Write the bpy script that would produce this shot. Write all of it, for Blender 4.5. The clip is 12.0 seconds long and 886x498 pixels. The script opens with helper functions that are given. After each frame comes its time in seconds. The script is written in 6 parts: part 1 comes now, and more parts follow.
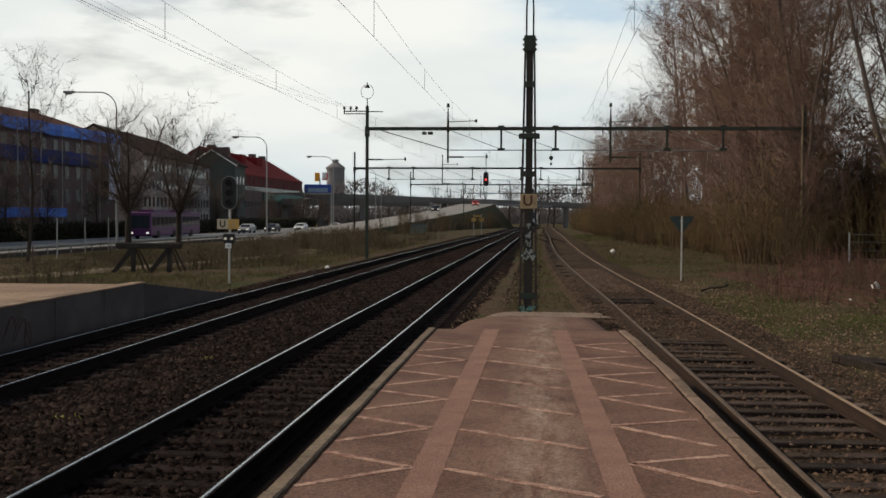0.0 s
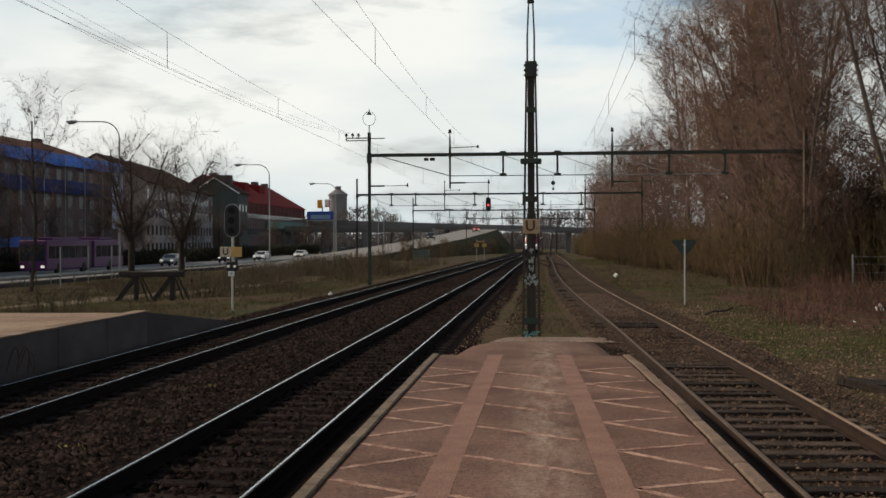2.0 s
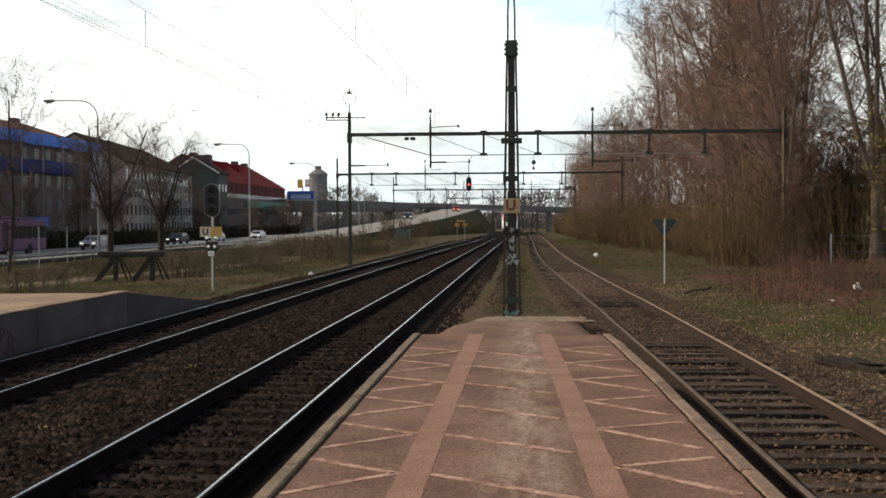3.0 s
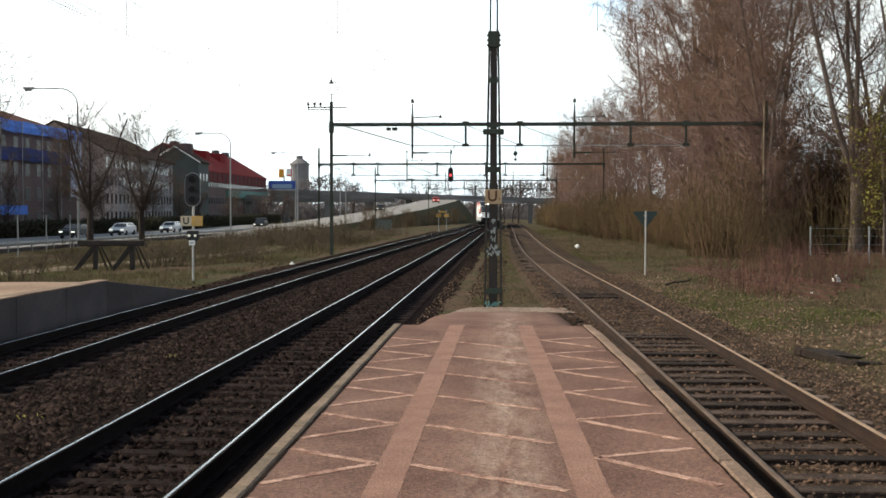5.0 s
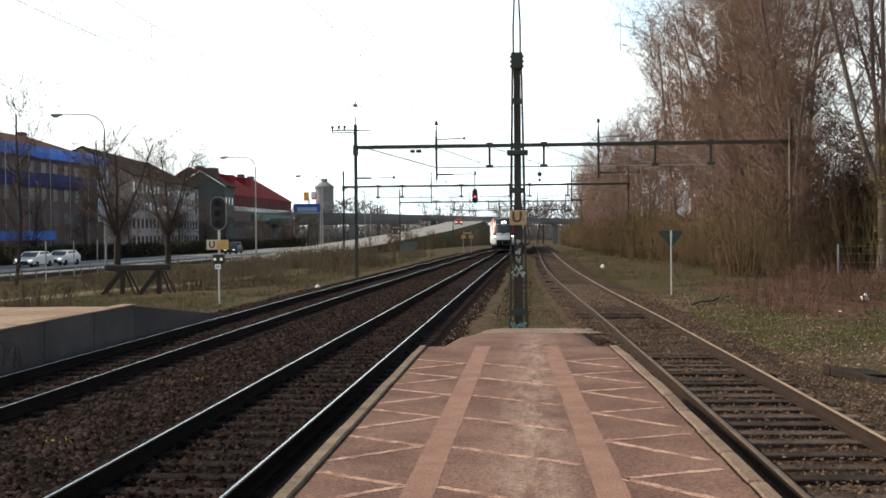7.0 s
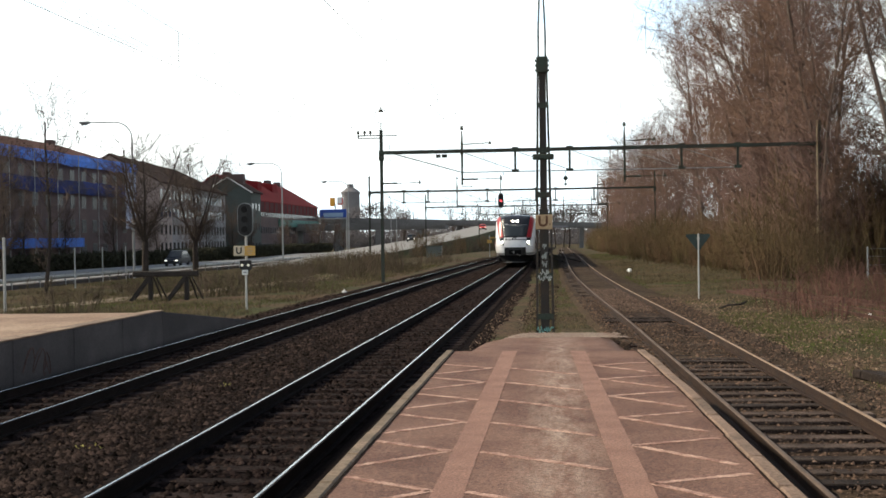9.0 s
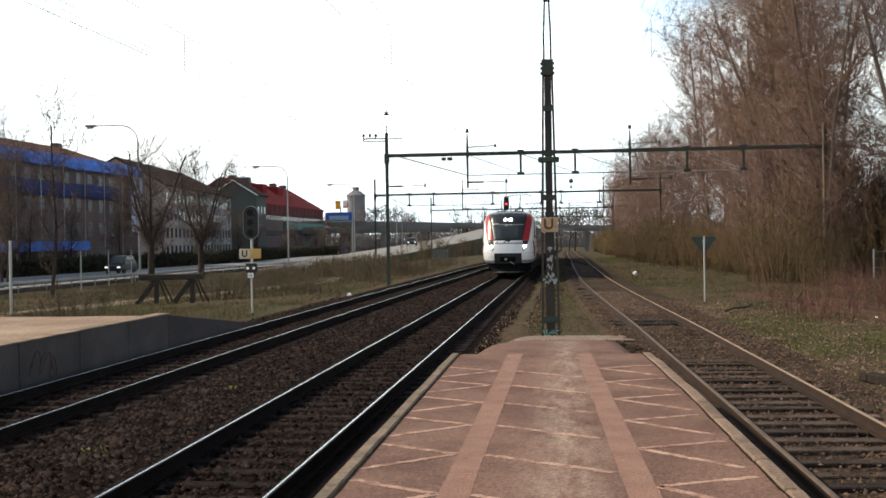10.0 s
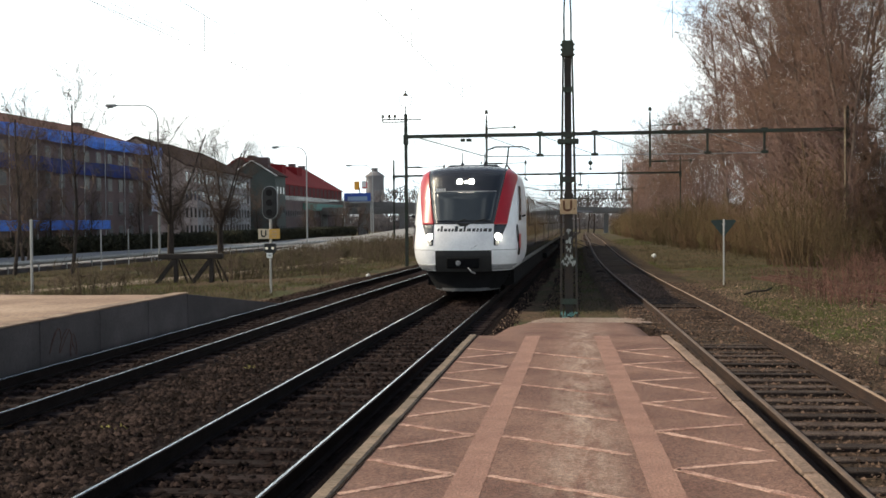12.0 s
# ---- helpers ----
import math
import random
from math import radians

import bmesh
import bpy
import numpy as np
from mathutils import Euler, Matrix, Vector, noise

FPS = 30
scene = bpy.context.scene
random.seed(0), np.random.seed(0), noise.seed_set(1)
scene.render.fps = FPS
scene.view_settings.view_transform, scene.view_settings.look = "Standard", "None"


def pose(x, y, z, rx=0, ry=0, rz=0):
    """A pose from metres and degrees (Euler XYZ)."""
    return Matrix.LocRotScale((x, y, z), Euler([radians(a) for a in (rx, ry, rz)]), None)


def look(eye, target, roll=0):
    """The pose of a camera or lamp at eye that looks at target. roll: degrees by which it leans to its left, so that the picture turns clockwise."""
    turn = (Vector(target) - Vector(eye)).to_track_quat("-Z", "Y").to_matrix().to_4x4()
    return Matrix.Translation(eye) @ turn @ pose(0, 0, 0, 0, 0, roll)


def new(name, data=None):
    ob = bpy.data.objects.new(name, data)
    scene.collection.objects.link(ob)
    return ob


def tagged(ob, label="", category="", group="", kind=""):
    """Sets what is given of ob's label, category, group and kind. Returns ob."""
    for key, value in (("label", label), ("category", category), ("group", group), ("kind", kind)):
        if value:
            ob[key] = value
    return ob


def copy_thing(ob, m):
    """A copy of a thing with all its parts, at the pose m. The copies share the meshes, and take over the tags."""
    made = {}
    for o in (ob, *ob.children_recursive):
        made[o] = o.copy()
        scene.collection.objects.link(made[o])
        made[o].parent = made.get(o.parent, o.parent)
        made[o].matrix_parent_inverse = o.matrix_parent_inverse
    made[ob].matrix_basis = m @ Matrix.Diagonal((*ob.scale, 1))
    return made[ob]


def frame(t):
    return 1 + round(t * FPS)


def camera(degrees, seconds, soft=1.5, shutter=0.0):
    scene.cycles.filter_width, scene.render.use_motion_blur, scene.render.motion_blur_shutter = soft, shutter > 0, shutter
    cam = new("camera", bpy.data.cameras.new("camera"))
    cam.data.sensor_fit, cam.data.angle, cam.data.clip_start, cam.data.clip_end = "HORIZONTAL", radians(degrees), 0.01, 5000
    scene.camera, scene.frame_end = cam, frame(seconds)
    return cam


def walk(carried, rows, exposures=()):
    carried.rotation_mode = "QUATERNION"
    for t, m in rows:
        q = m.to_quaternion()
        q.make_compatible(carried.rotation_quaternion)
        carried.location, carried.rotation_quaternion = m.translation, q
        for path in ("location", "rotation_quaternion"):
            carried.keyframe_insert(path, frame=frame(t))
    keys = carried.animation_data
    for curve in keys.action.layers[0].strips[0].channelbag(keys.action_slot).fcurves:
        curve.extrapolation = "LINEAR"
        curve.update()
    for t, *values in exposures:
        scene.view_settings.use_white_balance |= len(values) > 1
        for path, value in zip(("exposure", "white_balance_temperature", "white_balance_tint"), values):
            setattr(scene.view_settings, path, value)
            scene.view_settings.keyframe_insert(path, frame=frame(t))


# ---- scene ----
# camera: a person standing on the platform, turning slightly
EYE = (0, 0, 2.25)
PATH = [
    (0.0, 5.062, -1.789, -0.331), (0.5, 5.102, -1.337, 0.075), (1.0, 4.625, -1.624, 0.183), (1.5, 4.715, -1.231, 0.213),
    (2.0, 5.195, -0.509, 0.193), (2.5, 4.304, -1.347, 0.414), (3.0, 4.232, -1.524, 0.257), (4.8, 3.168, -2.530, -0.454),
    (5.0, 3.319, -1.990, -0.082), (5.5, 3.553, -1.979, 0.303), (6.0, 4.222, -0.920, 0.490), (6.5, 4.312, -1.216, 0.294),
    (7.0, 4.542, -0.919, 0.476), (9.0, 5.834, -0.668, 0.816), (9.5, 5.902, -0.861, 0.394), (10.0, 6.106, -0.520, 0.848),
    (10.5, 6.150, -0.626, 0.720), (11.0, 6.933, -0.821, 0.617), (11.5, 7.288, -1.129, 0.460), (12.0, 7.028, -1.438, 0.489)]
cam = camera(42.0, 12.0, soft=1.6)
walk(cam, [(t, pose(*EYE, 90 + p, r, w)) for t, w, p, r in PATH],
     exposures=[(0.0, -0.94, 6900, 6), (0.6, -0.87, 6900, 6), (2.0, -0.93, 6900, 6), (3.0, -0.42, 6900, 5), (4.6, -0.06, 6600, 3), (12.0, -0.02, 6600, 4)])

# ---- light: thin bright overcast, veiled sun from the left ----
CLOUD = 17.0
SUN_AZ, SUN_EL = -84.0, 38.0          # degrees from the track's direction (left is negative), height
world = bpy.data.worlds.new("sky")
scene.world = world
world.use_nodes = True
wn, wl = world.node_tree.nodes, world.node_tree.links
wn.clear()
w_out = wn.new("ShaderNodeOutputWorld")
w_bg = wn.new("ShaderNodeBackground")
w_sky = wn.new("ShaderNodeTexSky")
w_sky.sky_type = 'NISHITA'
w_sky.sun_disc = False
w_sky.sun_elevation = radians(SUN_EL)
w_sky.sun_rotation = radians(SUN_AZ)
w_sky.dust_density = 2.0
w_co = wn.new("ShaderNodeTexCoord")
w_map = wn.new("ShaderNodeMapping")
w_map.inputs["Scale"].default_value = (1.3, 1.3, 5.0)
w_no = wn.new("ShaderNodeTexNoise")
w_no.inputs["Scale"].default_value = 2.3
w_no.inputs["Detail"].default_value = 8.0
w_no.inputs["Roughness"].default_value = 0.58
w_sep = wn.new("ShaderNodeSeparateXYZ")
w_thin = wn.new("ShaderNodeMapRange")        # the cloud sheet is seen slantwise, so it closes towards the horizon
w_thin.inputs["From Min"].default_value = 0.12
w_thin.inputs["From Max"].default_value = 0.48
w_thin.inputs["To Min"].default_value = 0.15
w_thin.inputs["To Max"].default_value = -0.15
w_add = wn.new("ShaderNodeMath")
w_add.operation = 'ADD'
w_ramp = wn.new("ShaderNodeValToRGB")
w_ramp.color_ramp.elements[0].position = 0.40
w_ramp.color_ramp.elements[1].position = 0.60
w_mix = wn.new("ShaderNodeMix")
w_mix.data_type = 'RGBA'
w_mix.inputs["B"].default_value = (CLOUD * 0.97, CLOUD, CLOUD * 0.985, 1)   # lit cloud
w_no2 = wn.new("ShaderNodeTexNoise")         # denser and thinner parts of the cloud sheet
w_no2.inputs["Scale"].default_value = 1.7
w_no2.inputs["Detail"].default_value = 6.0
w_dens = wn.new("ShaderNodeValToRGB")
w_dens.color_ramp.elements[0].position = 0.38
w_dens.color_ramp.elements[1].position = 0.58
w_dens.color_ramp.elements[0].color = (0.78, 0.87, 0.95, 1)
w_dens.color_ramp.elements[1].color = (1.03, 1.05, 1.07, 1)
w_cl = wn.new("ShaderNodeMix")
w_cl.data_type, w_cl.blend_type = 'RGBA', 'MULTIPLY'
w_cl.inputs["Factor"].default_value = 1.0
w_cl.inputs["A"].default_value = (CLOUD, CLOUD, CLOUD, 1)
wl.new(w_map.outputs["Vector"], w_no2.inputs["Vector"])
wl.new(w_no2.outputs["Fac"], w_dens.inputs["Fac"])
wl.new(w_dens.outputs["Color"], w_cl.inputs["B"])
wl.new(w_cl.outputs["Result"], w_mix.inputs["B"])
wl.new(w_co.outputs["Generated"], w_map.inputs["Vector"])
wl.new(w_co.outputs["Generated"], w_sep.inputs["Vector"])
wl.new(w_sep.outputs["Z"], w_thin.inputs["Value"])
wl.new(w_map.outputs["Vector"], w_no.inputs["Vector"])
wl.new(w_no.outputs["Fac"], w_add.inputs[0])
wl.new(w_thin.outputs["Result"], w_add.inputs[1])
w_dir = wn.new("ShaderNodeVectorMath")        # one ragged blue opening in the cloud sheet
w_dir.operation = 'DOT_PRODUCT'
w_dir.inputs[1].default_value = Vector((0.030, 0.982, 0.172)).normalized()
w_gap = wn.new("ShaderNodeMapRange")
w_gap.inputs["From Min"].default_value = math.cos(radians(6.0))
w_gap.inputs["From Max"].default_value = math.cos(radians(1.0))
w_tear = wn.new("ShaderNodeMapRange")
w_tear.inputs["From Min"].default_value = 0.62
w_tear.inputs["From Max"].default_value = 0.42
w_open = wn.new("ShaderNodeMath")
w_open.operation = 'MULTIPLY'
w_blue = wn.new("ShaderNodeMix")
w_blue.data_type = 'RGBA'
w_blue.inputs["B"].default_value = (CLOUD * 0.62, CLOUD * 0.79, CLOUD * 0.98, 1)     # blue seen through a thin veil
wl.new(w_co.outputs["Generated"], w_dir.inputs[0])
wl.new(w_dir.outputs["Value"], w_gap.inputs["Value"])
wl.new(w_no.outputs["Fac"], w_tear.inputs["Value"])
wl.new(w_gap.outputs["Result"], w_open.inputs[0])
wl.new(w_tear.outputs["Result"], w_open.inputs[1])
wl.new(w_open.outputs["Value"], w_blue.inputs["Factor"])
wl.new(w_add.outputs["Value"], w_ramp.inputs["Fac"])
wl.new(w_ramp.outputs["Color"], w_mix.inputs["Factor"])
wl.new(w_sky.outputs["Color"], w_mix.inputs["A"])
wl.new(w_mix.outputs["Result"], w_blue.inputs["A"])
wl.new(w_blue.outputs["Result"], w_bg.inputs["Color"])
wl.new(w_bg.outputs["Background"], w_out.inputs["Surface"])
w_bg.inputs["Strength"].default_value = 0.1

sun_data = bpy.data.lights.new("sun", 'SUN')
sun_data.energy = 5.0
sun_data.angle = radians(2.0)
sun_data.color = (1.0, 0.87, 0.70)
sun = new("sun", sun_data)
a, e = radians(SUN_AZ), radians(SUN_EL)
sun.matrix_world = look((40 * math.sin(a) * math.cos(e), 40 * math.cos(a) * math.cos(e), 40 * math.sin(e)), (0, 0, 0))


# ---- materials ----
def mat(name, color, rough=0.8, metal=0.0, vary=0.25, scale=6.0, fine=60.0, bump=0.3, second=None, spot=0.5, spec=0.5,
        rand=0.0, emit=0.0, island=0.0):
    """A surface with variation at two scales: broad stains of a second colour, and a fine grain with relief."""
    m = bpy.data.materials.new(name)
    m.use_nodes = True
    n, l = m.node_tree.nodes, m.node_tree.links
    b = n["Principled BSDF"]
    b.inputs["Roughness"].default_value = rough
    b.inputs["Metallic"].default_value = metal
    b.inputs["Specular IOR Level"].default_value = spec
    if emit:
        b.inputs["Base Color"].default_value = (*color, 1)
        b.inputs["Emission Color"].default_value = (*color, 1)
        b.inputs["Emission Strength"].default_value = emit
        return m
    co = n.new("ShaderNodeTexCoord")
    big = n.new("ShaderNodeTexNoise")
    big.inputs["Scale"].default_value = scale
    big.inputs["Detail"].default_value = 5.0
    small = n.new("ShaderNodeTexNoise")
    small.inputs["Scale"].default_value = fine
    small.inputs["Detail"].default_value = 4.0
    l.new(co.outputs["Object"], big.inputs["Vector"])
    l.new(co.outputs["Object"], small.inputs["Vector"])
    ramp = n.new("ShaderNodeValToRGB")
    ramp.color_ramp.elements[0].position = spot - 0.13
    ramp.color_ramp.elements[1].position = spot + 0.13
    second = second or tuple(c * (1 - vary) for c in color)
    ramp.color_ramp.elements[0].color = (*color, 1)
    ramp.color_ramp.elements[1].color = (*second, 1)
    l.new(big.outputs["Fac"], ramp.inputs["Fac"])
    grain = n.new("ShaderNodeMapRange")
    grain.inputs["From Min"].default_value = 0.3
    grain.inputs["From Max"].default_value = 0.7
    grain.inputs["To Min"].default_value = 1.0 - vary
    grain.inputs["To Max"].default_value = 1.0 + vary
    l.new(small.outputs["Fac"], grain.inputs["Value"])
    mul = n.new("ShaderNodeMix")
    mul.data_type, mul.blend_type = 'RGBA', 'MULTIPLY'
    mul.inputs["Factor"].default_value = 1.0
    l.new(ramp.outputs["Color"], mul.inputs["A"])
    l.new(grain.outputs["Result"], mul.inputs["B"])
    last = mul.outputs["Result"]
    if rand or island:
        if rand:
            src = n.new("ShaderNodeObjectInfo").outputs["Random"]
        else:
            src = n.new("ShaderNodeNewGeometry").outputs["Random Per Island"]
        amt = rand or island
        mr = n.new("ShaderNodeMapRange")
        mr.inputs["To Min"].default_value = 1 - amt
        mr.inputs["To Max"].default_value = 1 + amt
        l.new(src, mr.inputs["Value"])
        m2 = n.new("ShaderNodeMix")
        m2.data_type, m2.blend_type = 'RGBA', 'MULTIPLY'
        m2.inputs["Factor"].default_value = 1.0
        l.new(last, m2.inputs["A"])
        l.new(mr.outputs["Result"], m2.inputs["B"])
        last = m2.outputs["Result"]
    l.new(last, b.inputs["Base Color"])
    if bump:
        bu = n.new("ShaderNodeBump")
        bu.inputs["Strength"].default_value = bump
        bu.inputs["Distance"].default_value = 0.02
        l.new(small.outputs["Fac"], bu.inputs["Height"])
        l.new(bu.outputs["Normal"], b.inputs["Normal"])
    return m


GROUND = mat("dry_grass_soil", (0.082, 0.052, 0.035), 0.95, vary=0.55, scale=0.33, fine=7, bump=1.0, second=(0.045, 0.047, 0.018), spec=0.1)
BANK = mat("grassy_bank", (0.062, 0.074, 0.034), 0.95, vary=0.4, scale=0.2, fine=4, bump=0.6, second=(0.085, 0.066, 0.044), spec=0.1)
BALLAST = mat("ballast", (0.011, 0.0078, 0.0075), 0.95, vary=0.55, scale=0.7, fine=26, bump=1.0, second=(0.010, 0.007, 0.0065), spec=0.02)
STONE = mat("ballast_stone", (0.038, 0.026, 0.0225), 0.9, vary=0.3, scale=3, fine=60, bump=0.3, second=(0.018, 0.013, 0.012), spec=0.02, island=0.9)
LEAFLITTER = mat("dead_leaf_litter", (0.205, 0.145, 0.108), 0.95, vary=0.3, scale=3, fine=50, bump=0.3, second=(0.13, 0.09, 0.058), spec=0.1, island=0.6)
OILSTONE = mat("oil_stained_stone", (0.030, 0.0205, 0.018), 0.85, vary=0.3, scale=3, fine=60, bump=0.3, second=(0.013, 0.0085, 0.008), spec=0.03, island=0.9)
OLDBALLAST = mat("old_ballast", (0.040, 0.026, 0.018), 0.95, vary=0.5, scale=0.5, fine=22, bump=0.9, second=(0.066, 0.046, 0.031), spec=0.08)
OLDSTONE = mat("old_stone", (0.105, 0.066, 0.047), 0.9, vary=0.3, scale=3, fine=60, bump=0.3, spec=0.2, island=0.85)
SLEEPER = mat("concrete_sleeper", (0.032, 0.023, 0.022), 0.95, vary=0.35, scale=4, fine=40, bump=0.4, rand=0.3, spec=0.05)
TIMBER = mat("weathered_sleeper", (0.105, 0.076, 0.062), 0.9, vary=0.5, scale=2.2, fine=30, bump=0.8, second=(0.035, 0.024, 0.020), rand=0.6, spec=0.2)
RAILSIDE = mat("rusty_rail", (0.013, 0.009, 0.009), 0.9, vary=0.35, scale=3, fine=50, bump=0.3, spec=0.1)
RAILTOP = mat("polished_rail_head", (0.62, 0.63, 0.63), 0.26, metal=1.0, vary=0.06, scale=1.5, fine=70, bump=0.02)
RUSTRAIL = mat("brown_rust_rail", (0.024, 0.014, 0.011), 0.75, vary=0.35, scale=2, fine=40, bump=0.3, second=(0.040, 0.022, 0.015), spec=0.25)
# left siding rail: rust with the shade put in as a darker tone
SIDINGDARK = mat("shaded_rust_rail_head", (0.165, 0.115, 0.085), 0.7, spec=0.3, vary=0.3, scale=2, fine=40, bump=0.15)
GRITDARK = mat("dark_grit", (0.035, 0.020, 0.015), 0.95, spec=0.1, vary=0.6, scale=9, fine=60, bump=0.6)
REDRUST = mat("pinkish_rust", (0.105, 0.055, 0.045), 0.85, vary=0.35, scale=2, fine=30, bump=0.3, second=(0.065, 0.034, 0.028), spec=0.2)
SIDINGTOP = mat("dull_rail_head", (0.35, 0.245, 0.17), 0.7, spec=0.2, metal=0.0, vary=0.25, scale=2, fine=40, bump=0.1)


def worn_asphalt():
    """Red-brown asphalt with a paler, scuffed walking line along its middle and fine grit."""
    m = mat("trodden_asphalt", (0.130, 0.066, 0.049), 0.8, vary=0.40, scale=1.3, fine=75, bump=0.7, second=(0.198, 0.110, 0.082), spec=0.3)
    n, l = m.node_tree.nodes, m.node_tree.links
    b = n["Principled BSDF"]
    base = b.inputs["Base Color"].links[0].from_socket
    co = n.new("ShaderNodeTexCoord")
    sep = n.new("ShaderNodeSeparateXYZ")
    l.new(co.outputs["Object"], sep.inputs["Vector"])
    off = n.new("ShaderNodeMath")
    off.operation = 'ADD'
    off.inputs[1].default_value = 0.02
    l.new(sep.outputs["X"], off.inputs[0])
    ab = n.new("ShaderNodeMath")
    ab.operation = 'ABSOLUTE'
    l.new(off.outputs["Value"], ab.inputs[0])
    near = n.new("ShaderNodeMapRange")
    near.inputs["From Min"].default_value = 0.42
    near.inputs["From Max"].default_value = 0.0
    near.inputs["To Min"].default_value = 0.0
    near.inputs["To Max"].default_value = 0.85
    l.new(ab.outputs["Value"], near.inputs["Value"])
    mp = n.new("ShaderNodeMapping")
    mp.inputs["Scale"].default_value = (3.0, 0.8, 1.0)
    l.new(co.outputs["Object"], mp.inputs["Vector"])
    no = n.new("ShaderNodeTexNoise")
    no.inputs["Scale"].default_value = 2.6
    no.inputs["Detail"].default_value = 9.0
    no.inputs["Roughness"].default_value = 0.7
    l.new(mp.outputs["Vector"], no.inputs["Vector"])
    mk = n.new("ShaderNodeMapRange")
    mk.inputs["From Min"].default_value = 0.40
    mk.inputs["From Max"].default_value = 0.66
    l.new(no.outputs["Fac"], mk.inputs["Value"])
    mul = n.new("ShaderNodeMath")
    mul.operation = 'MULTIPLY'
    l.new(near.outputs["Result"], mul.inputs[0])
    l.new(mk.outputs["Result"], mul.inputs[1])
    mix = n.new("ShaderNodeMix")
    mix.data_type = 'RGBA'
    mix.inputs["B"].default_value = (0.40, 0.30, 0.24, 1)
    l.new(mul.outputs["Value"], mix.inputs["Factor"])
    l.new(base, mix.inputs["A"])
    # pale and dark grit
    vo = n.new("ShaderNodeTexVoronoi")
    vo.inputs["Scale"].default_value = 55.0
    l.new(co.outputs["Object"], vo.inputs["Vector"])
    gr = n.new("ShaderNodeMapRange")
    gr.inputs["To Min"].default_value = 0.66
    gr.inputs["To Max"].default_value = 1.42
    l.new(vo.outputs["Color"], gr.inputs["Value"])
    m2 = n.new("ShaderNodeMix")
    m2.data_type, m2.blend_type = 'RGBA', 'MULTIPLY'
    m2.inputs["Factor"].default_value = 1.0
    l.new(mix.outputs["Result"], m2.inputs["A"])
    l.new(gr.outputs["Result"], m2.inputs["B"])
    l.new(m2.outputs["Result"], b.inputs["Base Color"])
    return m


TRODDEN = worn_asphalt()
STRIPE = mat("pink_paving_strip", (0.285, 0.155, 0.114), 0.85, vary=0.4, scale=3, fine=60, bump=0.6, second=(0.225, 0.115, 0.086))
JOINT = mat("pale_pink_joint", (0.50, 0.32, 0.25), 0.9, vary=0.45, scale=8, fine=50, bump=0.5, second=(0.24, 0.12, 0.09))
EDGE = mat("concrete_edge", (0.225, 0.160, 0.112), 0.85, vary=0.35, scale=3.5, fine=40, bump=0.5, second=(0.145, 0.105, 0.072), rand=0.12)
EDGEWORN = mat("worn_concrete_edge", (0.215, 0.142, 0.104), 0.9, vary=0.4, scale=2.5, fine=36, bump=0.6, second=(0.15, 0.098, 0.07), rand=0.15)
CONCRETE = mat("grey_concrete", (0.066, 0.057, 0.060), 0.9, vary=0.22, scale=0.9, fine=30, bump=0.25, second=(0.042, 0.036, 0.039), rand=0.22)
COPING = mat("stained_coping", (0.15, 0.092, 0.066), 0.9, vary=0.35, scale=2.0, fine=30, bump=0.4, second=(0.25, 0.175, 0.125), rand=0.15)
PLATTOP = mat("tan_gravel_top", (0.35, 0.245, 0.175), 0.9, vary=0.3, scale=0.55, fine=14, bump=0.5, second=(0.215, 0.135, 0.092))
DIRT = mat("pale_dirt", (0.22, 0.165, 0.12), 0.95, vary=0.3, scale=1.2, fine=25, bump=0.6)
GRIT = mat("weathered_grit", (0.165, 0.112, 0.088), 0.95, vary=0.3, scale=3, fine=50, bump=0.4, second=(0.10, 0.068, 0.054), spec=0.15, island=0.5)
RUBBLE = mat("crumbled_asphalt", (0.24, 0.165, 0.135), 0.95, vary=0.4, scale=2.5, fine=30, bump=0.8, second=(0.30, 0.24, 0.20))
STEEL = mat("green_grey_steel", (0.048, 0.062, 0.048), 0.7, vary=0.3, scale=2.5, fine=40, bump=0.15, second=(0.052, 0.046, 0.036), spec=0.3)
MASTDARK = mat("dark_mast_web", (0.034, 0.029, 0.026), 0.7, vary=0.3, scale=3, fine=30, bump=0.2, second=(0.05, 0.032, 0.022))
GALV = mat("galvanised_steel", (0.30, 0.31, 0.32), 0.5, metal=0.4, vary=0.12, scale=2, fine=30, bump=0.05)
PALEPOLE = mat("pale_grey_pole", (0.42, 0.41, 0.40), 0.6, vary=0.12, scale=3, fine=30, bump=0.1)
WIRE = mat("dark_wire", (0.32, 0.325, 0.33), 0.5, metal=0.5, vary=0.1)
BLACK = mat("black_plate", (0.012, 0.012, 0.013), 0.6, vary=0.2, scale=5)
HATCHWOOD = mat("dark_brown_timber", (0.036, 0.026, 0.022), 0.85, vary=0.4, scale=4, fine=30, bump=0.6, spec=0.15)
DARKWOOD = mat("tarred_timber", (0.032, 0.024, 0.020), 0.85, vary=0.4, scale=4, fine=30, bump=0.5)
WHITEP = mat("white_paint", (0.78, 0.78, 0.77), 0.5, vary=0.08, scale=2, fine=30, bump=0.03)
YELLOWP = mat("ochre_yellow_paint", (0.62, 0.36, 0.09), 0.6, vary=0.15, scale=6, fine=30, bump=0.05)
CREAM = mat("faded_cream_plate", (0.60, 0.50, 0.36), 0.6, vary=0.15, scale=6, fine=30, bump=0.05)
OCHRE = mat("faded_ochre_plate", (0.52, 0.37, 0.22), 0.65, vary=0.2, scale=7, fine=40, bump=0.05, second=(0.44, 0.29, 0.16))
SIGNBACK = mat("dark_green_sign_back", (0.022, 0.042, 0.036), 0.5, vary=0.2, scale=4)
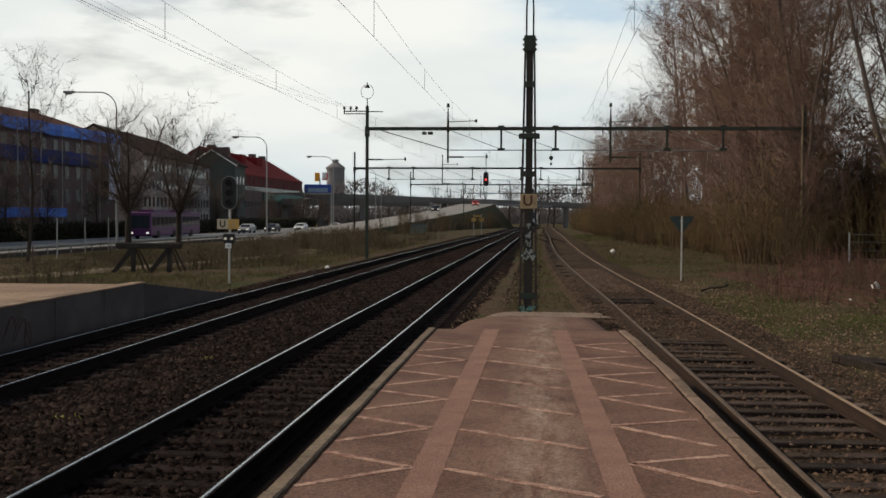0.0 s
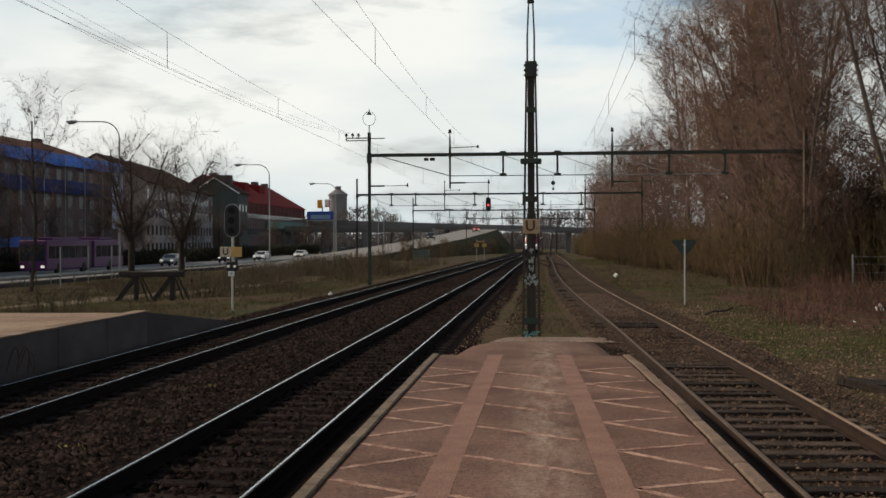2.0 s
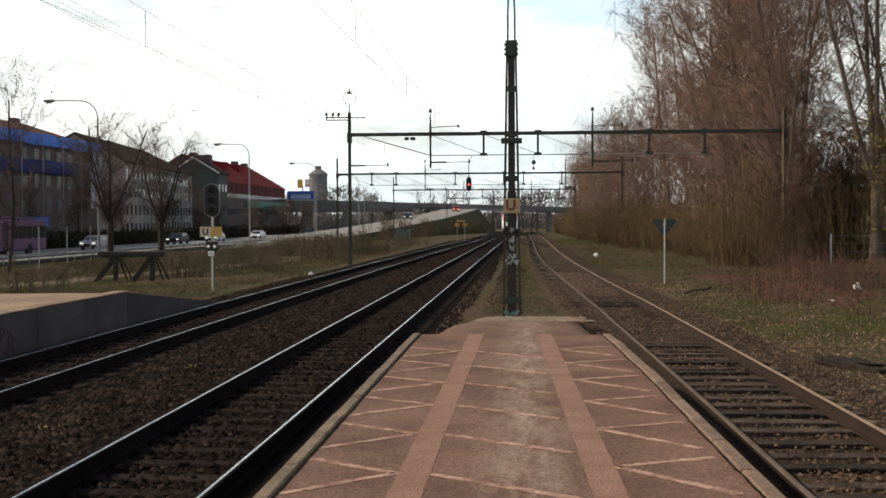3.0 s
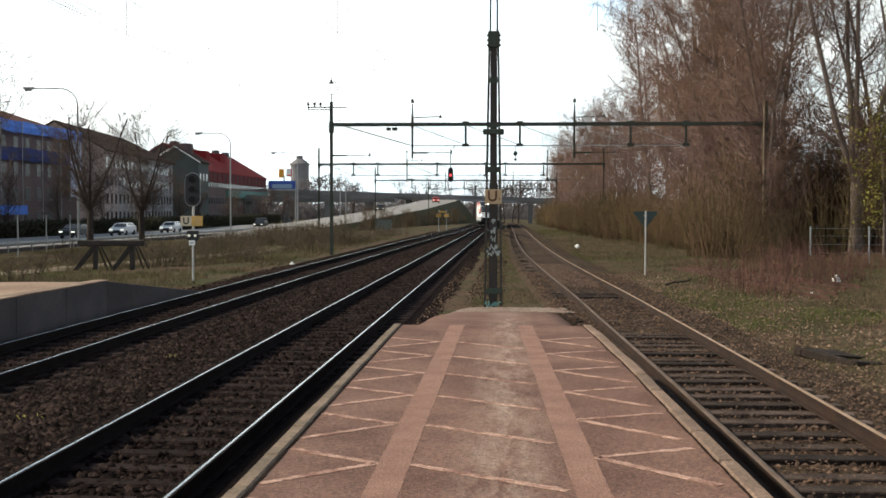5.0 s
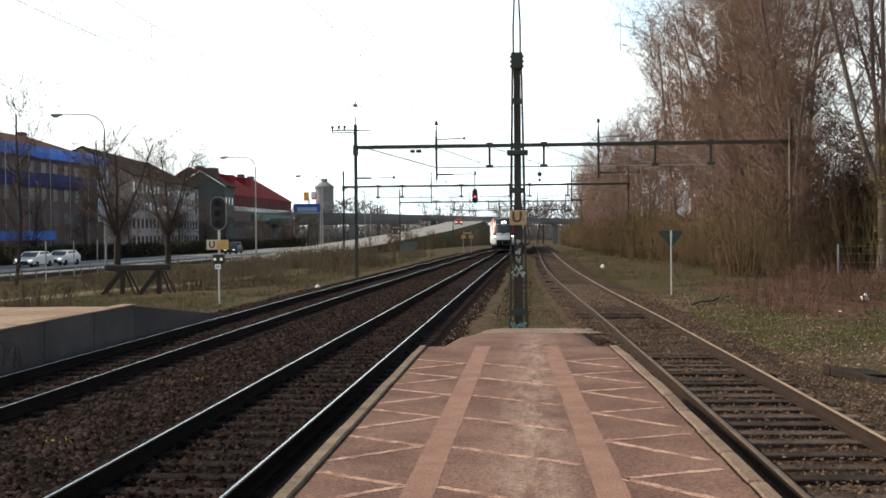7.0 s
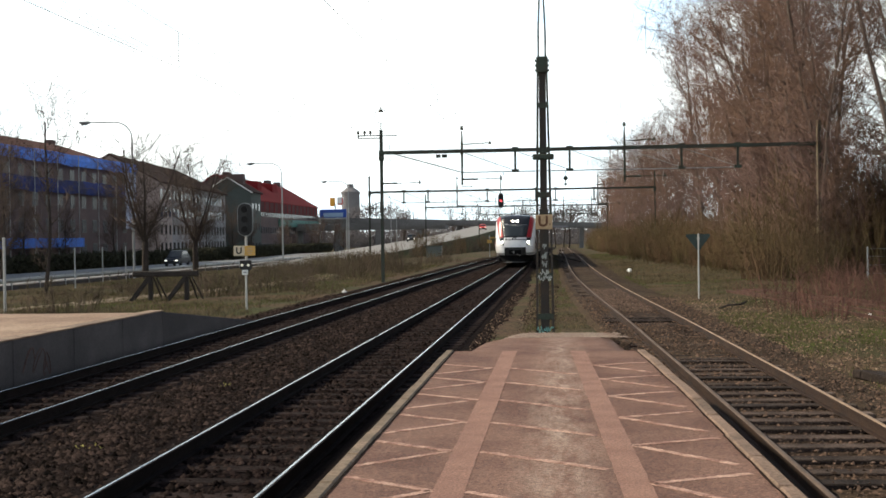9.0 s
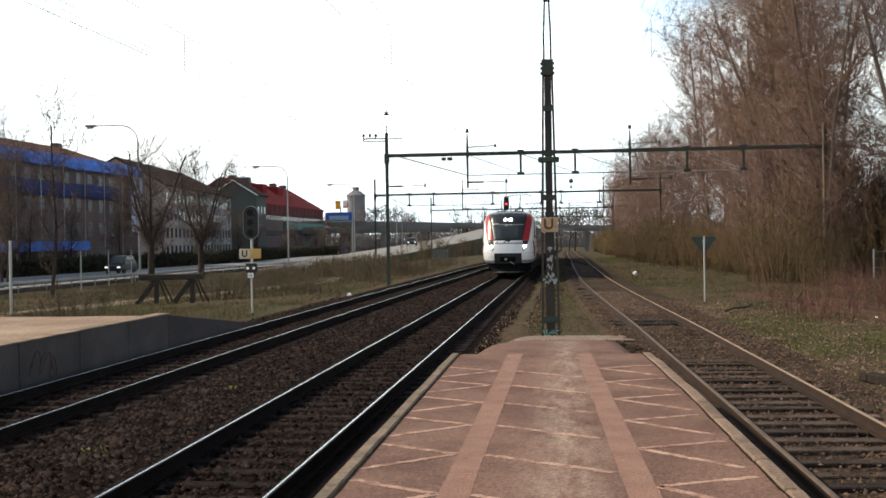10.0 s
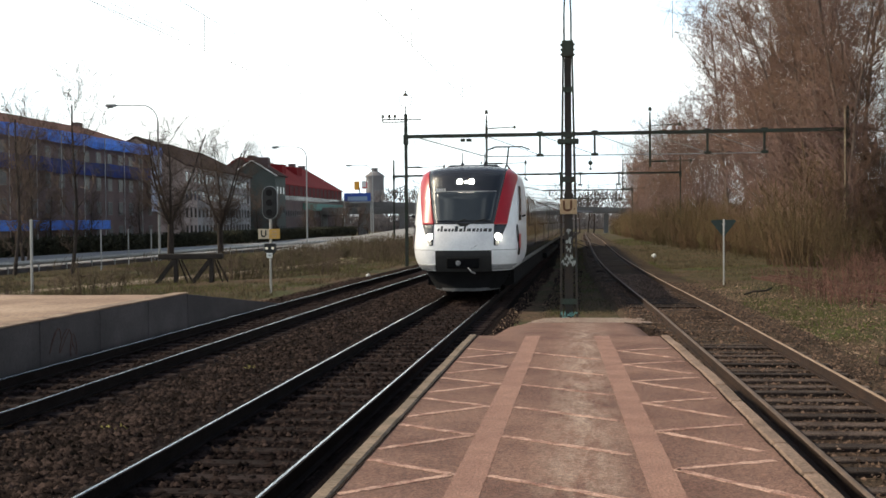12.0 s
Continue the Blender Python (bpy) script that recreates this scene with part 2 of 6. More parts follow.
BROWNTXT = mat("brown_lettering", (0.13, 0.05, 0.02), 0.7, vary=0.1)
GRAFFITI = mat("pale_spray_paint", (0.42, 0.43, 0.40), 0.7, vary=0.2, scale=12)
SPRAYDARK = mat("dark_red_spray_paint", (0.07, 0.035, 0.032), 0.8, vary=0.3, scale=12)
TEAL = mat("teal_spray_paint", (0.20, 0.42, 0.38), 0.7, vary=0.25, scale=12)
REDLAMP = mat("red_signal_lamp", (1.0, 0.06, 0.07), emit=3.0)
WHITELAMP = mat("white_signal_lamp", (1.0, 0.90, 0.75), emit=0.15)
HEADLAMP = mat("bright_headlamp", (1.0, 0.93, 0.78), emit=22.0)
CARLAMP = mat("car_headlamp", (1.0, 0.95, 0.85), emit=1.2)
LENS = mat("dark_lens", (0.010, 0.008, 0.009), 0.45, vary=0.1, spec=0.15)
# glossy flank; the dark base imitates its shade and mirrored surroundings
TRAINSIDE = mat("train_side_gloss_shade", (0.075, 0.07, 0.075), 0.05, vary=0.06, scale=0.8, fine=3, bump=0.01, second=(0.06, 0.056, 0.06), spec=1.0)
TRAINWHITE = mat("train_white", (0.88, 0.88, 0.90), 0.28, vary=0.06, scale=1.2, fine=20, bump=0.02, second=(0.76, 0.75, 0.77))
TRAINRED = mat("train_red", (0.40, 0.018, 0.028), 0.28, vary=0.08, scale=1.5, fine=20, bump=0.02)
TRAINGREY = mat("train_lower_grey", (0.30, 0.30, 0.31), 0.55, vary=0.2, scale=2, fine=20, bump=0.05)
TRAINDARK = mat("train_dark_band", (0.028, 0.030, 0.038), 0.25, vary=0.1, scale=2)
PLOUGHEDGE = mat("scuffed_plough_edge", (0.06, 0.06, 0.065), 0.6, vary=0.4, scale=3, fine=20, bump=0.1)
UNDER = mat("train_underframe", (0.007, 0.007, 0.008), 0.9, spec=0.1, vary=0.3, scale=3)
DULLGLASS = mat("curtained_glass", (0.032, 0.034, 0.042), 0.35, vary=0.3, scale=0.5, bump=0.0, spec=0.25)
GLASS = mat("dark_glass", (0.035, 0.042, 0.050), 0.06, vary=0.1, scale=1, bump=0.0)
BRICK = mat("brown_brick_wall", (0.112, 0.074, 0.074), 0.9, vary=0.2, scale=0.3, fine=7, bump=0.3, second=(0.088, 0.060, 0.064))
PALEWALL = mat("pale_grey_render", (0.29, 0.28, 0.30), 0.9, vary=0.15, scale=0.25, fine=6, bump=0.1, second=(0.17, 0.165, 0.175))
WINFRAME = mat("weathered_window_frame", (0.13, 0.125, 0.13), 0.7, vary=0.15, scale=2, fine=20, bump=0.05)
PINKWALL = mat("pinkish_render", (0.36, 0.29, 0.28), 0.9, vary=0.12, scale=0.3, fine=6, bump=0.1)
GREENWALL = mat("grey_green_render", (0.065, 0.078, 0.075), 0.9, vary=0.12, scale=0.3, fine=6, bump=0.1)
REDROOF = mat("red_sheet_roof", (0.20, 0.022, 0.026), 0.9, spec=0.1, vary=0.15, scale=0.4, fine=6, bump=0.1)
REDPANEL = mat("dark_red_panels", (0.10, 0.022, 0.026), 0.8, vary=0.25, scale=0.5, fine=6, bump=0.2, spec=0.2)
TILEROOF = mat("brown_tile_roof", (0.135, 0.064, 0.056), 0.95, spec=0.08, vary=0.25, scale=0.4, fine=8, bump=0.3, second=(0.105, 0.054, 0.048))
DARKROOF = mat("dark_brown_roof", (0.05, 0.029, 0.027), 0.95, spec=0.08, vary=0.2, scale=0.4, fine=8, bump=0.3)
# lower scaffold band: its shade is put into this darker blue
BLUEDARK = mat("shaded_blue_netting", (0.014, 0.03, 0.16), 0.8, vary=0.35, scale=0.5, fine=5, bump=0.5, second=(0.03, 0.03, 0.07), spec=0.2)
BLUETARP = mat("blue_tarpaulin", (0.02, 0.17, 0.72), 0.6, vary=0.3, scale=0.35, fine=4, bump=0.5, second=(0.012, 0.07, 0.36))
PALESHEET = mat("pale_blue_sheet", (0.42, 0.50, 0.72), 0.7, vary=0.2, scale=0.4, fine=4, bump=0.4)
TEALBAND = mat("teal_fascia", (0.03, 0.16, 0.14), 0.6, vary=0.15, scale=1)
BLUESIGN = mat("blue_road_sign", (0.015, 0.07, 0.36), 0.5, vary=0.08, scale=1)
PALEBLUE = mat("pale_sign_field", (0.25, 0.36, 0.52), 0.5, vary=0.1, scale=1)
ROADM = mat("road_asphalt", (0.22, 0.215, 0.22), 0.75, vary=0.1, scale=0.3, fine=10, bump=0.1)
TOWERM = mat("tower_concrete", (0.21, 0.198, 0.205), 0.9, vary=0.15, scale=0.15, fine=3, bump=0.1)
BRIDGEM = mat("bridge_concrete", (0.17, 0.165, 0.165), 0.9, vary=0.2, scale=0.15, fine=3, bump=0.1)
RAMPM = mat("pale_ramp_road", (0.25, 0.24, 0.235), 0.85, vary=0.1, scale=0.2, fine=5, bump=0.1)
BARKDARK = mat("dark_street_bark", (0.055, 0.043, 0.038), 0.9, vary=0.3, scale=1.5, fine=14, bump=0.5, rand=0.15, spec=0.2)
TANPOLE = mat("tan_pole", (0.42, 0.34, 0.22), 0.8, vary=0.2, scale=3)
BARK = mat("grey_brown_bark", (0.185, 0.14, 0.118), 0.9, vary=0.35, scale=1.5, fine=14, bump=0.6, rand=0.15, spec=0.2)
TWIG = mat("red_brown_twigs", (0.170, 0.109, 0.099), 0.9, vary=0.2, scale=0.25, fine=8, bump=0, second=(0.172, 0.106, 0.072), rand=0.22, spec=0.15)
TWIGDARK = mat("dark_twigs", (0.11, 0.08, 0.066), 0.9, vary=0.2, scale=0.3, fine=8, bump=0, rand=0.2, spec=0.15)
BRUSH = mat("olive_brown_brush", (0.098, 0.059, 0.037), 0.9, vary=0.25, scale=0.3, fine=8, bump=0, second=(0.070, 0.060, 0.025), rand=0.3, spec=0.15)
VERGEBRUSH = mat("grey_brown_bush", (0.078, 0.056, 0.044), 0.9, vary=0.25, scale=0.4, fine=8, bump=0, second=(0.060, 0.055, 0.028), rand=0.35, spec=0.15)
REDBRUSH = mat("red_brown_stems", (0.10, 0.052, 0.042), 0.9, vary=0.25, scale=0.5, fine=8, bump=0, rand=0.25, spec=0.15)
FRESHLEAF = mat("yellow_green_leaf", (0.23, 0.21, 0.03), 0.7, vary=0.2, scale=0.6, fine=8, bump=0, rand=0.15)
HEDGE = mat("dark_hedge", (0.046, 0.044, 0.027), 0.9, vary=0.3, scale=0.6, fine=8, bump=0.3, rand=0.2, spec=0.15)
GREENBLADE = mat("green_grass", (0.068, 0.080, 0.023), 0.9, vary=0.3, scale=0.5, fine=9, bump=0, spec=0.1, island=0.35)
STRAW = mat("straw_grass", (0.100, 0.075, 0.048), 0.9, vary=0.3, scale=0.5, fine=9, bump=0, second=(0.058, 0.050, 0.027), spec=0.1, island=0.5)
# distance haze is mixed into this grey-lilac wood colour
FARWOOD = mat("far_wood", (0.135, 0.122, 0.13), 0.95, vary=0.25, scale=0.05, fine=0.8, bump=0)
PURPLE = mat("purple_bus_paint", (0.085, 0.006, 0.10), 0.5, vary=0.1, scale=1)
CARWHITE = mat("white_car_paint", (0.72, 0.73, 0.76), 0.3, vary=0.05, scale=1)
CARDARK = mat("dark_car_paint", (0.012, 0.016, 0.026), 0.4, vary=0.05, scale=1, spec=0.2)
CARGREY = mat("silver_car_paint", (0.33, 0.34, 0.36), 0.3, vary=0.05, scale=1)
TYRE = mat("black_tyre", (0.015, 0.015, 0.015), 0.85, vary=0.1)
ORANGE = mat("orange_emblem", (0.75, 0.35, 0.03), 0.5, vary=0.05)
REDSIGN = mat("red_emblem", (0.6, 0.05, 0.04), 0.5, vary=0.05)


# ---- mesh helpers ----
def drop(y):
    """The line falls away gently ahead of the platform."""
    return -1.45e-5 * min(max(y, 0), 420) ** 2


class M:
    """Collects vertices and faces of one mesh."""

    def __init__(self):
        self.v, self.f = [], []

    def add(self, verts, faces):
        n = len(self.v)
        self.v.extend(verts)
        self.f.extend([tuple(i + n for i in f) for f in faces])
        return self

    def box(self, x0, x1, y0, y1, z0, z1, m=None):
        vs = [Vector(p) for p in ((x0, y0, z0), (x1, y0, z0), (x1, y1, z0), (x0, y1, z0), (x0, y0, z1), (x1, y0, z1), (x1, y1, z1), (x0, y1, z1))]
        if m is not None:
            vs = [m @ p for p in vs]
        return self.add(vs, [(3, 2, 1, 0), (4, 5, 6, 7), (0, 1, 5, 4), (1, 2, 6, 5), (2, 3, 7, 6), (3, 0, 4, 7)])

    def tube(self, p0, p1, r0, r1=None, n=8, caps=True):
        r1 = r0 if r1 is None else r1
        p0, p1 = Vector(p0), Vector(p1)
        d = (p1 - p0).normalized()
        u = d.orthogonal().normalized()
        w = d.cross(u)
        vs = []
        for p, r in ((p0, r0), (p1, r1)):
            for i in range(n):
                a = 2 * math.pi * i / n
                vs.append(p + u * (r * math.cos(a)) + w * (r * math.sin(a)))
        fs = [(i, (i + 1) % n, n + (i + 1) % n, n + i) for i in range(n)]
        if caps:
            fs += [tuple(reversed(range(n))), tuple(range(n, 2 * n))]
        return self.add(vs, fs)

    def line(self, pts, r, n=6):
        for p, q in zip(pts, pts[1:]):
            self.tube(p, q, r, r, n)
        return self

    def prism(self, outline, y0, y1):
        """An outline in x, z drawn out along y."""
        n = len(outline)
        vs = [Vector((x, y0, z)) for x, z in outline] + [Vector((x, y1, z)) for x, z in outline]
        fs = [(i, (i + 1) % n, n + (i + 1) % n, n + i) for i in range(n)] + [tuple(reversed(range(n))), tuple(range(n, 2 * n))]
        return self.add(vs, fs)

    def grid(self, rows):
        """Rows of points, all of one length, joined to a skin."""
        n = len(rows[0])
        vs = [Vector(p) for r in rows for p in r]
        return self.add(vs, [(j * n + i, j * n + i + 1, (j + 1) * n + i + 1, (j + 1) * n + i) for j in range(len(rows) - 1) for i in range(n - 1)])

    def mesh(self, name, material, bevel=0.0, smooth=False, fix=True):
        me = bpy.data.meshes.new(name)
        me.from_pydata([tuple(p) for p in self.v], [], self.f)
        if bevel or fix:
            bm = bmesh.new()
            bm.from_mesh(me)
            if bevel:
                bmesh.ops.bevel(bm, geom=[e for e in bm.edges if len(e.link_faces) == 2 and e.calc_face_angle(0) > 0.5], offset=bevel,
                                segments=1, affect='EDGES', profile=0.5)
            bmesh.ops.recalc_face_normals(bm, faces=bm.faces)
            bm.to_mesh(me)
            bm.free()
        me.materials.append(material)
        if smooth:
            me.shade_smooth()
        return me


def part(name, m, material, parent, label="", bevel=0.0, smooth=False, fix=True, at=None):
    ob = new(name, m.mesh(name, material, bevel, smooth, fix) if isinstance(m, M) else m)
    ob.parent = parent
    if at is not None:
        ob.matrix_basis = at
    if label:
        ob["label"] = label
    return ob


def thing(name, m=None, label="", category="", group="", kind=""):
    ob = new(name)
    ob.matrix_basis = m if m is not None else Matrix()
    return tagged(ob, label, category, group, kind)


def solo(name, m, material, label="", category="", group="", kind="", bevel=0.0, smooth=False, fix=True, at=None):
    ob = new(name, m.mesh(name, material, bevel, smooth, fix))
    if at is not None:
        ob.matrix_basis = at
    return tagged(ob, label, category, group, kind)


def text_mesh(word, size, material, depth=0.004, bold=0.0):
    cu = bpy.data.curves.new("lettering", 'FONT')
    cu.body, cu.size, cu.extrude, cu.align_x, cu.align_y = word, size, depth, 'CENTER', 'CENTER'
    cu.offset = bold
    ob = bpy.data.objects.new("lettering", cu)
    me = bpy.data.meshes.new_from_object(ob)
    bpy.data.objects.remove(ob)
    me.materials.clear()
    me.materials.append(material)
    return me


def lerp_table(rows, y):
    for (a0, b0), (a1, b1) in zip(rows, rows[1:]):
        if y <= a1:
            k = max(0.0, (y - a0) / (a1 - a0))
            return b0 + (b1 - b0) * k
    return rows[-1][1]


# ---- the lines of the three tracks ----
def track_main(y):
    return -3.43


def smooth_table(rows, reach=12):
    xs = np.array([r[0] for r in rows], float)
    zs = np.array([r[1] for r in rows], float)
    fine_y = np.arange(xs[0], xs[-1] + 1, 1.0)
    fine_x = np.interp(fine_y, xs, zs)
    pad = np.concatenate([np.full(reach, fine_x[0]), fine_x, np.full(reach, fine_x[-1])])
    fine_x = np.convolve(pad, np.ones(2 * reach + 1) / (2 * reach + 1), 'valid')
    return lambda y: float(np.interp(y, fine_y, fine_x))


track_left = smooth_table([(-60, -7.74), (18, -7.70), (30, -7.63), (45, -7.52), (90, -6.97), (130, -6.3), (200, -5.9), (330, -7.6), (460, -7.6)])
track_siding = smooth_table([(-60, 4.4), (-10, 3.42), (10, 3.01), (16, 2.87), (24, 2.63), (31, 2.46), (36, 2.24), (42, 2.05), (48, 1.85), (61, 1.55), (74, 1.38),
                             (95, 1.26), (125, 1.22), (150, 1.08), (180, 0.85), (460, 0.8)], 4)


def buried(y):
    """How far soil and leaves have closed over the siding's sleepers."""
    lap = lambda a, b, w: max(0.0, min(1.0, (y - a) / w, (b - y) / w))
    return max(lap(22.5, 31.5, 1.6), lap(34.8, 300.0, 1.6))


def axis(marks):
    out = []
    for a0, a1, step in marks:
        out += list(np.arange(a0, a1, step))
    return [float(v) for v in out] + [float(marks[-1][1])]


def ground_z(x, y):
    z = -0.32
    if x < -11:
        k = min(1.0, (-11 - x) / 18)
        z -= 0.42 * k * k * (3 - 2 * k)
    if x > 4.5:
        k = min(1.0, (x - 4.5) / 4)
        z += 0.10 * k
    if abs(x) < 120 and -40 < y < 200:
        z += 0.05 * noise.noise(Vector((x * 0.25, y * 0.25, 0))) + 0.025 * noise.noise(Vector((x * 1.1, y * 1.1, 3)))
    return z + drop(y)


# ---- ground, beds, road ----
gx = axis([(-3000, -200, 400), (-200, -60, 20), (-60, -30, 3), (-30, 20, 0.8), (20, 60, 4), (60, 200, 20), (200, 3000, 400)])
gy = axis([(-600, -40, 80), (-40, 0, 5), (0, 90, 0.9), (90, 200, 5), (200, 480, 20), (480, 4600, 400)])
g = M().grid([[(x, y, ground_z(x, y)) for x in gx] for y in gy])
solo("ground", g, GROUND, "dry spring grass and bare soil around the tracks", "ground", kind="structure", smooth=True)

spill = lambda y: max(0.0, min(1.0, (18.5 - y) / 2.0))     # dirt heaped over the sleeper ends beside the platform
bed_y = axis([(-25, 60, 1.5), (60, 440, 10)])
rows = []
for y in bed_y:
    d = drop(y)
    xl, xr = track_left(y) - 2.4, -1.45
    rows.append([(xl - 0.5, y, d - 0.5), (xl, y, d - 0.24), (track_left(y), y, d - 0.215), (-5.6, y, d - 0.2), (-3.4, y, d - 0.215), (-2.64, y, d - 0.205),
                 (-2.52, y, d - 0.205 + 0.05 * spill(y)), (-2.0, y, d - 0.24 + 0.065 * spill(y)), (xr, y, d - 0.42)])
bed = solo("ballast_bed", M().grid(rows), BALLAST, "dark brown crushed-stone ballast under the running lines", "ballast", kind="structure")
rows = []
for y in bed_y:
    c, d = track_siding(y), drop(y)
    rows.append([(c - 1.75, y, d - 0.42), (c - 1.4, y, d - 0.23 + 0.03 * buried(y)), (c, y, d - 0.205 + 0.055 * buried(y)), (c + 1.4, y, d - 0.22 + 0.05 * buried(y)), (c + 2.3, y, d - 0.3)])
solo("siding_bed", M().grid(rows), OLDBALLAST, "weedy old ballast under the rusty siding", "ballast", kind="structure")


def strip(pts, width, z0=0.0):
    rows = []
    for i, p in enumerate(pts):
        q = pts[min(i + 1, len(pts) - 1)]
        o = pts[max(i - 1, 0)]
        d = (Vector(q) - Vector(o))
        s = Vector((d.y, -d.x, 0)).normalized() * (width / 2)
        rows.append([Vector(p) - s + Vector((0, 0, z0)), Vector(p) + s + Vector((0, 0, z0))])
    return M().grid(rows)


ROAD_X = -43.0
road_pts = [(ROAD_X, y, -0.62 + drop(y)) for y in range(-60, 200, 20)] + [(ROAD_X - 1, 220, -0.9), (ROAD_X - 4, 300, -1.6), (ROAD_X - 8, 420, -2.4)]
solo("road", strip(road_pts, 15.0, 0.03), ROADM, "pale grey four-lane main road beside the railway", "road", kind="structure")
solo("kerb", M().add([], []).grid([[(ROAD_X + 7.5, y, -0.75 + drop(y)), (ROAD_X + 7.5, y, -0.46 + drop(y)), (ROAD_X + 8.3, y, -0.46 + drop(y)), (ROAD_X + 8.3, y, -0.8 + drop(y))]
                      for y in range(-60, 220, 10)]), CONCRETE, "low pale kerb along the road", "kerb", kind="structure")
ramp_pts = [(-33.5, 125, -0.95), (-30.5, 160, -0.35), (-27.5, 215, 0.9), (-24, 260, 2.2), (-21.5, 300, 3.6), (-19.5, 335, 4.9)]
ramp = solo("ramp_road", strip(ramp_pts, 10.0), RAMPM, "pale road ramp climbing to the overpass", "road", kind="structure")
rows = [[(p[0] + 5.0, p[1], p[2] - 0.02), (p[0] + 6 + max(0, p[2]) * 0.9, p[1], -1.3 + drop(p[1]) * 0.3)] for p in ramp_pts]
solo("embankment", M().grid(rows), BANK, "grassy embankment beside the road ramp", "embankment", kind="structure")
path_pts = [(-27, 33, 0), (-24.5, 42, 0), (-21, 52, 0), (-17.5, 62, 0), (-16, 72, 0), (-17, 84, 0)]
path_pts = [(x, y, ground_z(x, y) + 0.035) for x, y, _ in path_pts]
solo("footpath", strip(path_pts, 2.1), DIRT, "pale trodden dirt path through the grass", "path", kind="structure")


# ---- rails ----
def rail_mesh(line, off, y0, y1, lo, hi, half, crown=0.0):
    m = M()
    ys = axis([(y0, y1, 3.0)])
    prof = [(-half, lo), (half, lo), (half, hi), (-half, hi)]
    if crown:
        prof = [(-half, lo), (half, lo)] + [(half * q, hi - crown * q * q) for q in (1.0, 0.6, 0.2, -0.2, -0.6, -1.0)]
    rows = []
    for y in ys:
        c = line(y) + off
        rows.append([(c + px, y, pz + drop(y)) for px, pz in prof + prof[:1]])
    return m.grid(rows)


def track(name, line, side_mat, top_mat, label, y1, second_top=None, tread=0.016):
    th = thing(name, None, label, "railway track", "railway tracks")
    for off in (-0.753, 0.753):
        foot = rail_mesh(line, off, -25, y1, -0.165, -0.145, 0.07)
        web = rail_mesh(line, off, -25, y1, -0.147, -0.035, 0.010)
        head = rail_mesh(line, off, -25, y1, -0.037, -0.004, 0.036)
        r = part("rail", head, side_mat, th)
        part("rail_web", web, side_mat, r)
        part("rail_foot", foot, side_mat, r)
        part("rail_head", rail_mesh(line, off, -25, y1, -0.008, 0.0, tread, 0.004), (second_top or top_mat) if off > 0 else top_mat, r, "worn shiny running surface" if top_mat is RAILTOP else "dull rusty running surface", smooth=True)
    return th


t_main = track("main_track", track_main, RAILSIDE, RAILTOP, "straight running line with bright worn rails", 440)
t_left = track("left_track", track_left, RAILSIDE, RAILTOP, "second running line with worn rails by the far platform", 440, RAILTOP, 0.012)
t_side = track("siding_track", track_siding, RUSTRAIL, SIDINGDARK, "rusty siding with weathered timber sleepers", 300, SIDINGTOP, 0.033)
# crossover rails between the siding and the main line, far ahead
for k, (xa, ya, xb, yb) in enumerate([(-2.7, 150, 0.2, 100), (-1.2, 150, 1.7, 100), (-5.2, 95, -4.2, 150), (-3.7, 95, -2.7, 150)]):
    m = M()
    m.tube((xa, ya, drop(ya) - 0.04), (xb, yb, drop(yb) - 0.04), 0.045, 0.045, 4)
    solo("crossover_rail", m, RAILSIDE, "rail of a turnout joining two tracks", "rail", "turnout rails")


# ---- platform with its paving ----
def right_edge(y):
    return 1.42 - 0.0285 * (y - 7.0)


def kerb_line(y):
    """The outer stones bow out a little along the platform and draw in at its end."""
    return right_edge(y) + 0.025 - 0.07 * max(0.0, (y - 12.5) / 3.9)


def left_edge(y):
    return -1.635 - 0.0020 * (y - 7.0)


PL, Y0, Y1, PZ = -1.57, -14.0, 16.4, 0.60
plat = thing("platform", None, "red-brown asphalt platform with pink paving strips and pale edges", "platform", kind="structure")
o = M()
o.add([(PL + 0.03, Y0, -0.6), (right_edge(Y0) - 0.03, Y0, -0.6), (right_edge(Y1) - 0.03, Y1, -0.6), (PL + 0.03, Y1, -0.6),
       (PL + 0.03, Y0, PZ - 0.02), (right_edge(Y0) - 0.03, Y0, PZ - 0.02), (right_edge(Y1) - 0.03, Y1, PZ - 0.02), (PL + 0.03, Y1, PZ - 0.02)],
      [(3, 2, 1, 0), (4, 5, 6, 7), (0, 1, 5, 4), (1, 2, 6, 5), (2, 3, 7, 6), (3, 0, 4, 7)])
part("platform_core", o, CONCRETE, plat)
# asphalt surface, a little uneven
rows = []
for y in axis([(Y0, Y1, 0.4)]):
    xr = kerb_line(y)
    xl = left_edge(y) + 0.118
    rows.append([(xl + (xr - 0.070 - xl) * k / 12, y, PZ - 0.006 + 0.0015 * noise.noise(Vector((k * 0.4, y * 0.6, 1)))) for k in range(13)])
part("asphalt_surface", M().grid(rows), TRODDEN, plat, "worn red-brown asphalt", smooth=True)


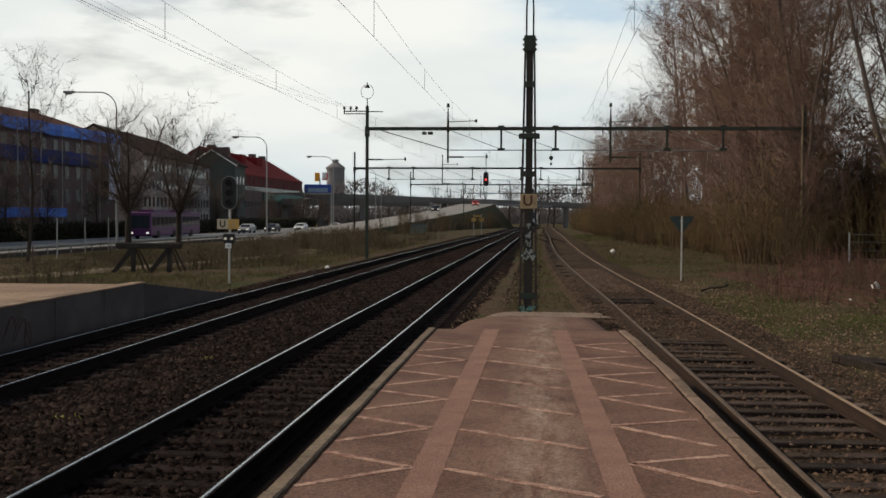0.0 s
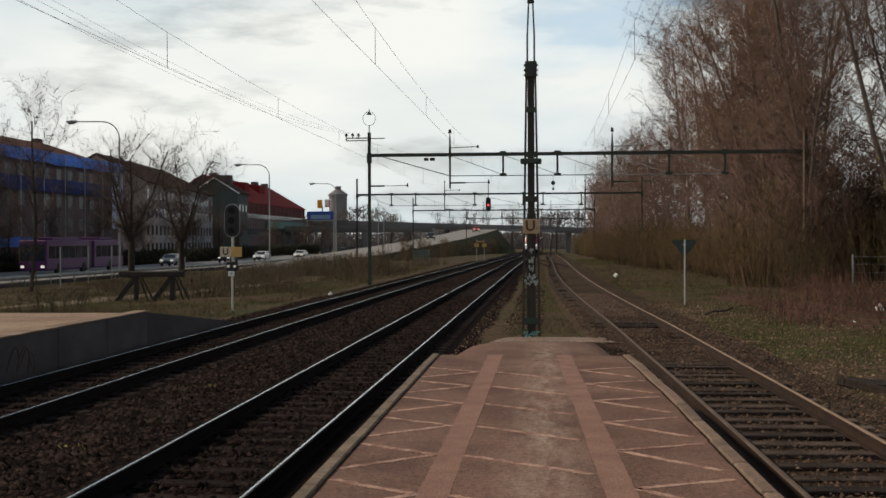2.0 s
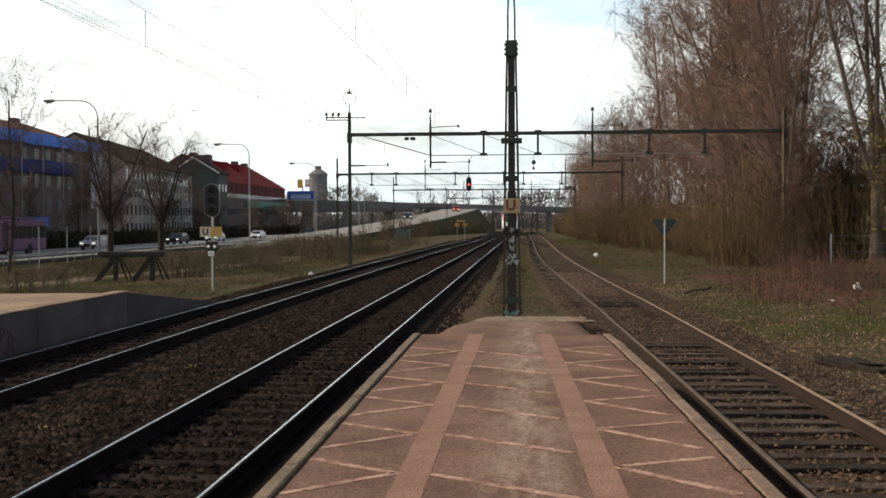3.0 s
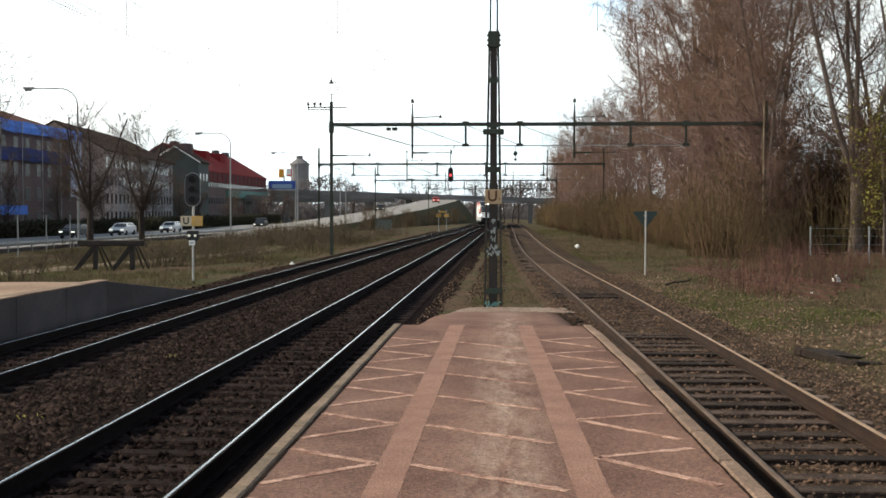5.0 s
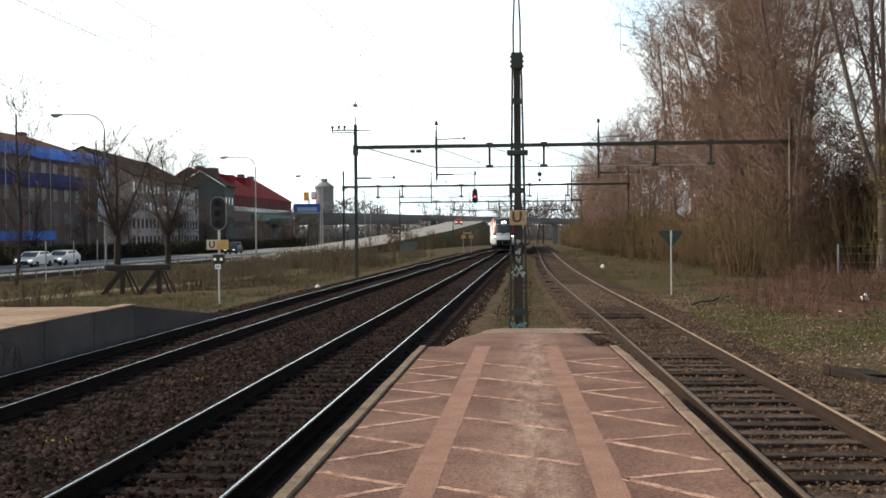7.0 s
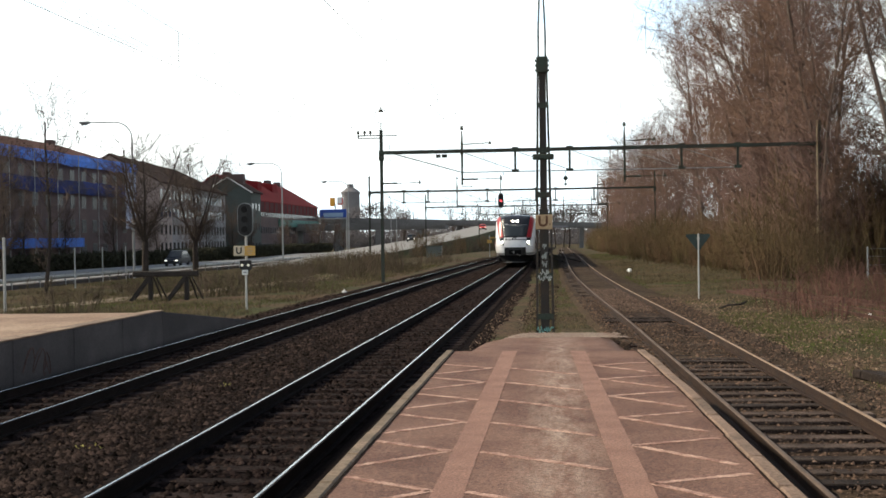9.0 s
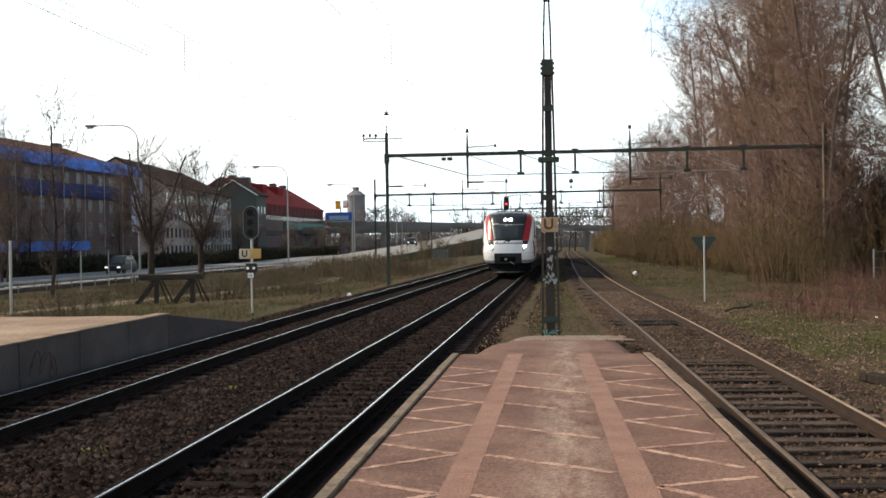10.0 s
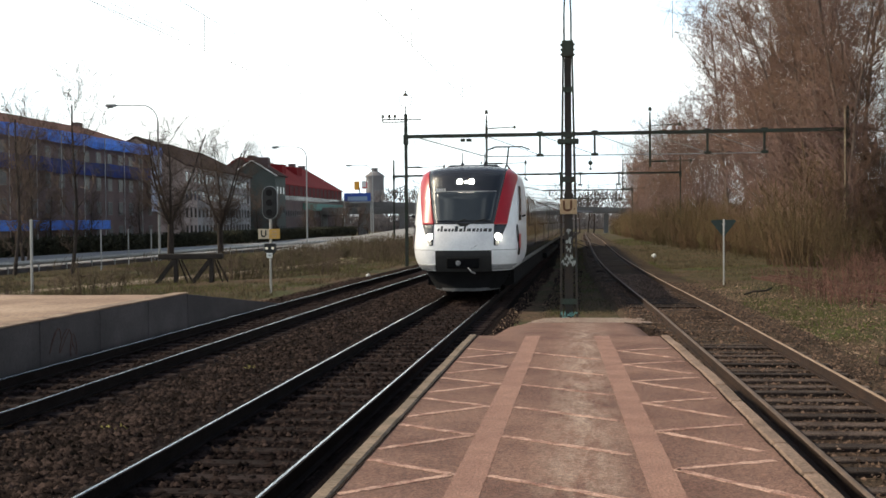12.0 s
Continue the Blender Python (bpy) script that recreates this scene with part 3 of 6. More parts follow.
def band(a, b, width, z=PZ, seed=0, n=22, fray=0.75):
    """A thin, slightly frayed strip of paving from a to b."""
    a, b = Vector((*a, 0)), Vector((*b, 0))
    d = (b - a).normalized()
    s = Vector((-d.y, d.x, 0)) * (width / 2)
    lo, hi = [], []
    for i in range(n + 1):
        p = a + (b - a) * (i / n)
        k = 1 + fray * noise.noise(Vector((p.x * 21 + seed, p.y * 21, 5)))
        k2 = 1 + fray * noise.noise(Vector((p.x * 21 - seed, p.y * 21, 8)))
        lo.append(p - s * k)
        hi.append(p + s * k2)
    up = Vector((0, 0, z))
    low = Vector((0, 0, z - 0.02))
    return M().grid([[p + low for p in lo], [p + up for p in lo], [p + up for p in hi], [p + low for p in hi]])


for i in range(22):
    ya = Y0 + (Y1 - Y0) * i / 22
    yb = Y0 + (Y1 - Y0) * (i + 1) / 22
    part("paving_strip", band((-0.745, ya), (-0.745, yb - 0.004), 0.21, PZ - 0.003, i, fray=0.08), STRIPE, plat)
    ca, cb = right_edge(ya) - 0.935, right_edge(yb) - 0.935
    part("paving_strip", band((ca, ya), (cb, yb - 0.004), 0.21, PZ - 0.003, i + 50, fray=0.08), STRIPE, plat)
for i in range(-16, 7):
    s = 1.38 * i
    y = 7.42 + s
    if Y0 + 1 < y < Y1 - 0.9:
        part("joint", band((-0.86, y), (left_edge(y) + 0.135, y + 0.42), 0.062, PZ - 0.002, i), JOINT, plat)
        part("joint", band((-0.86, y), (left_edge(y) + 0.135, y - 0.60), 0.062, PZ - 0.002, i + 9), JOINT, plat)
        xr = right_edge(y) - 1.06
        part("joint", band((-0.63, y - 0.02), (xr, y - 0.66), 0.062, PZ - 0.002, i + 20), JOINT, plat)
        yr = y + 0.27
        xq = right_edge(yr)
        part("joint", band((xq - 0.82, yr), (xq - 0.13, yr + 0.34), 0.062, PZ - 0.002, i + 30), JOINT, plat)
        part("joint", band((xq - 0.82, yr), (xq - 0.13, yr - 0.74), 0.062, PZ - 0.002, i + 40), JOINT, plat)
for i in range(31):
    ya = Y0 + (Y1 - Y0) * i / 31 + 0.006
    yb = Y0 + (Y1 - Y0) * (i + 1) / 31 - 0.006
    la, lb, t = left_edge(ya), left_edge(yb), PZ + 0.012 + 0.004 * (i % 3)
    o = M()
    o.add([(la, ya, PZ - 0.14), (la + 0.105, ya, PZ - 0.14), (lb + 0.105, yb, PZ - 0.14), (lb, yb, PZ - 0.14),
           (la, ya, t), (la + 0.105, ya, t), (lb + 0.105, yb, t), (lb, yb, t)],
          [(3, 2, 1, 0), (4, 5, 6, 7), (0, 1, 5, 4), (1, 2, 6, 5), (2, 3, 7, 6), (3, 0, 4, 7)])
    part("edge_stone", o, EDGE, plat, bevel=0.012)
    part("edge_gap", band((la + 0.116, ya), (lb + 0.116, yb), 0.016, PZ + 0.001, i + 70, 14, 1.5), GRITDARK, plat)
    ra, rb = kerb_line(ya) - 0.006 * math.sin(i * 2.3), kerb_line(yb) - 0.006 * math.sin(i * 1.7)
    o = M()
    t = PZ + 0.012 + 0.004 * ((i * 7) % 3)
    o.add([(ra - 0.062, ya, PZ - 0.14), (ra + 0.052, ya, PZ - 0.14), (rb + 0.052, yb, PZ - 0.14), (rb - 0.062, yb, PZ - 0.14),
           (ra - 0.062, ya, t), (ra + 0.052, ya, t), (rb + 0.052, yb, t), (rb - 0.062, yb, t)],
          [(3, 2, 1, 0), (4, 5, 6, 7), (0, 1, 5, 4), (1, 2, 6, 5), (2, 3, 7, 6), (3, 0, 4, 7)])
    part("edge_stone", o, EDGEWORN, plat, bevel=0.012)
    part("edge_gap", band((ra - 0.073, ya), (rb - 0.073, yb), 0.014, PZ + 0.001, i + 90, 14, 1.5), GRITDARK, plat)

# crumbled ramp at the platform's end
rows = []
for j in range(15):
    k = j / 14
    y = Y1 - 0.02 + 9.6 * k
    xl = left_edge(Y1) + 0.06 - 0.1 * k + 0.55 * max(0, k - 0.5)
    xr = kerb_line(Y1) - 0.02 + 0.15 * k
    z = PZ - 0.012 - 0.62 * (k ** 1.15)
    row = [(xl - 0.35, y, z - 0.55)]
    for i in range(13):
        u = i / 12
        edge = min(u, 1 - u) * 6
        zz = z - (0.22 * max(0, 1 - edge) ** 2) + 0.03 * noise.noise(Vector((u * 4, y * 0.9, 2))) * k
        row.append((xl + (xr - xl) * u, y, zz))
    row.append((xr + 0.35, y, z - 0.55))
    rows.append(row)
solo("platform_ramp", M().grid(rows), TRODDEN, "crumbling red-brown asphalt ramp at the platform's end", "ramp", kind="structure", smooth=True)

# ---- the far platform ----
far = thing("far_platform", None, "low concrete platform with tan gravel top and grey panel wall", "platform", kind="structure")
FX, FY = -9.02, 25.4
part("platform_core", M().box(-60, FX - 0.16, -20, FY - 0.1, -0.9, PZ - 0.05), CONCRETE, far)
part("gravel_top", M().grid([[(x, y, PZ - 0.01 + 0.02 * noise.noise(Vector((x * 0.4, y * 0.4, 0)))) for x in axis([(-60, -20, 5), (-20, FX - 0.14, 0.7)])] for y in axis([(-20, FY, 0.8)])]),
     PLATTOP, far, "tan gravel surface", smooth=True)
for i in range(19):
    ya = FY - 2.4 * (i + 1)
    part("coping", M().box(FX - 0.30, FX + 0.025, ya + 0.006, ya + 2.394, PZ + 0.022, PZ + 0.05), COPING, far, bevel=0.01)
    part("wall_panel", M().box(FX - 0.14, FX, ya + 0.012, ya + 2.388, -0.6, PZ + 0.02), CONCRETE, far, bevel=0.012)
for k, (y_c, z_c, w_c) in enumerate(((18.75, 0.24, 0.22), (19.15, 0.20, 0.26), (19.45, 0.10, 0.14))):
    loop = [(FX + 0.004, y_c + w_c * math.cos(a_ * 0.55 + k), z_c + 0.2 * math.sin(a_ * 0.8 + 2 * k)) for a_ in range(12)]
    part("spray_mark", M().line(loop, 0.011, 4), SPRAYDARK, far, "faint dark red spray scrawl")
o = M()
o.add([(FX - 0.12, FY + 0.012, -0.6), (FX, FY + 0.012, -0.6), (FX + 0.55, FY + 6.6, -0.6), (FX + 0.43, FY + 6.6, -0.6),
       (FX - 0.12, FY + 0.012, PZ + 0.01), (FX, FY + 0.012, PZ + 0.01), (FX + 0.55, FY + 6.6, -0.1), (FX + 0.43, FY + 6.6, -0.1)],
      [(3, 2, 1, 0), (4, 5, 6, 7), (0, 1, 5, 4), (1, 2, 6, 5), (2, 3, 7, 6), (3, 0, 4, 7)])
part("end_wall", o, CONCRETE, far, "sloping end wall", bevel=0.012)
rows = []
for j in range(9):
    k = j / 8
    rows.append([(x if x < FX - 1 else x + 0.55 * k, FY + (6.5 if x > -14 else 3.0) * k, PZ - 0.012 - 0.85 * k ** 1.2) for x in axis([(-60, -20, 5), (-20, FX - 0.12, 0.9)])])
part("end_slope", M().grid(rows), DIRT, far, "sloping end of gravel and dirt", smooth=True)


# ---- catenary portals and masts ----
def portal(yp, xl, xr, zb, tall_l, tall_r, hangers, spikes, label):
    th = thing("catenary_portal", pose(0, yp, drop(yp)), label, "catenary portal", "catenary portals")
    for x, top in ((xl, tall_l), (xr, tall_r)):
        m = M()
        for s in (-0.09, 0.09):
            w = 0.08 if x < 0 else 0.05
            m.box(x - w, x + w, s - 0.012, s + 0.012, -0.5, top)
        m.box(x - 0.008, x + 0.008, -0.078, 0.078, -0.5, top)
        part("mast", m, STEEL, th)
        part("mast_cap", M().box(x - 0.13, x + 0.13, -0.14, 0.14, zb - 0.45, zb + 0.12), STEEL, th, bevel=0.02)
    m = M()
    for s in (-0.13, 0.13):
        m.box(xl, xr, s - 0.05, s + 0.05, zb - 0.09, zb + 0.09)
    n = int((xr - xl) / 1.5)
    for k in range(n):
        xa = xl + (xr - xl) * k / n
        m.box(xa, xa + 0.08, -0.09, 0.09, zb - 0.06, zb + 0.06)
    part("beam", m, STEEL, th)
    for x in hangers:
        m = M().box(x - 0.06, x + 0.06, -0.06, 0.06, zb - 1.15, zb + 0.1).box(x - 0.18, x + 0.18, -0.12, 0.12, zb - 0.05, zb + 0.17).box(x - 0.20, x + 0.20, -0.12, 0.12, zb - 1.24, zb - 1.08)
        part("hanger", m, STEEL, th)
    for x in spikes:
        m = M().tube((x, 0, zb - 0.2), (x, 0, zb + 1.15), 0.085, 0.03, 8).tube((x, 0, zb + 1.2), (x, 0, zb + 1.42), 0.10, 0.07, 8).tube((x, 0, zb - 1.9), (x, 0, zb), 0.06, 0.06, 6)
        m.tube((x, 0, zb + 0.38), (x + 1.6, -0.3, zb + 0.42), 0.026, 0.026, 5).tube((x + 1.6, -0.3, zb + 0.34), (x + 1.6, -0.3, zb + 0.5), 0.09, 0.05, 6)
        part("insulator_post", m, STEEL, th)
    for x, s in [(xl, 1)] + [(q, 1) for q in spikes]:
        z = zb - 1.75 if x == xl else zb - 1.6
        m = M().tube((x, -0.15, z), (x + 0.9 * s, -0.15, z), 0.05, 0.05, 6).tube((x + 0.9 * s, -0.15, z), (x + 2.2 * s, -0.2, z + 0.02), 0.02, 0.02, 5)
        m.tube((x + 2.2 * s, -0.2, z - 0.06), (x + 2.2 * s, -0.2, z + 0.14), 0.07, 0.04, 6)
        part("cantilever", m, STEEL, th)
    hs = sorted(hangers + spikes)
    if len(hs) > 1:
        part("cross_wire", M().tube((hs[0], 0, zb - 1.2), (hs[-1], 0, zb - 1.2), 0.028, 0.028, 5), WIRE, th)
        part("stay_wire", M().tube((xl + 0.8, 0, zb - 0.1), (hs[0], 0, zb - 1.2), 0.028, 0.028, 5), WIRE, th)
        for a0, a1 in zip(hs, hs[1:]):
            part("stay_wire", M().tube((a0, 0, zb - 0.05), (a1, 0, zb - 1.15), 0.018, 0.018, 5), WIRE, th)
    return th


p1 = portal(65.0, -10.1, 14.15, 7.06, 8.35, 8.35, [-2.5, 0.54, 6.7, 9.75], [-5.5, 3.58], "green-grey steel catenary portal over three tracks")
# fittings on the first portal
m = M().box(-6.95, -6.72, -0.25, 0.05, 6.72, 6.88).box(-6.62, -6.35, -0.25, 0.05, 6.72, 6.88)
part("junction_box", m, STEEL, p1)
part("bracket", M().box(-11.45, -10.1, -0.04, 0.04, 8.02, 8.08).box(-11.45, -11.39, -0.04, 0.04, 7.9, 8.08).box(-11.4, -10.1, -0.03, 0.03, 7.88, 7.93).box(-10.1, -9.2, -0.03, 0.03, 8.0, 8.05), STEEL, p1)
for x in (-11.42, -11.05, -10.72):
    part("insulator", M().tube((x, 0, 8.08), (x, 0, 8.16), 0.03, 0.03, 6).tube((x, 0, 8.16), (x, 0, 8.32), 0.085, 0.06, 8), STEEL, p1)
ring = M()
for i in range(20):
    a0, a1 = 2 * math.pi * i / 20, 2 * math.pi * (i + 1) / 20
    ring.tube((-10.1 + 0.36 * math.cos(a0), 0, 9.15 + 0.4 * math.sin(a0)), (-10.1 + 0.36 * math.cos(a1), 0, 9.15 + 0.4 * math.sin(a1)), 0.016, 0.016, 4)
part("ring", ring, GALV, p1)
part("lamp", M().tube((-10.1, 0, 9.38), (-10.1, 0, 9.5), 0.17, 0.08, 10).tube((-10.1, 0, 9.5), (-10.1, 0, 9.68), 0.03, 0.03, 6), STEEL, p1)
part("lamp_stub", M().tube((-10.1, 0, 8.3), (-10.1, 0, 8.78), 0.03, 0.03, 6), STEEL, p1)
part("insulator", M().tube((0.3, 0, 5.86), (0.3, 0, 5.55), 0.012, 0.012, 5).tube((0.3, 0, 5.55), (0.3, 0, 5.42), 0.05, 0.14, 8).tube((0.3, 0, 5.42), (0.3, 0, 5.3), 0.14, 0.05, 8).tube((0.3, 0, 5.15), (0.3, 0, 5.02), 0.07, 0.07, 8).tube((0.3, 0, 5.3), (0.3, 0, 5.15), 0.015, 0.015, 5), STEEL, p1, "dark hanging insulator")
part("slim_pole", M().tube((13.95, -0.3, -0.5), (13.95, -0.3, 8.3), 0.05, 0.04, 8), TANPOLE, p1, "slim tan pole")
portal(122.0, -20.3, 9.8, 7.2, 8.9, 8.9, [-16.6, -14.0, -7.7, -2.6, -0.5, 3.5], [-10.9, 3.9], "green-grey steel catenary portal further along the line")
portal(188.0, -22.0, 7.5, 7.4, 9.5, 9.0, [-16, -13, -7.5, -1.0], [-10.5, 0.5, 5.0], "distant green-grey steel catenary portal")
portal(255.0, -18.0, 8.0, 7.6, 9.5, 9.0, [-13, -7.5, -1.0], [-10.0, 0.5], "distant green-grey steel catenary portal")

# the tall mast at the platform's end
MX, MY = -0.41, 28.6
mast = thing("catenary_mast", pose(MX, MY, -0.33), "tall green-grey lattice mast with graffiti and an ochre plate", "mast")
for s in (-1, 1):
    o = M()
    rows = [(s * 0.20, -0.02), (s * 0.172, 2.75), (s * 0.105, 6.95)]
    for (xa, za), (xb, zb) in zip(rows, rows[1:]):
        o = M()
        o.add([(xa - 0.028, -0.09, za), (xa + 0.028, -0.09, za), (xa + 0.028, 0.09, za), (xa - 0.028, 0.09, za),
               (xb - 0.024, -0.08, zb), (xb + 0.024, -0.08, zb), (xb + 0.024, 0.08, zb), (xb - 0.024, 0.08, zb)],
              [(3, 2, 1, 0), (4, 5, 6, 7), (0, 1, 5, 4), (1, 2, 6, 5), (2, 3, 7, 6), (3, 0, 4, 7)])
        part("leg", o, MASTDARK if za < 1 else STEEL, mast)
part("web", M().box(-0.105, 0.105, 0.0, 0.05, 0.0, 3.2).box(-0.085, 0.085, 0.0, 0.05, 3.2, 6.7), MASTDARK, mast, "dark rusty centre web")
for z, w in ((0.55, 0.20), (1.55, 0.19), (3.55, 0.165), (4.65, 0.15), (5.75, 0.135)):
    part("batten", M().box(-w, w, -0.095, -0.07, z - 0.07, z + 0.07), STEEL, mast)
part("joint_plate", M().box(-0.145, 0.145, -0.1, 0.1, 6.55, 6.95), STEEL, mast, bevel=0.02)
for z in (6.6, 6.72, 6.84):
    for s in (-0.155, 0.155):
        part("bolt", M().tube((s - 0.02, -0.1, z), (s + 0.02, -0.1, z), 0.03, 0.03, 6), STEEL, mast)
for s in (-1, 1):
    part("rod", M().box(s * 0.085 - 0.022, s * 0.085 + 0.022, -0.04, 0.04, 6.9, 7.6).tube((s * 0.085, 0, 7.6), (s * 0.05, 0, 8.42), 0.022, 0.02, 6), STEEL, mast)
part("cap", M().box(-0.085, 0.085, -0.06, 0.06, 8.38, 8.50), STEEL, mast, bevel=0.015)
part("cross_arm", M().box(-0.26, 0.26, -0.13, 0.13, 4.42, 4.55), STEEL, mast, bevel=0.02)
part("footing", M().box(-0.3, 0.3, -0.25, 0.25, -0.5, 0.12), CONCRETE, mast, "concrete footing", bevel=0.03)
plate = part("plate", M().box(-0.205, 0.205, -0.125, -0.105, 2.70, 3.06), OCHRE, mast, "faded ochre plate with a dark letter", bevel=0.006)
part("letter", text_mesh("U", 0.36, BROWNTXT, bold=0.010), None, plate, at=pose(-0.02, -0.13, 2.885, 90, 0, 0))
part("letter_dot", M().box(0.13, 0.16, -0.131, -0.126, 2.81, 2.84), BROWNTXT, plate)
# spray paint on the web, in unreadable loops
for name, z, mt, ww, cnt in (("graffiti", 1.50, GRAFFITI, 0.17, 9), ("graffiti", 1.64, GRAFFITI, 0.10, 6), ("graffiti", 1.85, GRAFFITI, 0.06, 5), ("graffiti", 2.05, GRAFFITI, 0.07, 7), ("graffiti", 2.28, GRAFFITI, 0.05, 4), ("graffiti", 0.22, TEAL, 0.20, 8)):
    rnd = random.Random(int(z * 100))
    o = M()
    p = Vector((-ww, -0.1, z))
    for k in range(cnt * 2):
        q = Vector((-ww + 2 * ww * (k + 1) / (cnt * 2), -0.1, z + rnd.uniform(-0.09, 0.09)))
        o.tube(p, q, 0.014, 0.014, 4)
        p = q
    part(name, o, mt, mast, "sprayed loops of pale paint")


# ---- overhead wires ----
def wire(name, x, z, y0, y1, sag, r, label):
    pts, span = [], 58.0
    y = y0
    while y < y1:
        for k in range(8):
            u = k / 8
            pts.append((x, y + span * u, z - sag * 4 * u * (1 - u) + drop(y + span * u)))
        y += span
    pts.append((x, y, z + drop(y)))
    return solo(name, M().line(pts, r * 0.62, 5), WIRE, label, "overhead wire", "overhead wires")


for x in (-3.43, -7.7, 1.7):
    wire("contact_wire", x, 5.75, -51, 240, 0.0, 0.0065, "thin contact wire above a track")
    wire("messenger_wire", x, 7.15, -51, 240, 0.85, 0.006, "thin sagging wire above a contact wire")
    o = M()
    for k in range(30):
        y = -45 + 9.7 * k
        u = ((y + 51) % 58) / 58
        zt = 7.15 - 0.85 * 4 * u * (1 - u)
        o.tube((x, y, 5.75 + drop(y)), (x, y, zt + drop(y)), 0.007, 0.007, 4)
    tagged(solo("dropper_wires", o, WIRE), "thin vertical droppers between two overhead wires", "overhead wire", kind="stuff")
for x in (-11.42, -11.05, -10.72):
    wire("feeder_wire", x, 8.3, -51, 240, 1.0, 0.0055, "thin sagging feeder wire on a mast bracket")


# ---- the train ----
W_TAB = [(0.5, 1.10), (0.75, 1.24), (0.86, 1.36), (1.0, 1.46), (1.2, 1.53), (1.46, 1.56), (2.1, 1.55), (2.8, 1.54), (3.3, 1.50), (3.6, 1.42), (3.75, 1.25), (3.85, 0.92), (3.90, 0.5)]
Y_TAB = [(0.5, 0.18), (0.76, 0.10), (1.35, 0.0), (1.75, 0.05), (2.1, 0.18), (2.9, 0.62), (3.5, 1.02), (3.7, 1.28), (3.80, 1.7), (3.85, 2.2), (3.90, 2.9)]


def half_width(z):
    return lerp_table(W_TAB, z)


def nose(x, z, off=0.0):
    w = half_width(z)
    q = min(0.9999, abs(x) / w)
    y = lerp_table(Y_TAB, z) + 1.4 * (1 - (1 - q ** 2.7) ** (1 / 2.7))
    return Vector((x, y - off, z + (off if z > 3.5 else 0.0)))


def patch(left, right, z0, z1, off, n=12, rows_n=14, thick=0.03):
    """A curved panel on the nose between two edge functions of z (fractions of the half width)."""
    rows = []
    for j in range(rows_n + 1):
        z = z0 + (z1 - z0) * j / rows_n
        k = j / rows_n
        w = half_width(z)
        xa, xb = left(k) * w, right(k) * w
        row = [nose(xa + (xb - xa) * i / n, z, off) for i in range(n + 1)]
        rows.append([row[0] + Vector((0, thick, 0))] + row + [row[-1] + Vector((0, thick, 0))])
    rows = [[p + Vector((0, thick, 0)) for p in rows[0]]] + rows + [[p + Vector((0, thick, 0)) for p in rows[-1]]]
    return M().grid(rows)


def panel(left, right, z0, z1, off, n=12, rows_n=16, thick=0.03):
    """A curved panel on the nose between two edges given in metres from the middle, as functions of the height."""
    k = lambda f: (lambda u: max(-0.995, min(0.995, f(z0 + (z1 - z0) * u) / half_width(z0 + (z1 - z0) * u))))
    return patch(k(left), k(right), z0, z1, off, n, rows_n, thick)


def cheek(s, q0, q1, z0, z1, off, slant=0.0):
    """A panel wrapped round the nose's flank, from one share of the half width to another."""
    rows = []
    for j in range(11):
        z = z0 + (z1 - z0) * j / 10
        row = []
        for i in range(9):
            q = min(0.9999, q0 + slant * (j / 10) + (q1 - q0) * i / 8)
            p = nose(s * q * half_width(z), z, off)
            row.append(Vector((p.x + s * off, p.y, p.z)))
        rows.append(row)
    return M().grid(rows)


def car_body(y0, y1):
    prof = [(half_width(z), z) for z in (0.8, 0.95, 1.1, 1.4, 1.75, 2.1, 2.45, 2.8, 3.05, 3.3, 3.45, 3.6, 3.7, 3.8, 3.88, 3.92)]
    ring = [(x, z) for x, z in prof] + [(-x, z) for x, z in reversed(prof)]
    rows = [[(x, y, z) for x, z in ring + ring[:1]] for y in (y0, y1)]
    m = M().grid(rows)
    n = len(ring)
    m.add([(x, y1, z) for x, z in ring], [tuple(range(n))])
    return m


def bogie(th, y):
    b = part("bogie", M().box(-1.0, 1.0, y - 1.4, y + 1.4, 0.32, 0.62).box(-1.15, -0.95, y - 1.6, y + 1.6, 0.4, 0.75).box(0.95, 1.15, y - 1.6, y + 1.6, 0.4, 0.75), UNDER, th)
    for dy in (-1.25, 1.25):
        for x in (-0.75, 0.75):
            part("wheel", M().tube((x - 0.07, y + dy, 0.42), (x + 0.07, y + dy, 0.42), 0.42, 0.42, 18), UNDER, b)


def side_windows(th, y0, y1):
    for s in (-1, 1):
        def wx(z):
            return s * (half_width(z) + 0.006)
        m = M().grid([[(wx(z), y, z) for z in (2.05, 2.3, 2.6, 2.9, 3.0)] for y in (y0, y1)])
        part("window_band", m, TRAINDARK, th, "long dark window band")
        y = y0 + 0.6
        while y < y1 - 1.6:
            m = M().grid([[(wx(z) + s * 0.006, yy, z) for z in (2.12, 2.5, 2.92)] for yy in (y, y + 1.45)])
            part("side_window", m, GLASS, th)
            y += 1.75
        m = M().grid([[(s * (half_width(z) + 0.006), y, z) for z in (0.80, 0.95, 1.05)] for y in (y0 - 1.0, y1 + 1)])
        part("lower_band", m, TRAINGREY, th, "grey lower band")
        for yd in (y0 + 5.2, y1 - 5.0):
            m = M().grid([[(s * (half_width(z) + 0.016), yy, z) for z in (0.88, 1.4, 2.1, 2.8, 3.05)] for yy in (yd, yd + 1.3)])
            part("door", m, TRAINSIDE, th)


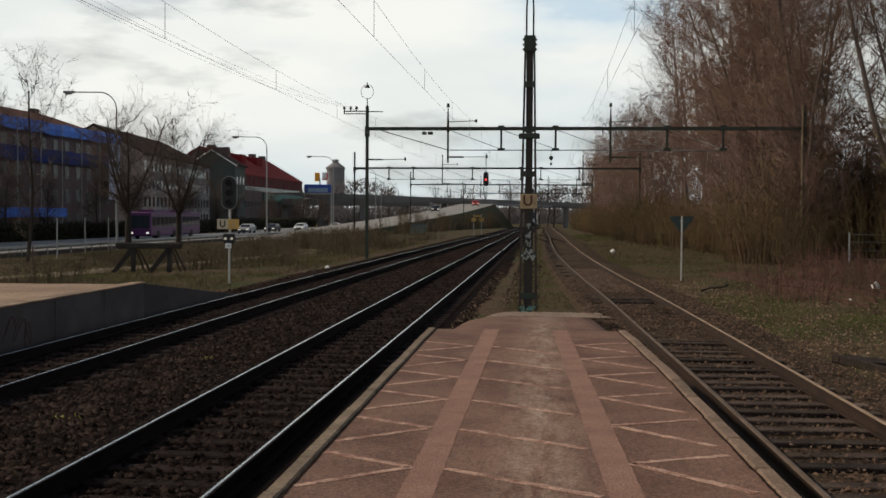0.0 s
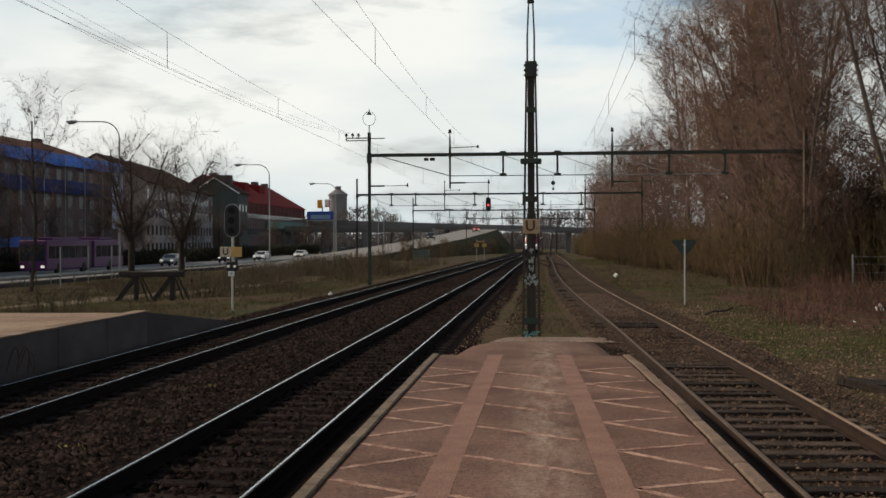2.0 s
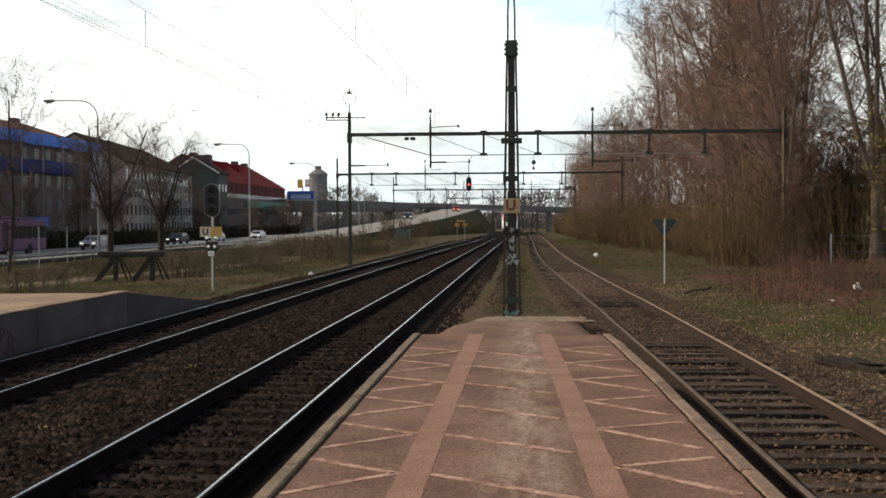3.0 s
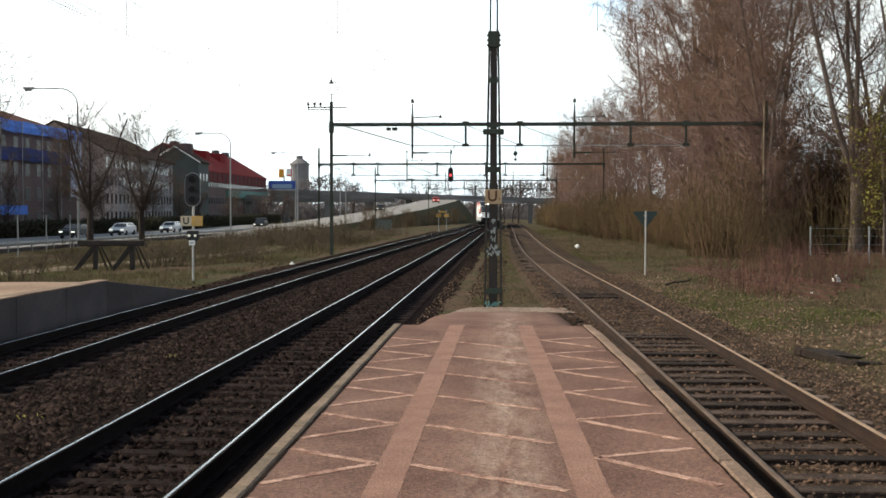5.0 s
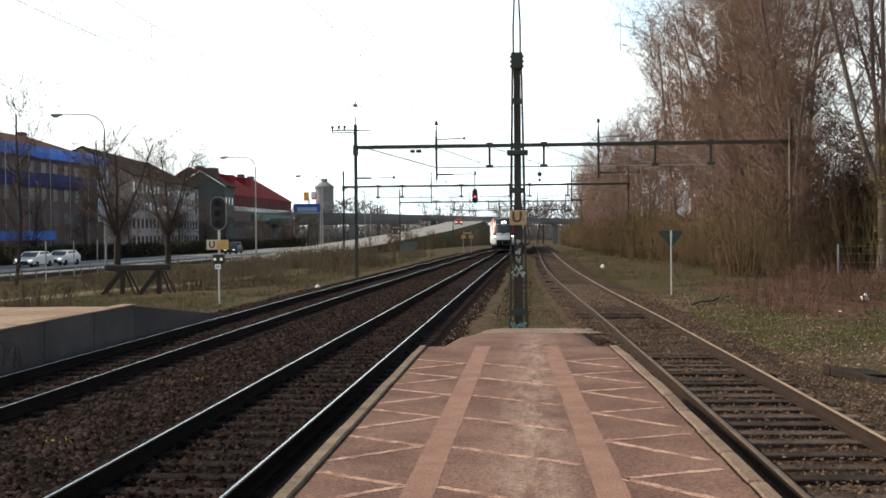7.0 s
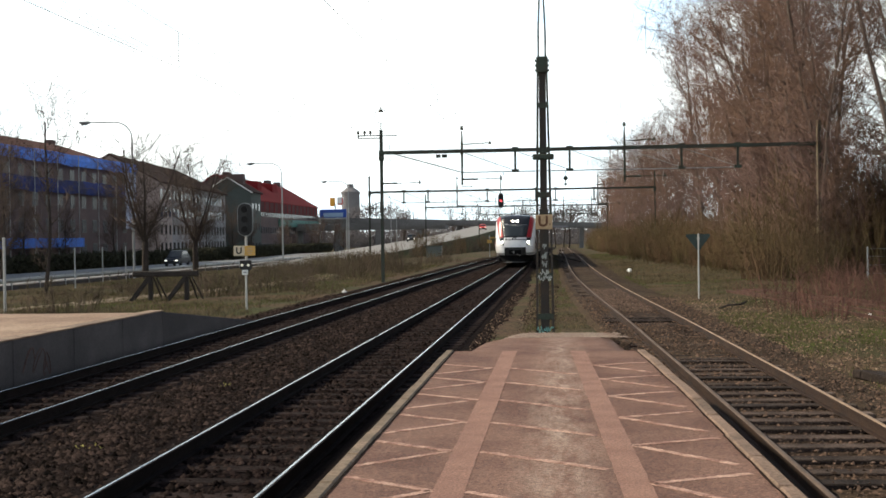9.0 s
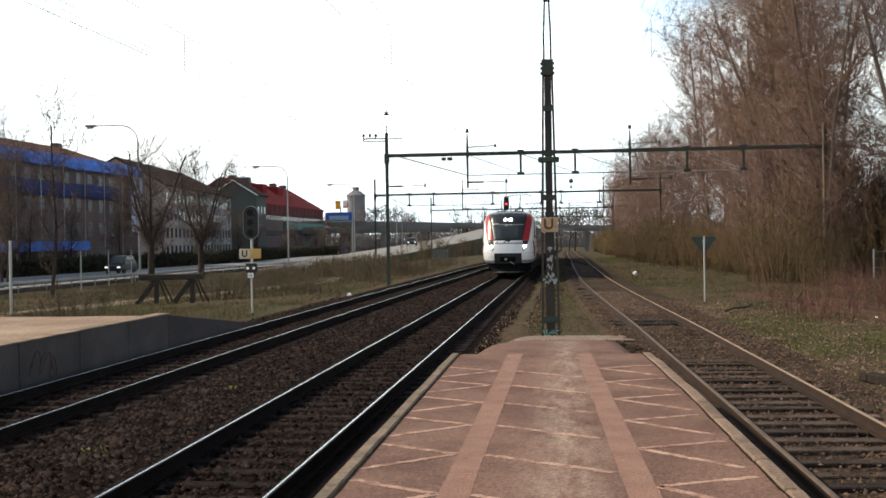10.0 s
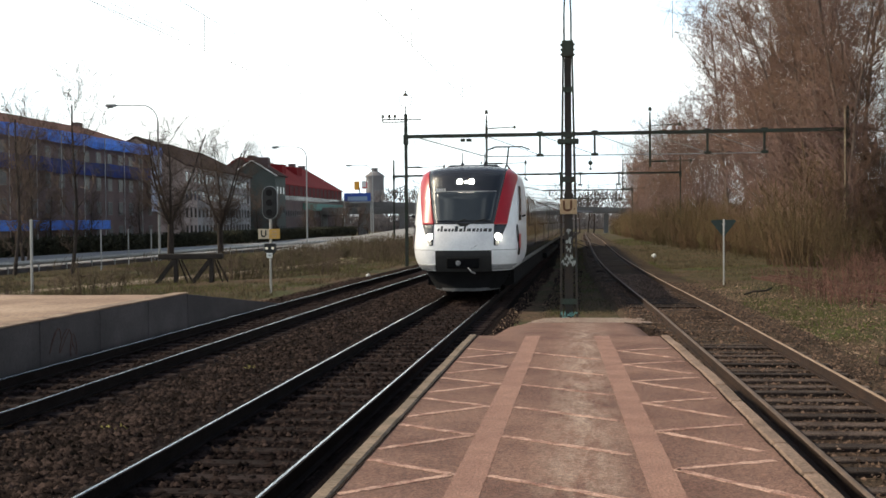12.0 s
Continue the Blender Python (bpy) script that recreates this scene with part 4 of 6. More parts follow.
def lead_car():
    th = thing("train_car", None, "white and red express train car with dark windscreen and lit headlamps", "train", "train cars")
    zs = [0.82, 0.9, 1.05, 1.2, 1.35, 1.5, 1.65, 1.8, 1.95, 2.1, 2.3, 2.5, 2.7, 2.9, 3.1, 3.3, 3.5, 3.6, 3.7, 3.76, 3.82, 3.86, 3.9, 3.92]
    rows = []
    for z in zs:
        w = half_width(z)
        row = []
        for i in range(-16, 17):
            q = i / 16
            q = math.copysign(1 - (1 - abs(q)) ** 1.6, q) * 0.9999
            row.append(nose(q * w, z))
        row = [Vector((-w, 4.8, z))] + row + [Vector((w, 4.8, z))]
        rows.append(row)
    part("nose", M().grid(rows), TRAINWHITE, th, "rounded white nose", smooth=True)
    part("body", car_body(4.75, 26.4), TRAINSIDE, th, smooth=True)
    part("roof_panel", M().box(-0.8, 0.8, 3.1, 25.5, 3.86, 3.96), TRAINDARK, th, "dark roof equipment cover", bevel=0.06)
    # dark windscreen field, glass, red pillars
    inner = lambda z: 0.86 + 0.19 * (z - 2.14)
    outer = lambda z: 1.22 + 0.17 * (z - 2.14)
    part("dark_field", panel(lambda z: -inner(z), inner, 2.15, 3.90, 0.016, rows_n=34), TRAINDARK, th, "dark glossy field round the windscreen", smooth=True)
    part("windscreen", panel(lambda z: -0.76 - 0.16 * (z - 2.2), lambda z: 0.76 + 0.16 * (z - 2.2), 2.22, 3.06, 0.024), GLASS, th, "dark windscreen", smooth=True)
    part("screen_rim", panel(lambda z: -0.90, lambda z: 0.90, 3.075, 3.10, 0.024, rows_n=1), TRAINGREY, th, "thin grey rim above the windscreen")
    for side in (-0.25, 0.3):
        pts = [nose(side + 0.32 * k / 4, 2.20 + 0.10 * k / 4, 0.05) for k in range(5)]
        part("wiper", M().line(pts, 0.012, 5), BLACK, th)
    for s in (-1, 1):
        part("red_pillar", panel(lambda z: s * inner(z), lambda z: s * outer(z), 2.14, 3.85, 0.020, rows_n=34), TRAINRED, th, "glossy red corner pillar", smooth=True)
        part("light_housing", panel(lambda z: s * 0.86, lambda z: s * (0.98 + 0.40 * (z - 1.54)), 1.54, 2.13, 0.012), TRAINDARK, th, "dark headlamp housing", smooth=True)
        part("side_window", cheek(s, 0.975, 0.9999, 2.25, 3.25, 0.012), GLASS, th, "dark cab side window", smooth=True)
        c = nose(s * 0.97, 1.78)
        lamp_m = M().tube(c + Vector((0, 0.03, 0)), c + Vector((0, -0.05, 0)), 0.105, 0.09, 18)
        part("headlamp", lamp_m, HEADLAMP, th, "glaring lit headlamp")
        c = nose(s * 0.95, 1.61)
        part("marker_lamp", M().tube(c + Vector((0, 0.03, 0)), c + Vector((0, -0.03, 0)), 0.06, 0.05, 12), WHITELAMP, th)
        c = nose(s * 0.17, 3.36)
        part("top_lamp", M().tube(c + Vector((0, 0.05, 0)), c + Vector((0, -0.05, 0)), 0.095, 0.08, 16), HEADLAMP, th, "glaring lit top lamp")
        part("lower_corner", panel(lambda z: s * 0.80, lambda z: s * 1.6, 0.84, 1.0, 0.008, rows_n=4), TRAINGREY, th, "grey lower corner", smooth=True)
        part("panel_gap", panel(lambda z: s * 0.80, lambda z: s * 1.6, 1.405, 1.42, 0.010, rows_n=1), TRAINGREY, th)
        m = M().tube(nose(s * 1.55, 2.35) + Vector((s * 0.02, 0, 0)), nose(s * 1.55, 2.35) + Vector((s * 0.14, 0, 0.05)), 0.03, 0.03, 6)
        part("mirror", m, TRAINDARK, th)
        # swirl emblem on the flank, as plain shapes
        part("emblem", cheek(s, 0.955, 0.985, 1.62, 2.12, 0.012, -0.02), TRAINDARK, th, "dark swirl emblem")
        part("emblem", cheek(s, 0.965, 0.995, 1.25, 1.62, 0.012, 0.0), TRAINDARK, th, "dark swirl emblem")
        part("emblem_core", cheek(s, 0.975, 0.998, 1.45, 1.85, 0.020, 0.0), TRAINRED, th, "red emblem core")
    c = nose(0.02, 3.36)
    part("top_lamp", M().tube(c + Vector((0, 0.05, 0)), c + Vector((0, -0.04, 0)), 0.05, 0.045, 12), HEADLAMP, th, "glaring lit top lamp")
    # white panel lines, writing as plain bars, emblem
    rnd = random.Random(4)
    x = -0.76
    bars = M()
    while x < 0.74:
        w = rnd.choice((0.06, 0.09, 0.11))
        zc, tall = 1.95, rnd.choice((0.12, 0.12, 0.19))
        p0, p1 = nose(x, zc, 0.008), nose(x + w, zc, 0.008)
        bars.add([p0 + Vector((0, 0, -0.05)), p1 + Vector((0, 0, -0.05)), p1 + Vector((0.03, 0.01, tall - 0.05)), p0 + Vector((0.03, 0.01, tall - 0.05))], [(0, 1, 2, 3)])
        x += w + 0.035
    part("writing_bars", bars, TRAINDARK, th, "row of dark slanted bars")
    c = nose(0.0, 2.14, 0.03)
    part("wiper_hub", M().add([c + Vector((-0.2, 0, 0.03)), c + Vector((0.2, 0, 0.03)), c + Vector((0.05, 0, -0.10)), c + Vector((-0.05, 0, -0.10)),
                               c + Vector((-0.2, 0.05, 0.03)), c + Vector((0.2, 0.05, 0.03)), c + Vector((0.05, 0.05, -0.1)), c + Vector((-0.05, 0.05, -0.1))],
                              [(0, 1, 2, 3), (0, 4, 5, 1), (1, 5, 6, 2), (2, 6, 7, 3), (3, 7, 4, 0)]), BLACK, th)
    number = M()
    for k in range(4):
        p = nose(-0.85 + 0.075 * k, 3.10, 0.03)
        number.box(p.x, p.x + 0.06, p.y - 0.01, p.y, p.z, p.z + 0.08)
    part("number_bars", number, WHITEP, th, "small pale bars")
    # coupler recess
    part("coupler_recess", panel(lambda z: -0.80, lambda z: 0.80, 0.80, 1.40, 0.012, rows_n=4), BLACK, th, "black coupler opening")
    part("coupler_box", M().box(-0.46, 0.46, -0.14, 0.2, 0.90, 1.20), UNDER, th, "dark coupler box", bevel=0.03)
    part("coupler_head", M().tube((-0.12, -0.26, 1.05), (-0.12, 0.0, 1.05), 0.06, 0.09, 12), TRAINGREY, th)
    part("coupler_hose", M().line([(0.16, -0.2, 0.92), (0.26, -0.3, 0.82), (0.38, -0.24, 0.76)], 0.018, 6), TRAINGREY, th)
    part("scuff", M().line([nose(0.22, 1.46, 0.02), nose(0.34, 1.50, 0.02), nose(0.40, 1.56, 0.02)], 0.008, 4), TRAINGREY, th, "small grey scrape on the white panel")
    # plough and skirts
    rows = []
    for z, dy, w in ((0.86, 0.14, 1.30), (0.70, 0.16, 1.22), (0.52, 0.18, 1.12), (0.40, 0.12, 1.04), (0.28, 0.0, 0.94), (0.24, 0.08, 0.90)):
        rows.append([(w * q, dy + 1.2 * abs(q) ** 3 + 0.10, z) for q in [i / 10 for i in range(-10, 11)]])
    part("plough", M().grid(rows), UNDER, th, "dark snow plough", smooth=True)
    rows = [[(0.93 * q, 0.08 + 1.2 * abs(q) ** 3, z) for q in [i / 8 for i in range(-8, 9)]] for z in (0.25, 0.33)]
    part("plough_edge", M().grid(rows), PLOUGHEDGE, th, "scuffed dark grey plough edge")
    part("skirt", M().box(-1.30, -1.20, 2.2, 25.5, 0.32, 0.84).box(1.20, 1.30, 2.2, 25.5, 0.32, 0.84), UNDER, th, "dark side skirt")
    part("underframe", M().box(-1.2, 1.2, 2.2, 26.0, 0.3, 0.55), UNDER, th)
    bogie(th, 4.2)
    bogie(th, 22.5)
    side_windows(th, 6.0, 25.4)
    for x in (-0.35, 0.35):
        part("aerial", M().tube((x, 3.4, 3.95), (x, 3.4, 4.35), 0.02, 0.012, 5).tube((x, 3.4, 3.95), (x, 3.4, 4.05), 0.07, 0.03, 8), TRAINDARK, th)
    # pantograph
    p = part("pantograph", M().line([(-0.5, 20, 3.95), (0, 18.6, 4.7), (0, 20.0, 5.55)], 0.035, 6).line([(0.5, 20, 3.95), (0, 18.6, 4.7)], 0.035, 6), UNDER, th)
    part("pantograph_head", M().line([(-0.95, 20, 5.45), (-0.6, 20, 5.58), (0.6, 20, 5.58), (0.95, 20, 5.45)], 0.03, 6), UNDER, p)
    return th


def trailer_car():
    th = thing("train_car", None, "white trailing train car with a dark window band", "train", "train cars")
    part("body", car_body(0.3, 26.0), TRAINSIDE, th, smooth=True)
    prof = [(half_width(z), z) for z in (0.5, 1.4, 2.8, 3.6, 3.92)]
    ring = prof + [(-x, z) for x, z in reversed(prof)]
    part("end_wall", M().add([(x, 0.3, z) for x, z in ring], [tuple(range(len(ring)))]), TRAINDARK, th)
    part("gangway", M().box(-0.7, 0.7, -0.35, 0.35, 0.8, 3.3), UNDER, th)
    part("roof_panel", M().box(-0.95, 0.95, 1.0, 25.0, 3.88, 4.0), TRAINDARK, th, bevel=0.06)
    part("underframe", M().box(-1.45, 1.45, 0.6, 25.6, 0.3, 0.55), UNDER, th)
    bogie(th, 3.8)
    bogie(th, 22.2)
    side_windows(th, 2.0, 24.8)
    return th


train_a = lead_car()
train_b = trailer_car()
train_c = copy_thing(train_b, pose(0, 0, 0))


# ---- signals and signs beside the tracks ----
sig = thing("track_signal", pose(-11.35, 40.8, ground_z(-11.35, 40.8)), "dark oval railway signal on a pale pole, unlit", "railway signal")
part("pole", M().tube((0, 0, -0.1), (0, 0, 1.5), 0.040, 0.040, 10).tube((0, 0.08, 1.4), (0, 0.08, 3.0), 0.05, 0.05, 8), PALEPOLE, sig)


def oval(w, h, y0, y1, n=12):
    pts = []
    for s, c in ((1, h / 2 - w / 2), (-1, -(h / 2 - w / 2))):
        for i in range(n + 1):
            a0 = math.pi * i / n
            pts.append((s * w / 2 * math.cos(a0), c + s * w / 2 * math.sin(a0)))
    return M().prism(pts, y0, y1)


hd = part("head", oval(0.52, 1.16, -0.05, 0.05), BLACK, sig, "black oval backboard", at=pose(0, 0, 3.28))
part("rim", oval(0.575, 1.215, 0.0, 0.04), GALV, hd, "pale rim")
for z in (0.36, 0.0, -0.36):
    part("lens", M().tube((0, -0.06, z), (0, -0.12, z), 0.11, 0.12, 14).tube((0, -0.02, z), (0, -0.06, z), 0.12, 0.12, 14), LENS, hd)
pl = part("number_plate_pale", M().box(-0.42, -0.02, -0.1, -0.07, 1.97, 2.33), CREAM, sig, "cream plate with a dark letter", bevel=0.008)
part("letter", text_mesh("U", 0.33, BLACK, bold=0.008), None, pl, at=pose(-0.22, -0.105, 2.15, 90, 0, 0))
pl2 = part("number_plate_yellow", M().box(-0.018, 0.38, -0.1, -0.07, 1.97, 2.33), YELLOWP, sig, "yellow plate with faded bars", bevel=0.008)
for z, w in ((2.24, 0.16), (2.14, 0.22), (2.05, 0.14)):
    part("bar", M().box(0.18 - w / 2, 0.18 + w / 2, -0.106, -0.101, z - 0.02, z + 0.02), OCHRE, pl2)
dw = part("dwarf_head", M().prism([(-0.20, 1.50), (0.0, 1.30), (0.20, 1.50), (0.20, 1.80), (-0.20, 1.80)], -0.08, 0.06), BLACK, sig, "small black shunting signal")
for x in (-0.12, 0.11):
    part("lamp", M().tube((x, -0.08, 1.63), (x, -0.11, 1.63), 0.052, 0.052, 12), WHITELAMP, dw)
part("tag", M().box(-0.12, 0.10, -0.11, -0.085, 1.28, 1.46), WHITEP, sig, "small white plate with bars", bevel=0.005)
part("bars", M().box(-0.07, 0.05, -0.116, -0.111, 1.35, 1.39), TRAINGREY, sig)

rs = thing("gantry_signal", pose(-6.25, 121.6, drop(122)), "dark railway signal hanging from a portal, showing red", "railway signal")
part("hanger_post", M().tube((0, 0, 6.3), (0, 0, 8.8), 0.05, 0.04, 6).tube((-0.2, 0, 7.2), (0.2, 0, 7.2), 0.04, 0.04, 6).tube((0.3, 0, 8.8), (0.3, 0, 9.0), 0.05, 0.04, 6), STEEL, rs)
part("head", oval(0.56, 1.5, -0.08, 0.06), BLACK, rs, at=pose(0, 0, 6.05))
part("red_lamp", M().tube((0, -0.08, 6.0), (0, -0.14, 6.0), 0.11, 0.11, 14), REDLAMP, rs, "lit red lamp")
for z in (6.45, 5.6):
    part("lens", M().tube((0, -0.08, z), (0, -0.12, z), 0.10, 0.10, 12), LENS, rs)

tri = thing("yield_sign", pose(5.28, 45.4, ground_z(5.28, 45.4)), "dark back of a triangular sign on a pale pole", "sign")
part("pole", M().tube((0, 0, -0.2), (0, -0.03, 2.52), 0.033, 0.033, 10), PALEPOLE, tri)
part("plate", M().prism([(-0.44, 2.50), (0.44, 2.50), (0.47, 2.44), (0.05, 1.88), (-0.05, 1.88), (-0.47, 2.44)], 0.045, 0.065), SIGNBACK, tri, "dark green triangular plate")
part("clamp", M().box(-0.07, 0.07, 0.0, 0.05, 2.3, 2.36), GALV, tri)

# buffer stop
buf = thing("buffer_stop", pose(-17.4, 49.5, ground_z(-17.4, 49.5) + 0.12, 0, 0, 4), "dark timber buffer stop with raking struts", "buffer stop")
part("beam", M().box(-1.45, 1.45, -0.13, 0.13, 0.97, 1.22), DARKWOOD, buf, bevel=0.03)
for x in (-0.75, 0.85):
    o = M()
    o.add([(x - 0.9, -0.1, -0.1), (x - 0.68, -0.1, -0.1), (x - 0.68, 0.1, -0.1), (x - 0.9, 0.1, -0.1),
           (x - 0.05, -0.1, 1.0), (x + 0.17, -0.1, 1.0), (x + 0.17, 0.1, 1.0), (x - 0.05, 0.1, 1.0)],
          [(3, 2, 1, 0), (4, 5, 6, 7), (0, 1, 5, 4), (1, 2, 6, 5), (2, 3, 7, 6), (3, 0, 4, 7)])
    part("strut", o, DARKWOOD, buf)
    part("post", M().box(x - 0.02, x + 0.16, -0.1, 0.1, -0.1, 0.95), DARKWOOD, buf, bevel=0.015)
    part("rod", M().tube((x + 0.2, 0, 0.95), (x + 0.5, 0.3, -0.1), 0.04, 0.04, 6), DARKWOOD, buf)
    part("rod", M().tube((x + 0.32, 0, 0.95), (x + 0.75, 0.3, -0.1), 0.04, 0.04, 6), DARKWOOD, buf)

# post on the left, near the far platform
pp = thing("fence_post", pose(-22.3, 44.4, ground_z(-22.3, 44.4)), "slim pale steel post in the grass", "post")
part("post", M().tube((0, 0, -0.1), (0, 0, 3.0), 0.06, 0.06, 8).tube((0, 0, 3.0), (0, 0, 3.06), 0.07, 0.05, 8), PALEPOLE, pp)

# old rails and a metal hatch lying in the weeds
for k, (xa, ya, xb, yb) in enumerate([(6.9, 49.5, 8.6, 31.5), (7.7, 50.2, 10.0, 35.0), (8.1, 50.0, 10.9, 36.5), (7.3, 49.5, 9.2, 33.0)]):
    o = M()
    za, zb = ground_z(xa, ya) - 0.03, ground_z(xb, yb) - 0.03
    ln = math.hypot(xb - xa, yb - ya)
    o.box(-0.065, 0.065, 0, ln, 0.0, 0.02).box(-0.01, 0.01, 0, ln, 0.02, 0.12).box(-0.034, 0.034, 0, ln, 0.12, 0.155)
    solo("discarded_rail", o, REDRUST, "rusty discarded rail lying in the weeds", "rail", "discarded rails",
         at=Matrix.Translation((xa, ya, za)) @ Matrix.Rotation(math.atan2(yb - ya, xb - xa) - math.pi / 2, 4, 'Z') @ Matrix.Rotation(math.atan2(zb - za, ln), 4, 'X'))
hatch = thing("cable_hatch", pose(5.72, 19.9, ground_z(5.72, 19.9) - 0.03, 3, 6, 24), "dark rusty cable hatch lying half open on the gravel", "hatch")
part("frame", M().box(-0.5, 0.5, -0.8, -0.58, -0.05, 0.11).box(-0.5, 0.5, 0.58, 0.8, -0.05, 0.09).box(-0.5, -0.34, -0.58, 0.58, -0.05, 0.10).box(0.34, 0.5, -0.58, 0.58, -0.05, 0.08), HATCHWOOD, hatch, bevel=0.02)
part("cover", M().box(-0.33, 0.33, -0.05, 0.56, 0.07, 0.105), HATCHWOOD, hatch, bevel=0.015)
# flat black sheet stands in for the darkness of the open hole
part("pit", M().box(-0.41, 0.41, -0.54, 0.54, -0.02, 0.0), BLACK, hatch)
CABINETM = mat("pale_cabinet_paint", (0.15, 0.17, 0.155), 0.7, vary=0.15, scale=1.5, fine=20, bump=0.05)
cab = thing("relay_cabinet", pose(-17.6, 160, -0.75 + drop(160)), "grey-green relay cabinet beside the line", "cabinet")
part("body", M().box(-1.1, 1.1, -0.6, 0.6, 0.0, 1.9), CABINETM, cab, bevel=0.04)
part("roof", M().box(-1.2, 1.2, -0.7, 0.7, 1.9, 2.0), STEEL, cab, bevel=0.03)
part("door", M().box(-0.9, 0.9, -0.63, -0.605, 0.1, 1.75), CABINETM, cab)
yb_sign = thing("speed_board", pose(-8.75, 150.0, drop(150) - 0.4), "small yellow boards on posts beside the line", "sign")
part("post", M().tube((-0.5, 0, 0), (-0.5, 0, 2.9), 0.05, 0.05, 6).tube((0.5, 0, 0), (0.5, 0, 2.9), 0.05, 0.05, 6), GALV, yb_sign)
part("board", M().box(-0.8, -0.2, -0.05, 0.0, 1.9, 2.35).box(0.2, 0.8, -0.05, 0.0, 1.9, 2.35).box(-0.5, 0.5, -0.05, 0.0, 2.5, 2.7), YELLOWP, yb_sign, bevel=0.02)


# ---- street lamps ----
def street_lamp(h, arm):
    th = thing("street_lamp", None, "slim grey street lamp with a long curved arm over the road", "street lamp", "street lamps along the road")
    part("pole", M().tube((0, 0, -0.2), (0, 0, h - 1.4), 0.11, 0.065, 10), GALV, th)
    pts = [(0, 0, h - 1.4)] + [(-1.4 * (1 - math.cos(math.pi / 2 * k / 8)), 0, h - 1.4 + 1.35 * math.sin(math.pi / 2 * k / 8)) for k in range(1, 9)] + [(-arm, 0, h - 0.02)]
    part("arm", M().line(pts, 0.05, 8), GALV, th)
    part("lantern", M().tube((-arm - 0.75, 0, h - 0.02), (-arm + 0.1, 0, h - 0.02), 0.10, 0.13, 10).tube((-arm - 0.6, 0, h - 0.15), (-arm - 0.1, 0, h - 0.15), 0.09, 0.09, 8), GALV, th, "pale lantern head")
    return th


lamp0 = street_lamp(12.4, 3.6)
lamp0.matrix_basis = pose(-34.06, 89.5, -0.65)
for x, y in ((-34.06, 139.3), (-34.06, 183.9), (-34.06, 230.5), (-34.06, 40), (-40, 280)):
    copy_thing(lamp0, pose(x, y, -0.65 + drop(y)))

# guard rail and posts along the road
gr = thing("guard_rail", None, "low grey steel guard rail on posts beside the road", "guard rail")
part("rail", M().grid([[(-34.6, y, -0.75 + 0.45 + drop(y)), (-34.56, y, -0.75 + 0.60 + drop(y)), (-34.6, y, -0.75 + 0.75 + drop(y))] for y in range(30, 215, 5)]), GALV, gr)
pm = M().box(-0.05, 0.05, -0.05, 0.05, -0.1, 0.85).mesh("post", GALV)
for y in range(30, 215, 4):
    part("post", pm, None, gr, at=pose(-34.7, y, -0.8 + drop(y)))


# ---- buildings over the road ----
def building(name, at, length, depth, eave, ridge, wall, roof, label, storeys, spacing, win_h=1.5, win_w=1.2, gable=None, pane_mat=GLASS, first=1.0, hip=0.0):
    """Long house: the front faces +x, the near gable faces -y."""
    th = thing(name, at, label, "building", "buildings along the road")
    part("wall", M().prism([(0, -1.5), (0, eave), (-depth / 2, ridge - 0.15), (-depth, eave), (-depth, -1.5)], 0, 0.4).box(-depth, 0, 0.4, length, -1.5, eave - 0.05), wall, th)
    if gable:
        part("gable_wall", M().prism([(0.02, -1.5), (0.02, eave), (-depth / 2, ridge - 0.1), (-depth, eave), (-depth, -1.5)], -0.06, -0.004), gable, th, "paler gable wall")
    s = (ridge - eave) / (depth / 2)
    o = M()
    lo, xm, h2 = eave - 0.5 * s, -depth / 2, depth / 2 + 0.5
    for dz in (0.0, 0.22):
        o.add([(xm + h2, -0.4, lo + dz), (xm + h2, length + 0.4, lo + dz), (xm, length + 0.4 - hip, ridge + dz), (xm, -0.4, ridge + dz), (xm - h2, length + 0.4, lo + dz), (xm - h2, -0.4, lo + dz)],
              [(0, 1, 2, 3), (3, 2, 4, 5), (1, 4, 2)])
    o.add([(xm + h2, -0.4, lo), (xm + h2, length + 0.4, lo), (xm + h2, length + 0.4, lo + 0.22), (xm + h2, -0.4, lo + 0.22), (xm, -0.4, ridge), (xm, -0.4, ridge + 0.22), (xm - h2, -0.4, lo), (xm - h2, -0.4, lo + 0.22)],
          [(0, 1, 2, 3), (0, 3, 5, 4), (4, 5, 7, 6)])
    part("roof", o, roof, th)
    frame_me = M().box(-0.02, 0.05, -win_w / 2 - 0.08, win_w / 2 + 0.08, -0.08, win_h + 0.08).mesh("window_frame", WINFRAME)
    pane_me = M().box(0.051, 0.062, -win_w / 2, -0.04, 0, win_h).box(0.051, 0.062, 0.04, win_w / 2, 0, win_h).mesh("pane", pane_mat)
    for st in range(storeys):
        z = first + st * (eave - 0.8) / storeys
        y = spacing * 0.6
        while y < length - spacing * 0.4:
            w = part("window", frame_me, None, th, at=pose(0, y, z))
            part("pane", pane_me, None, w)
            y += spacing
    return th


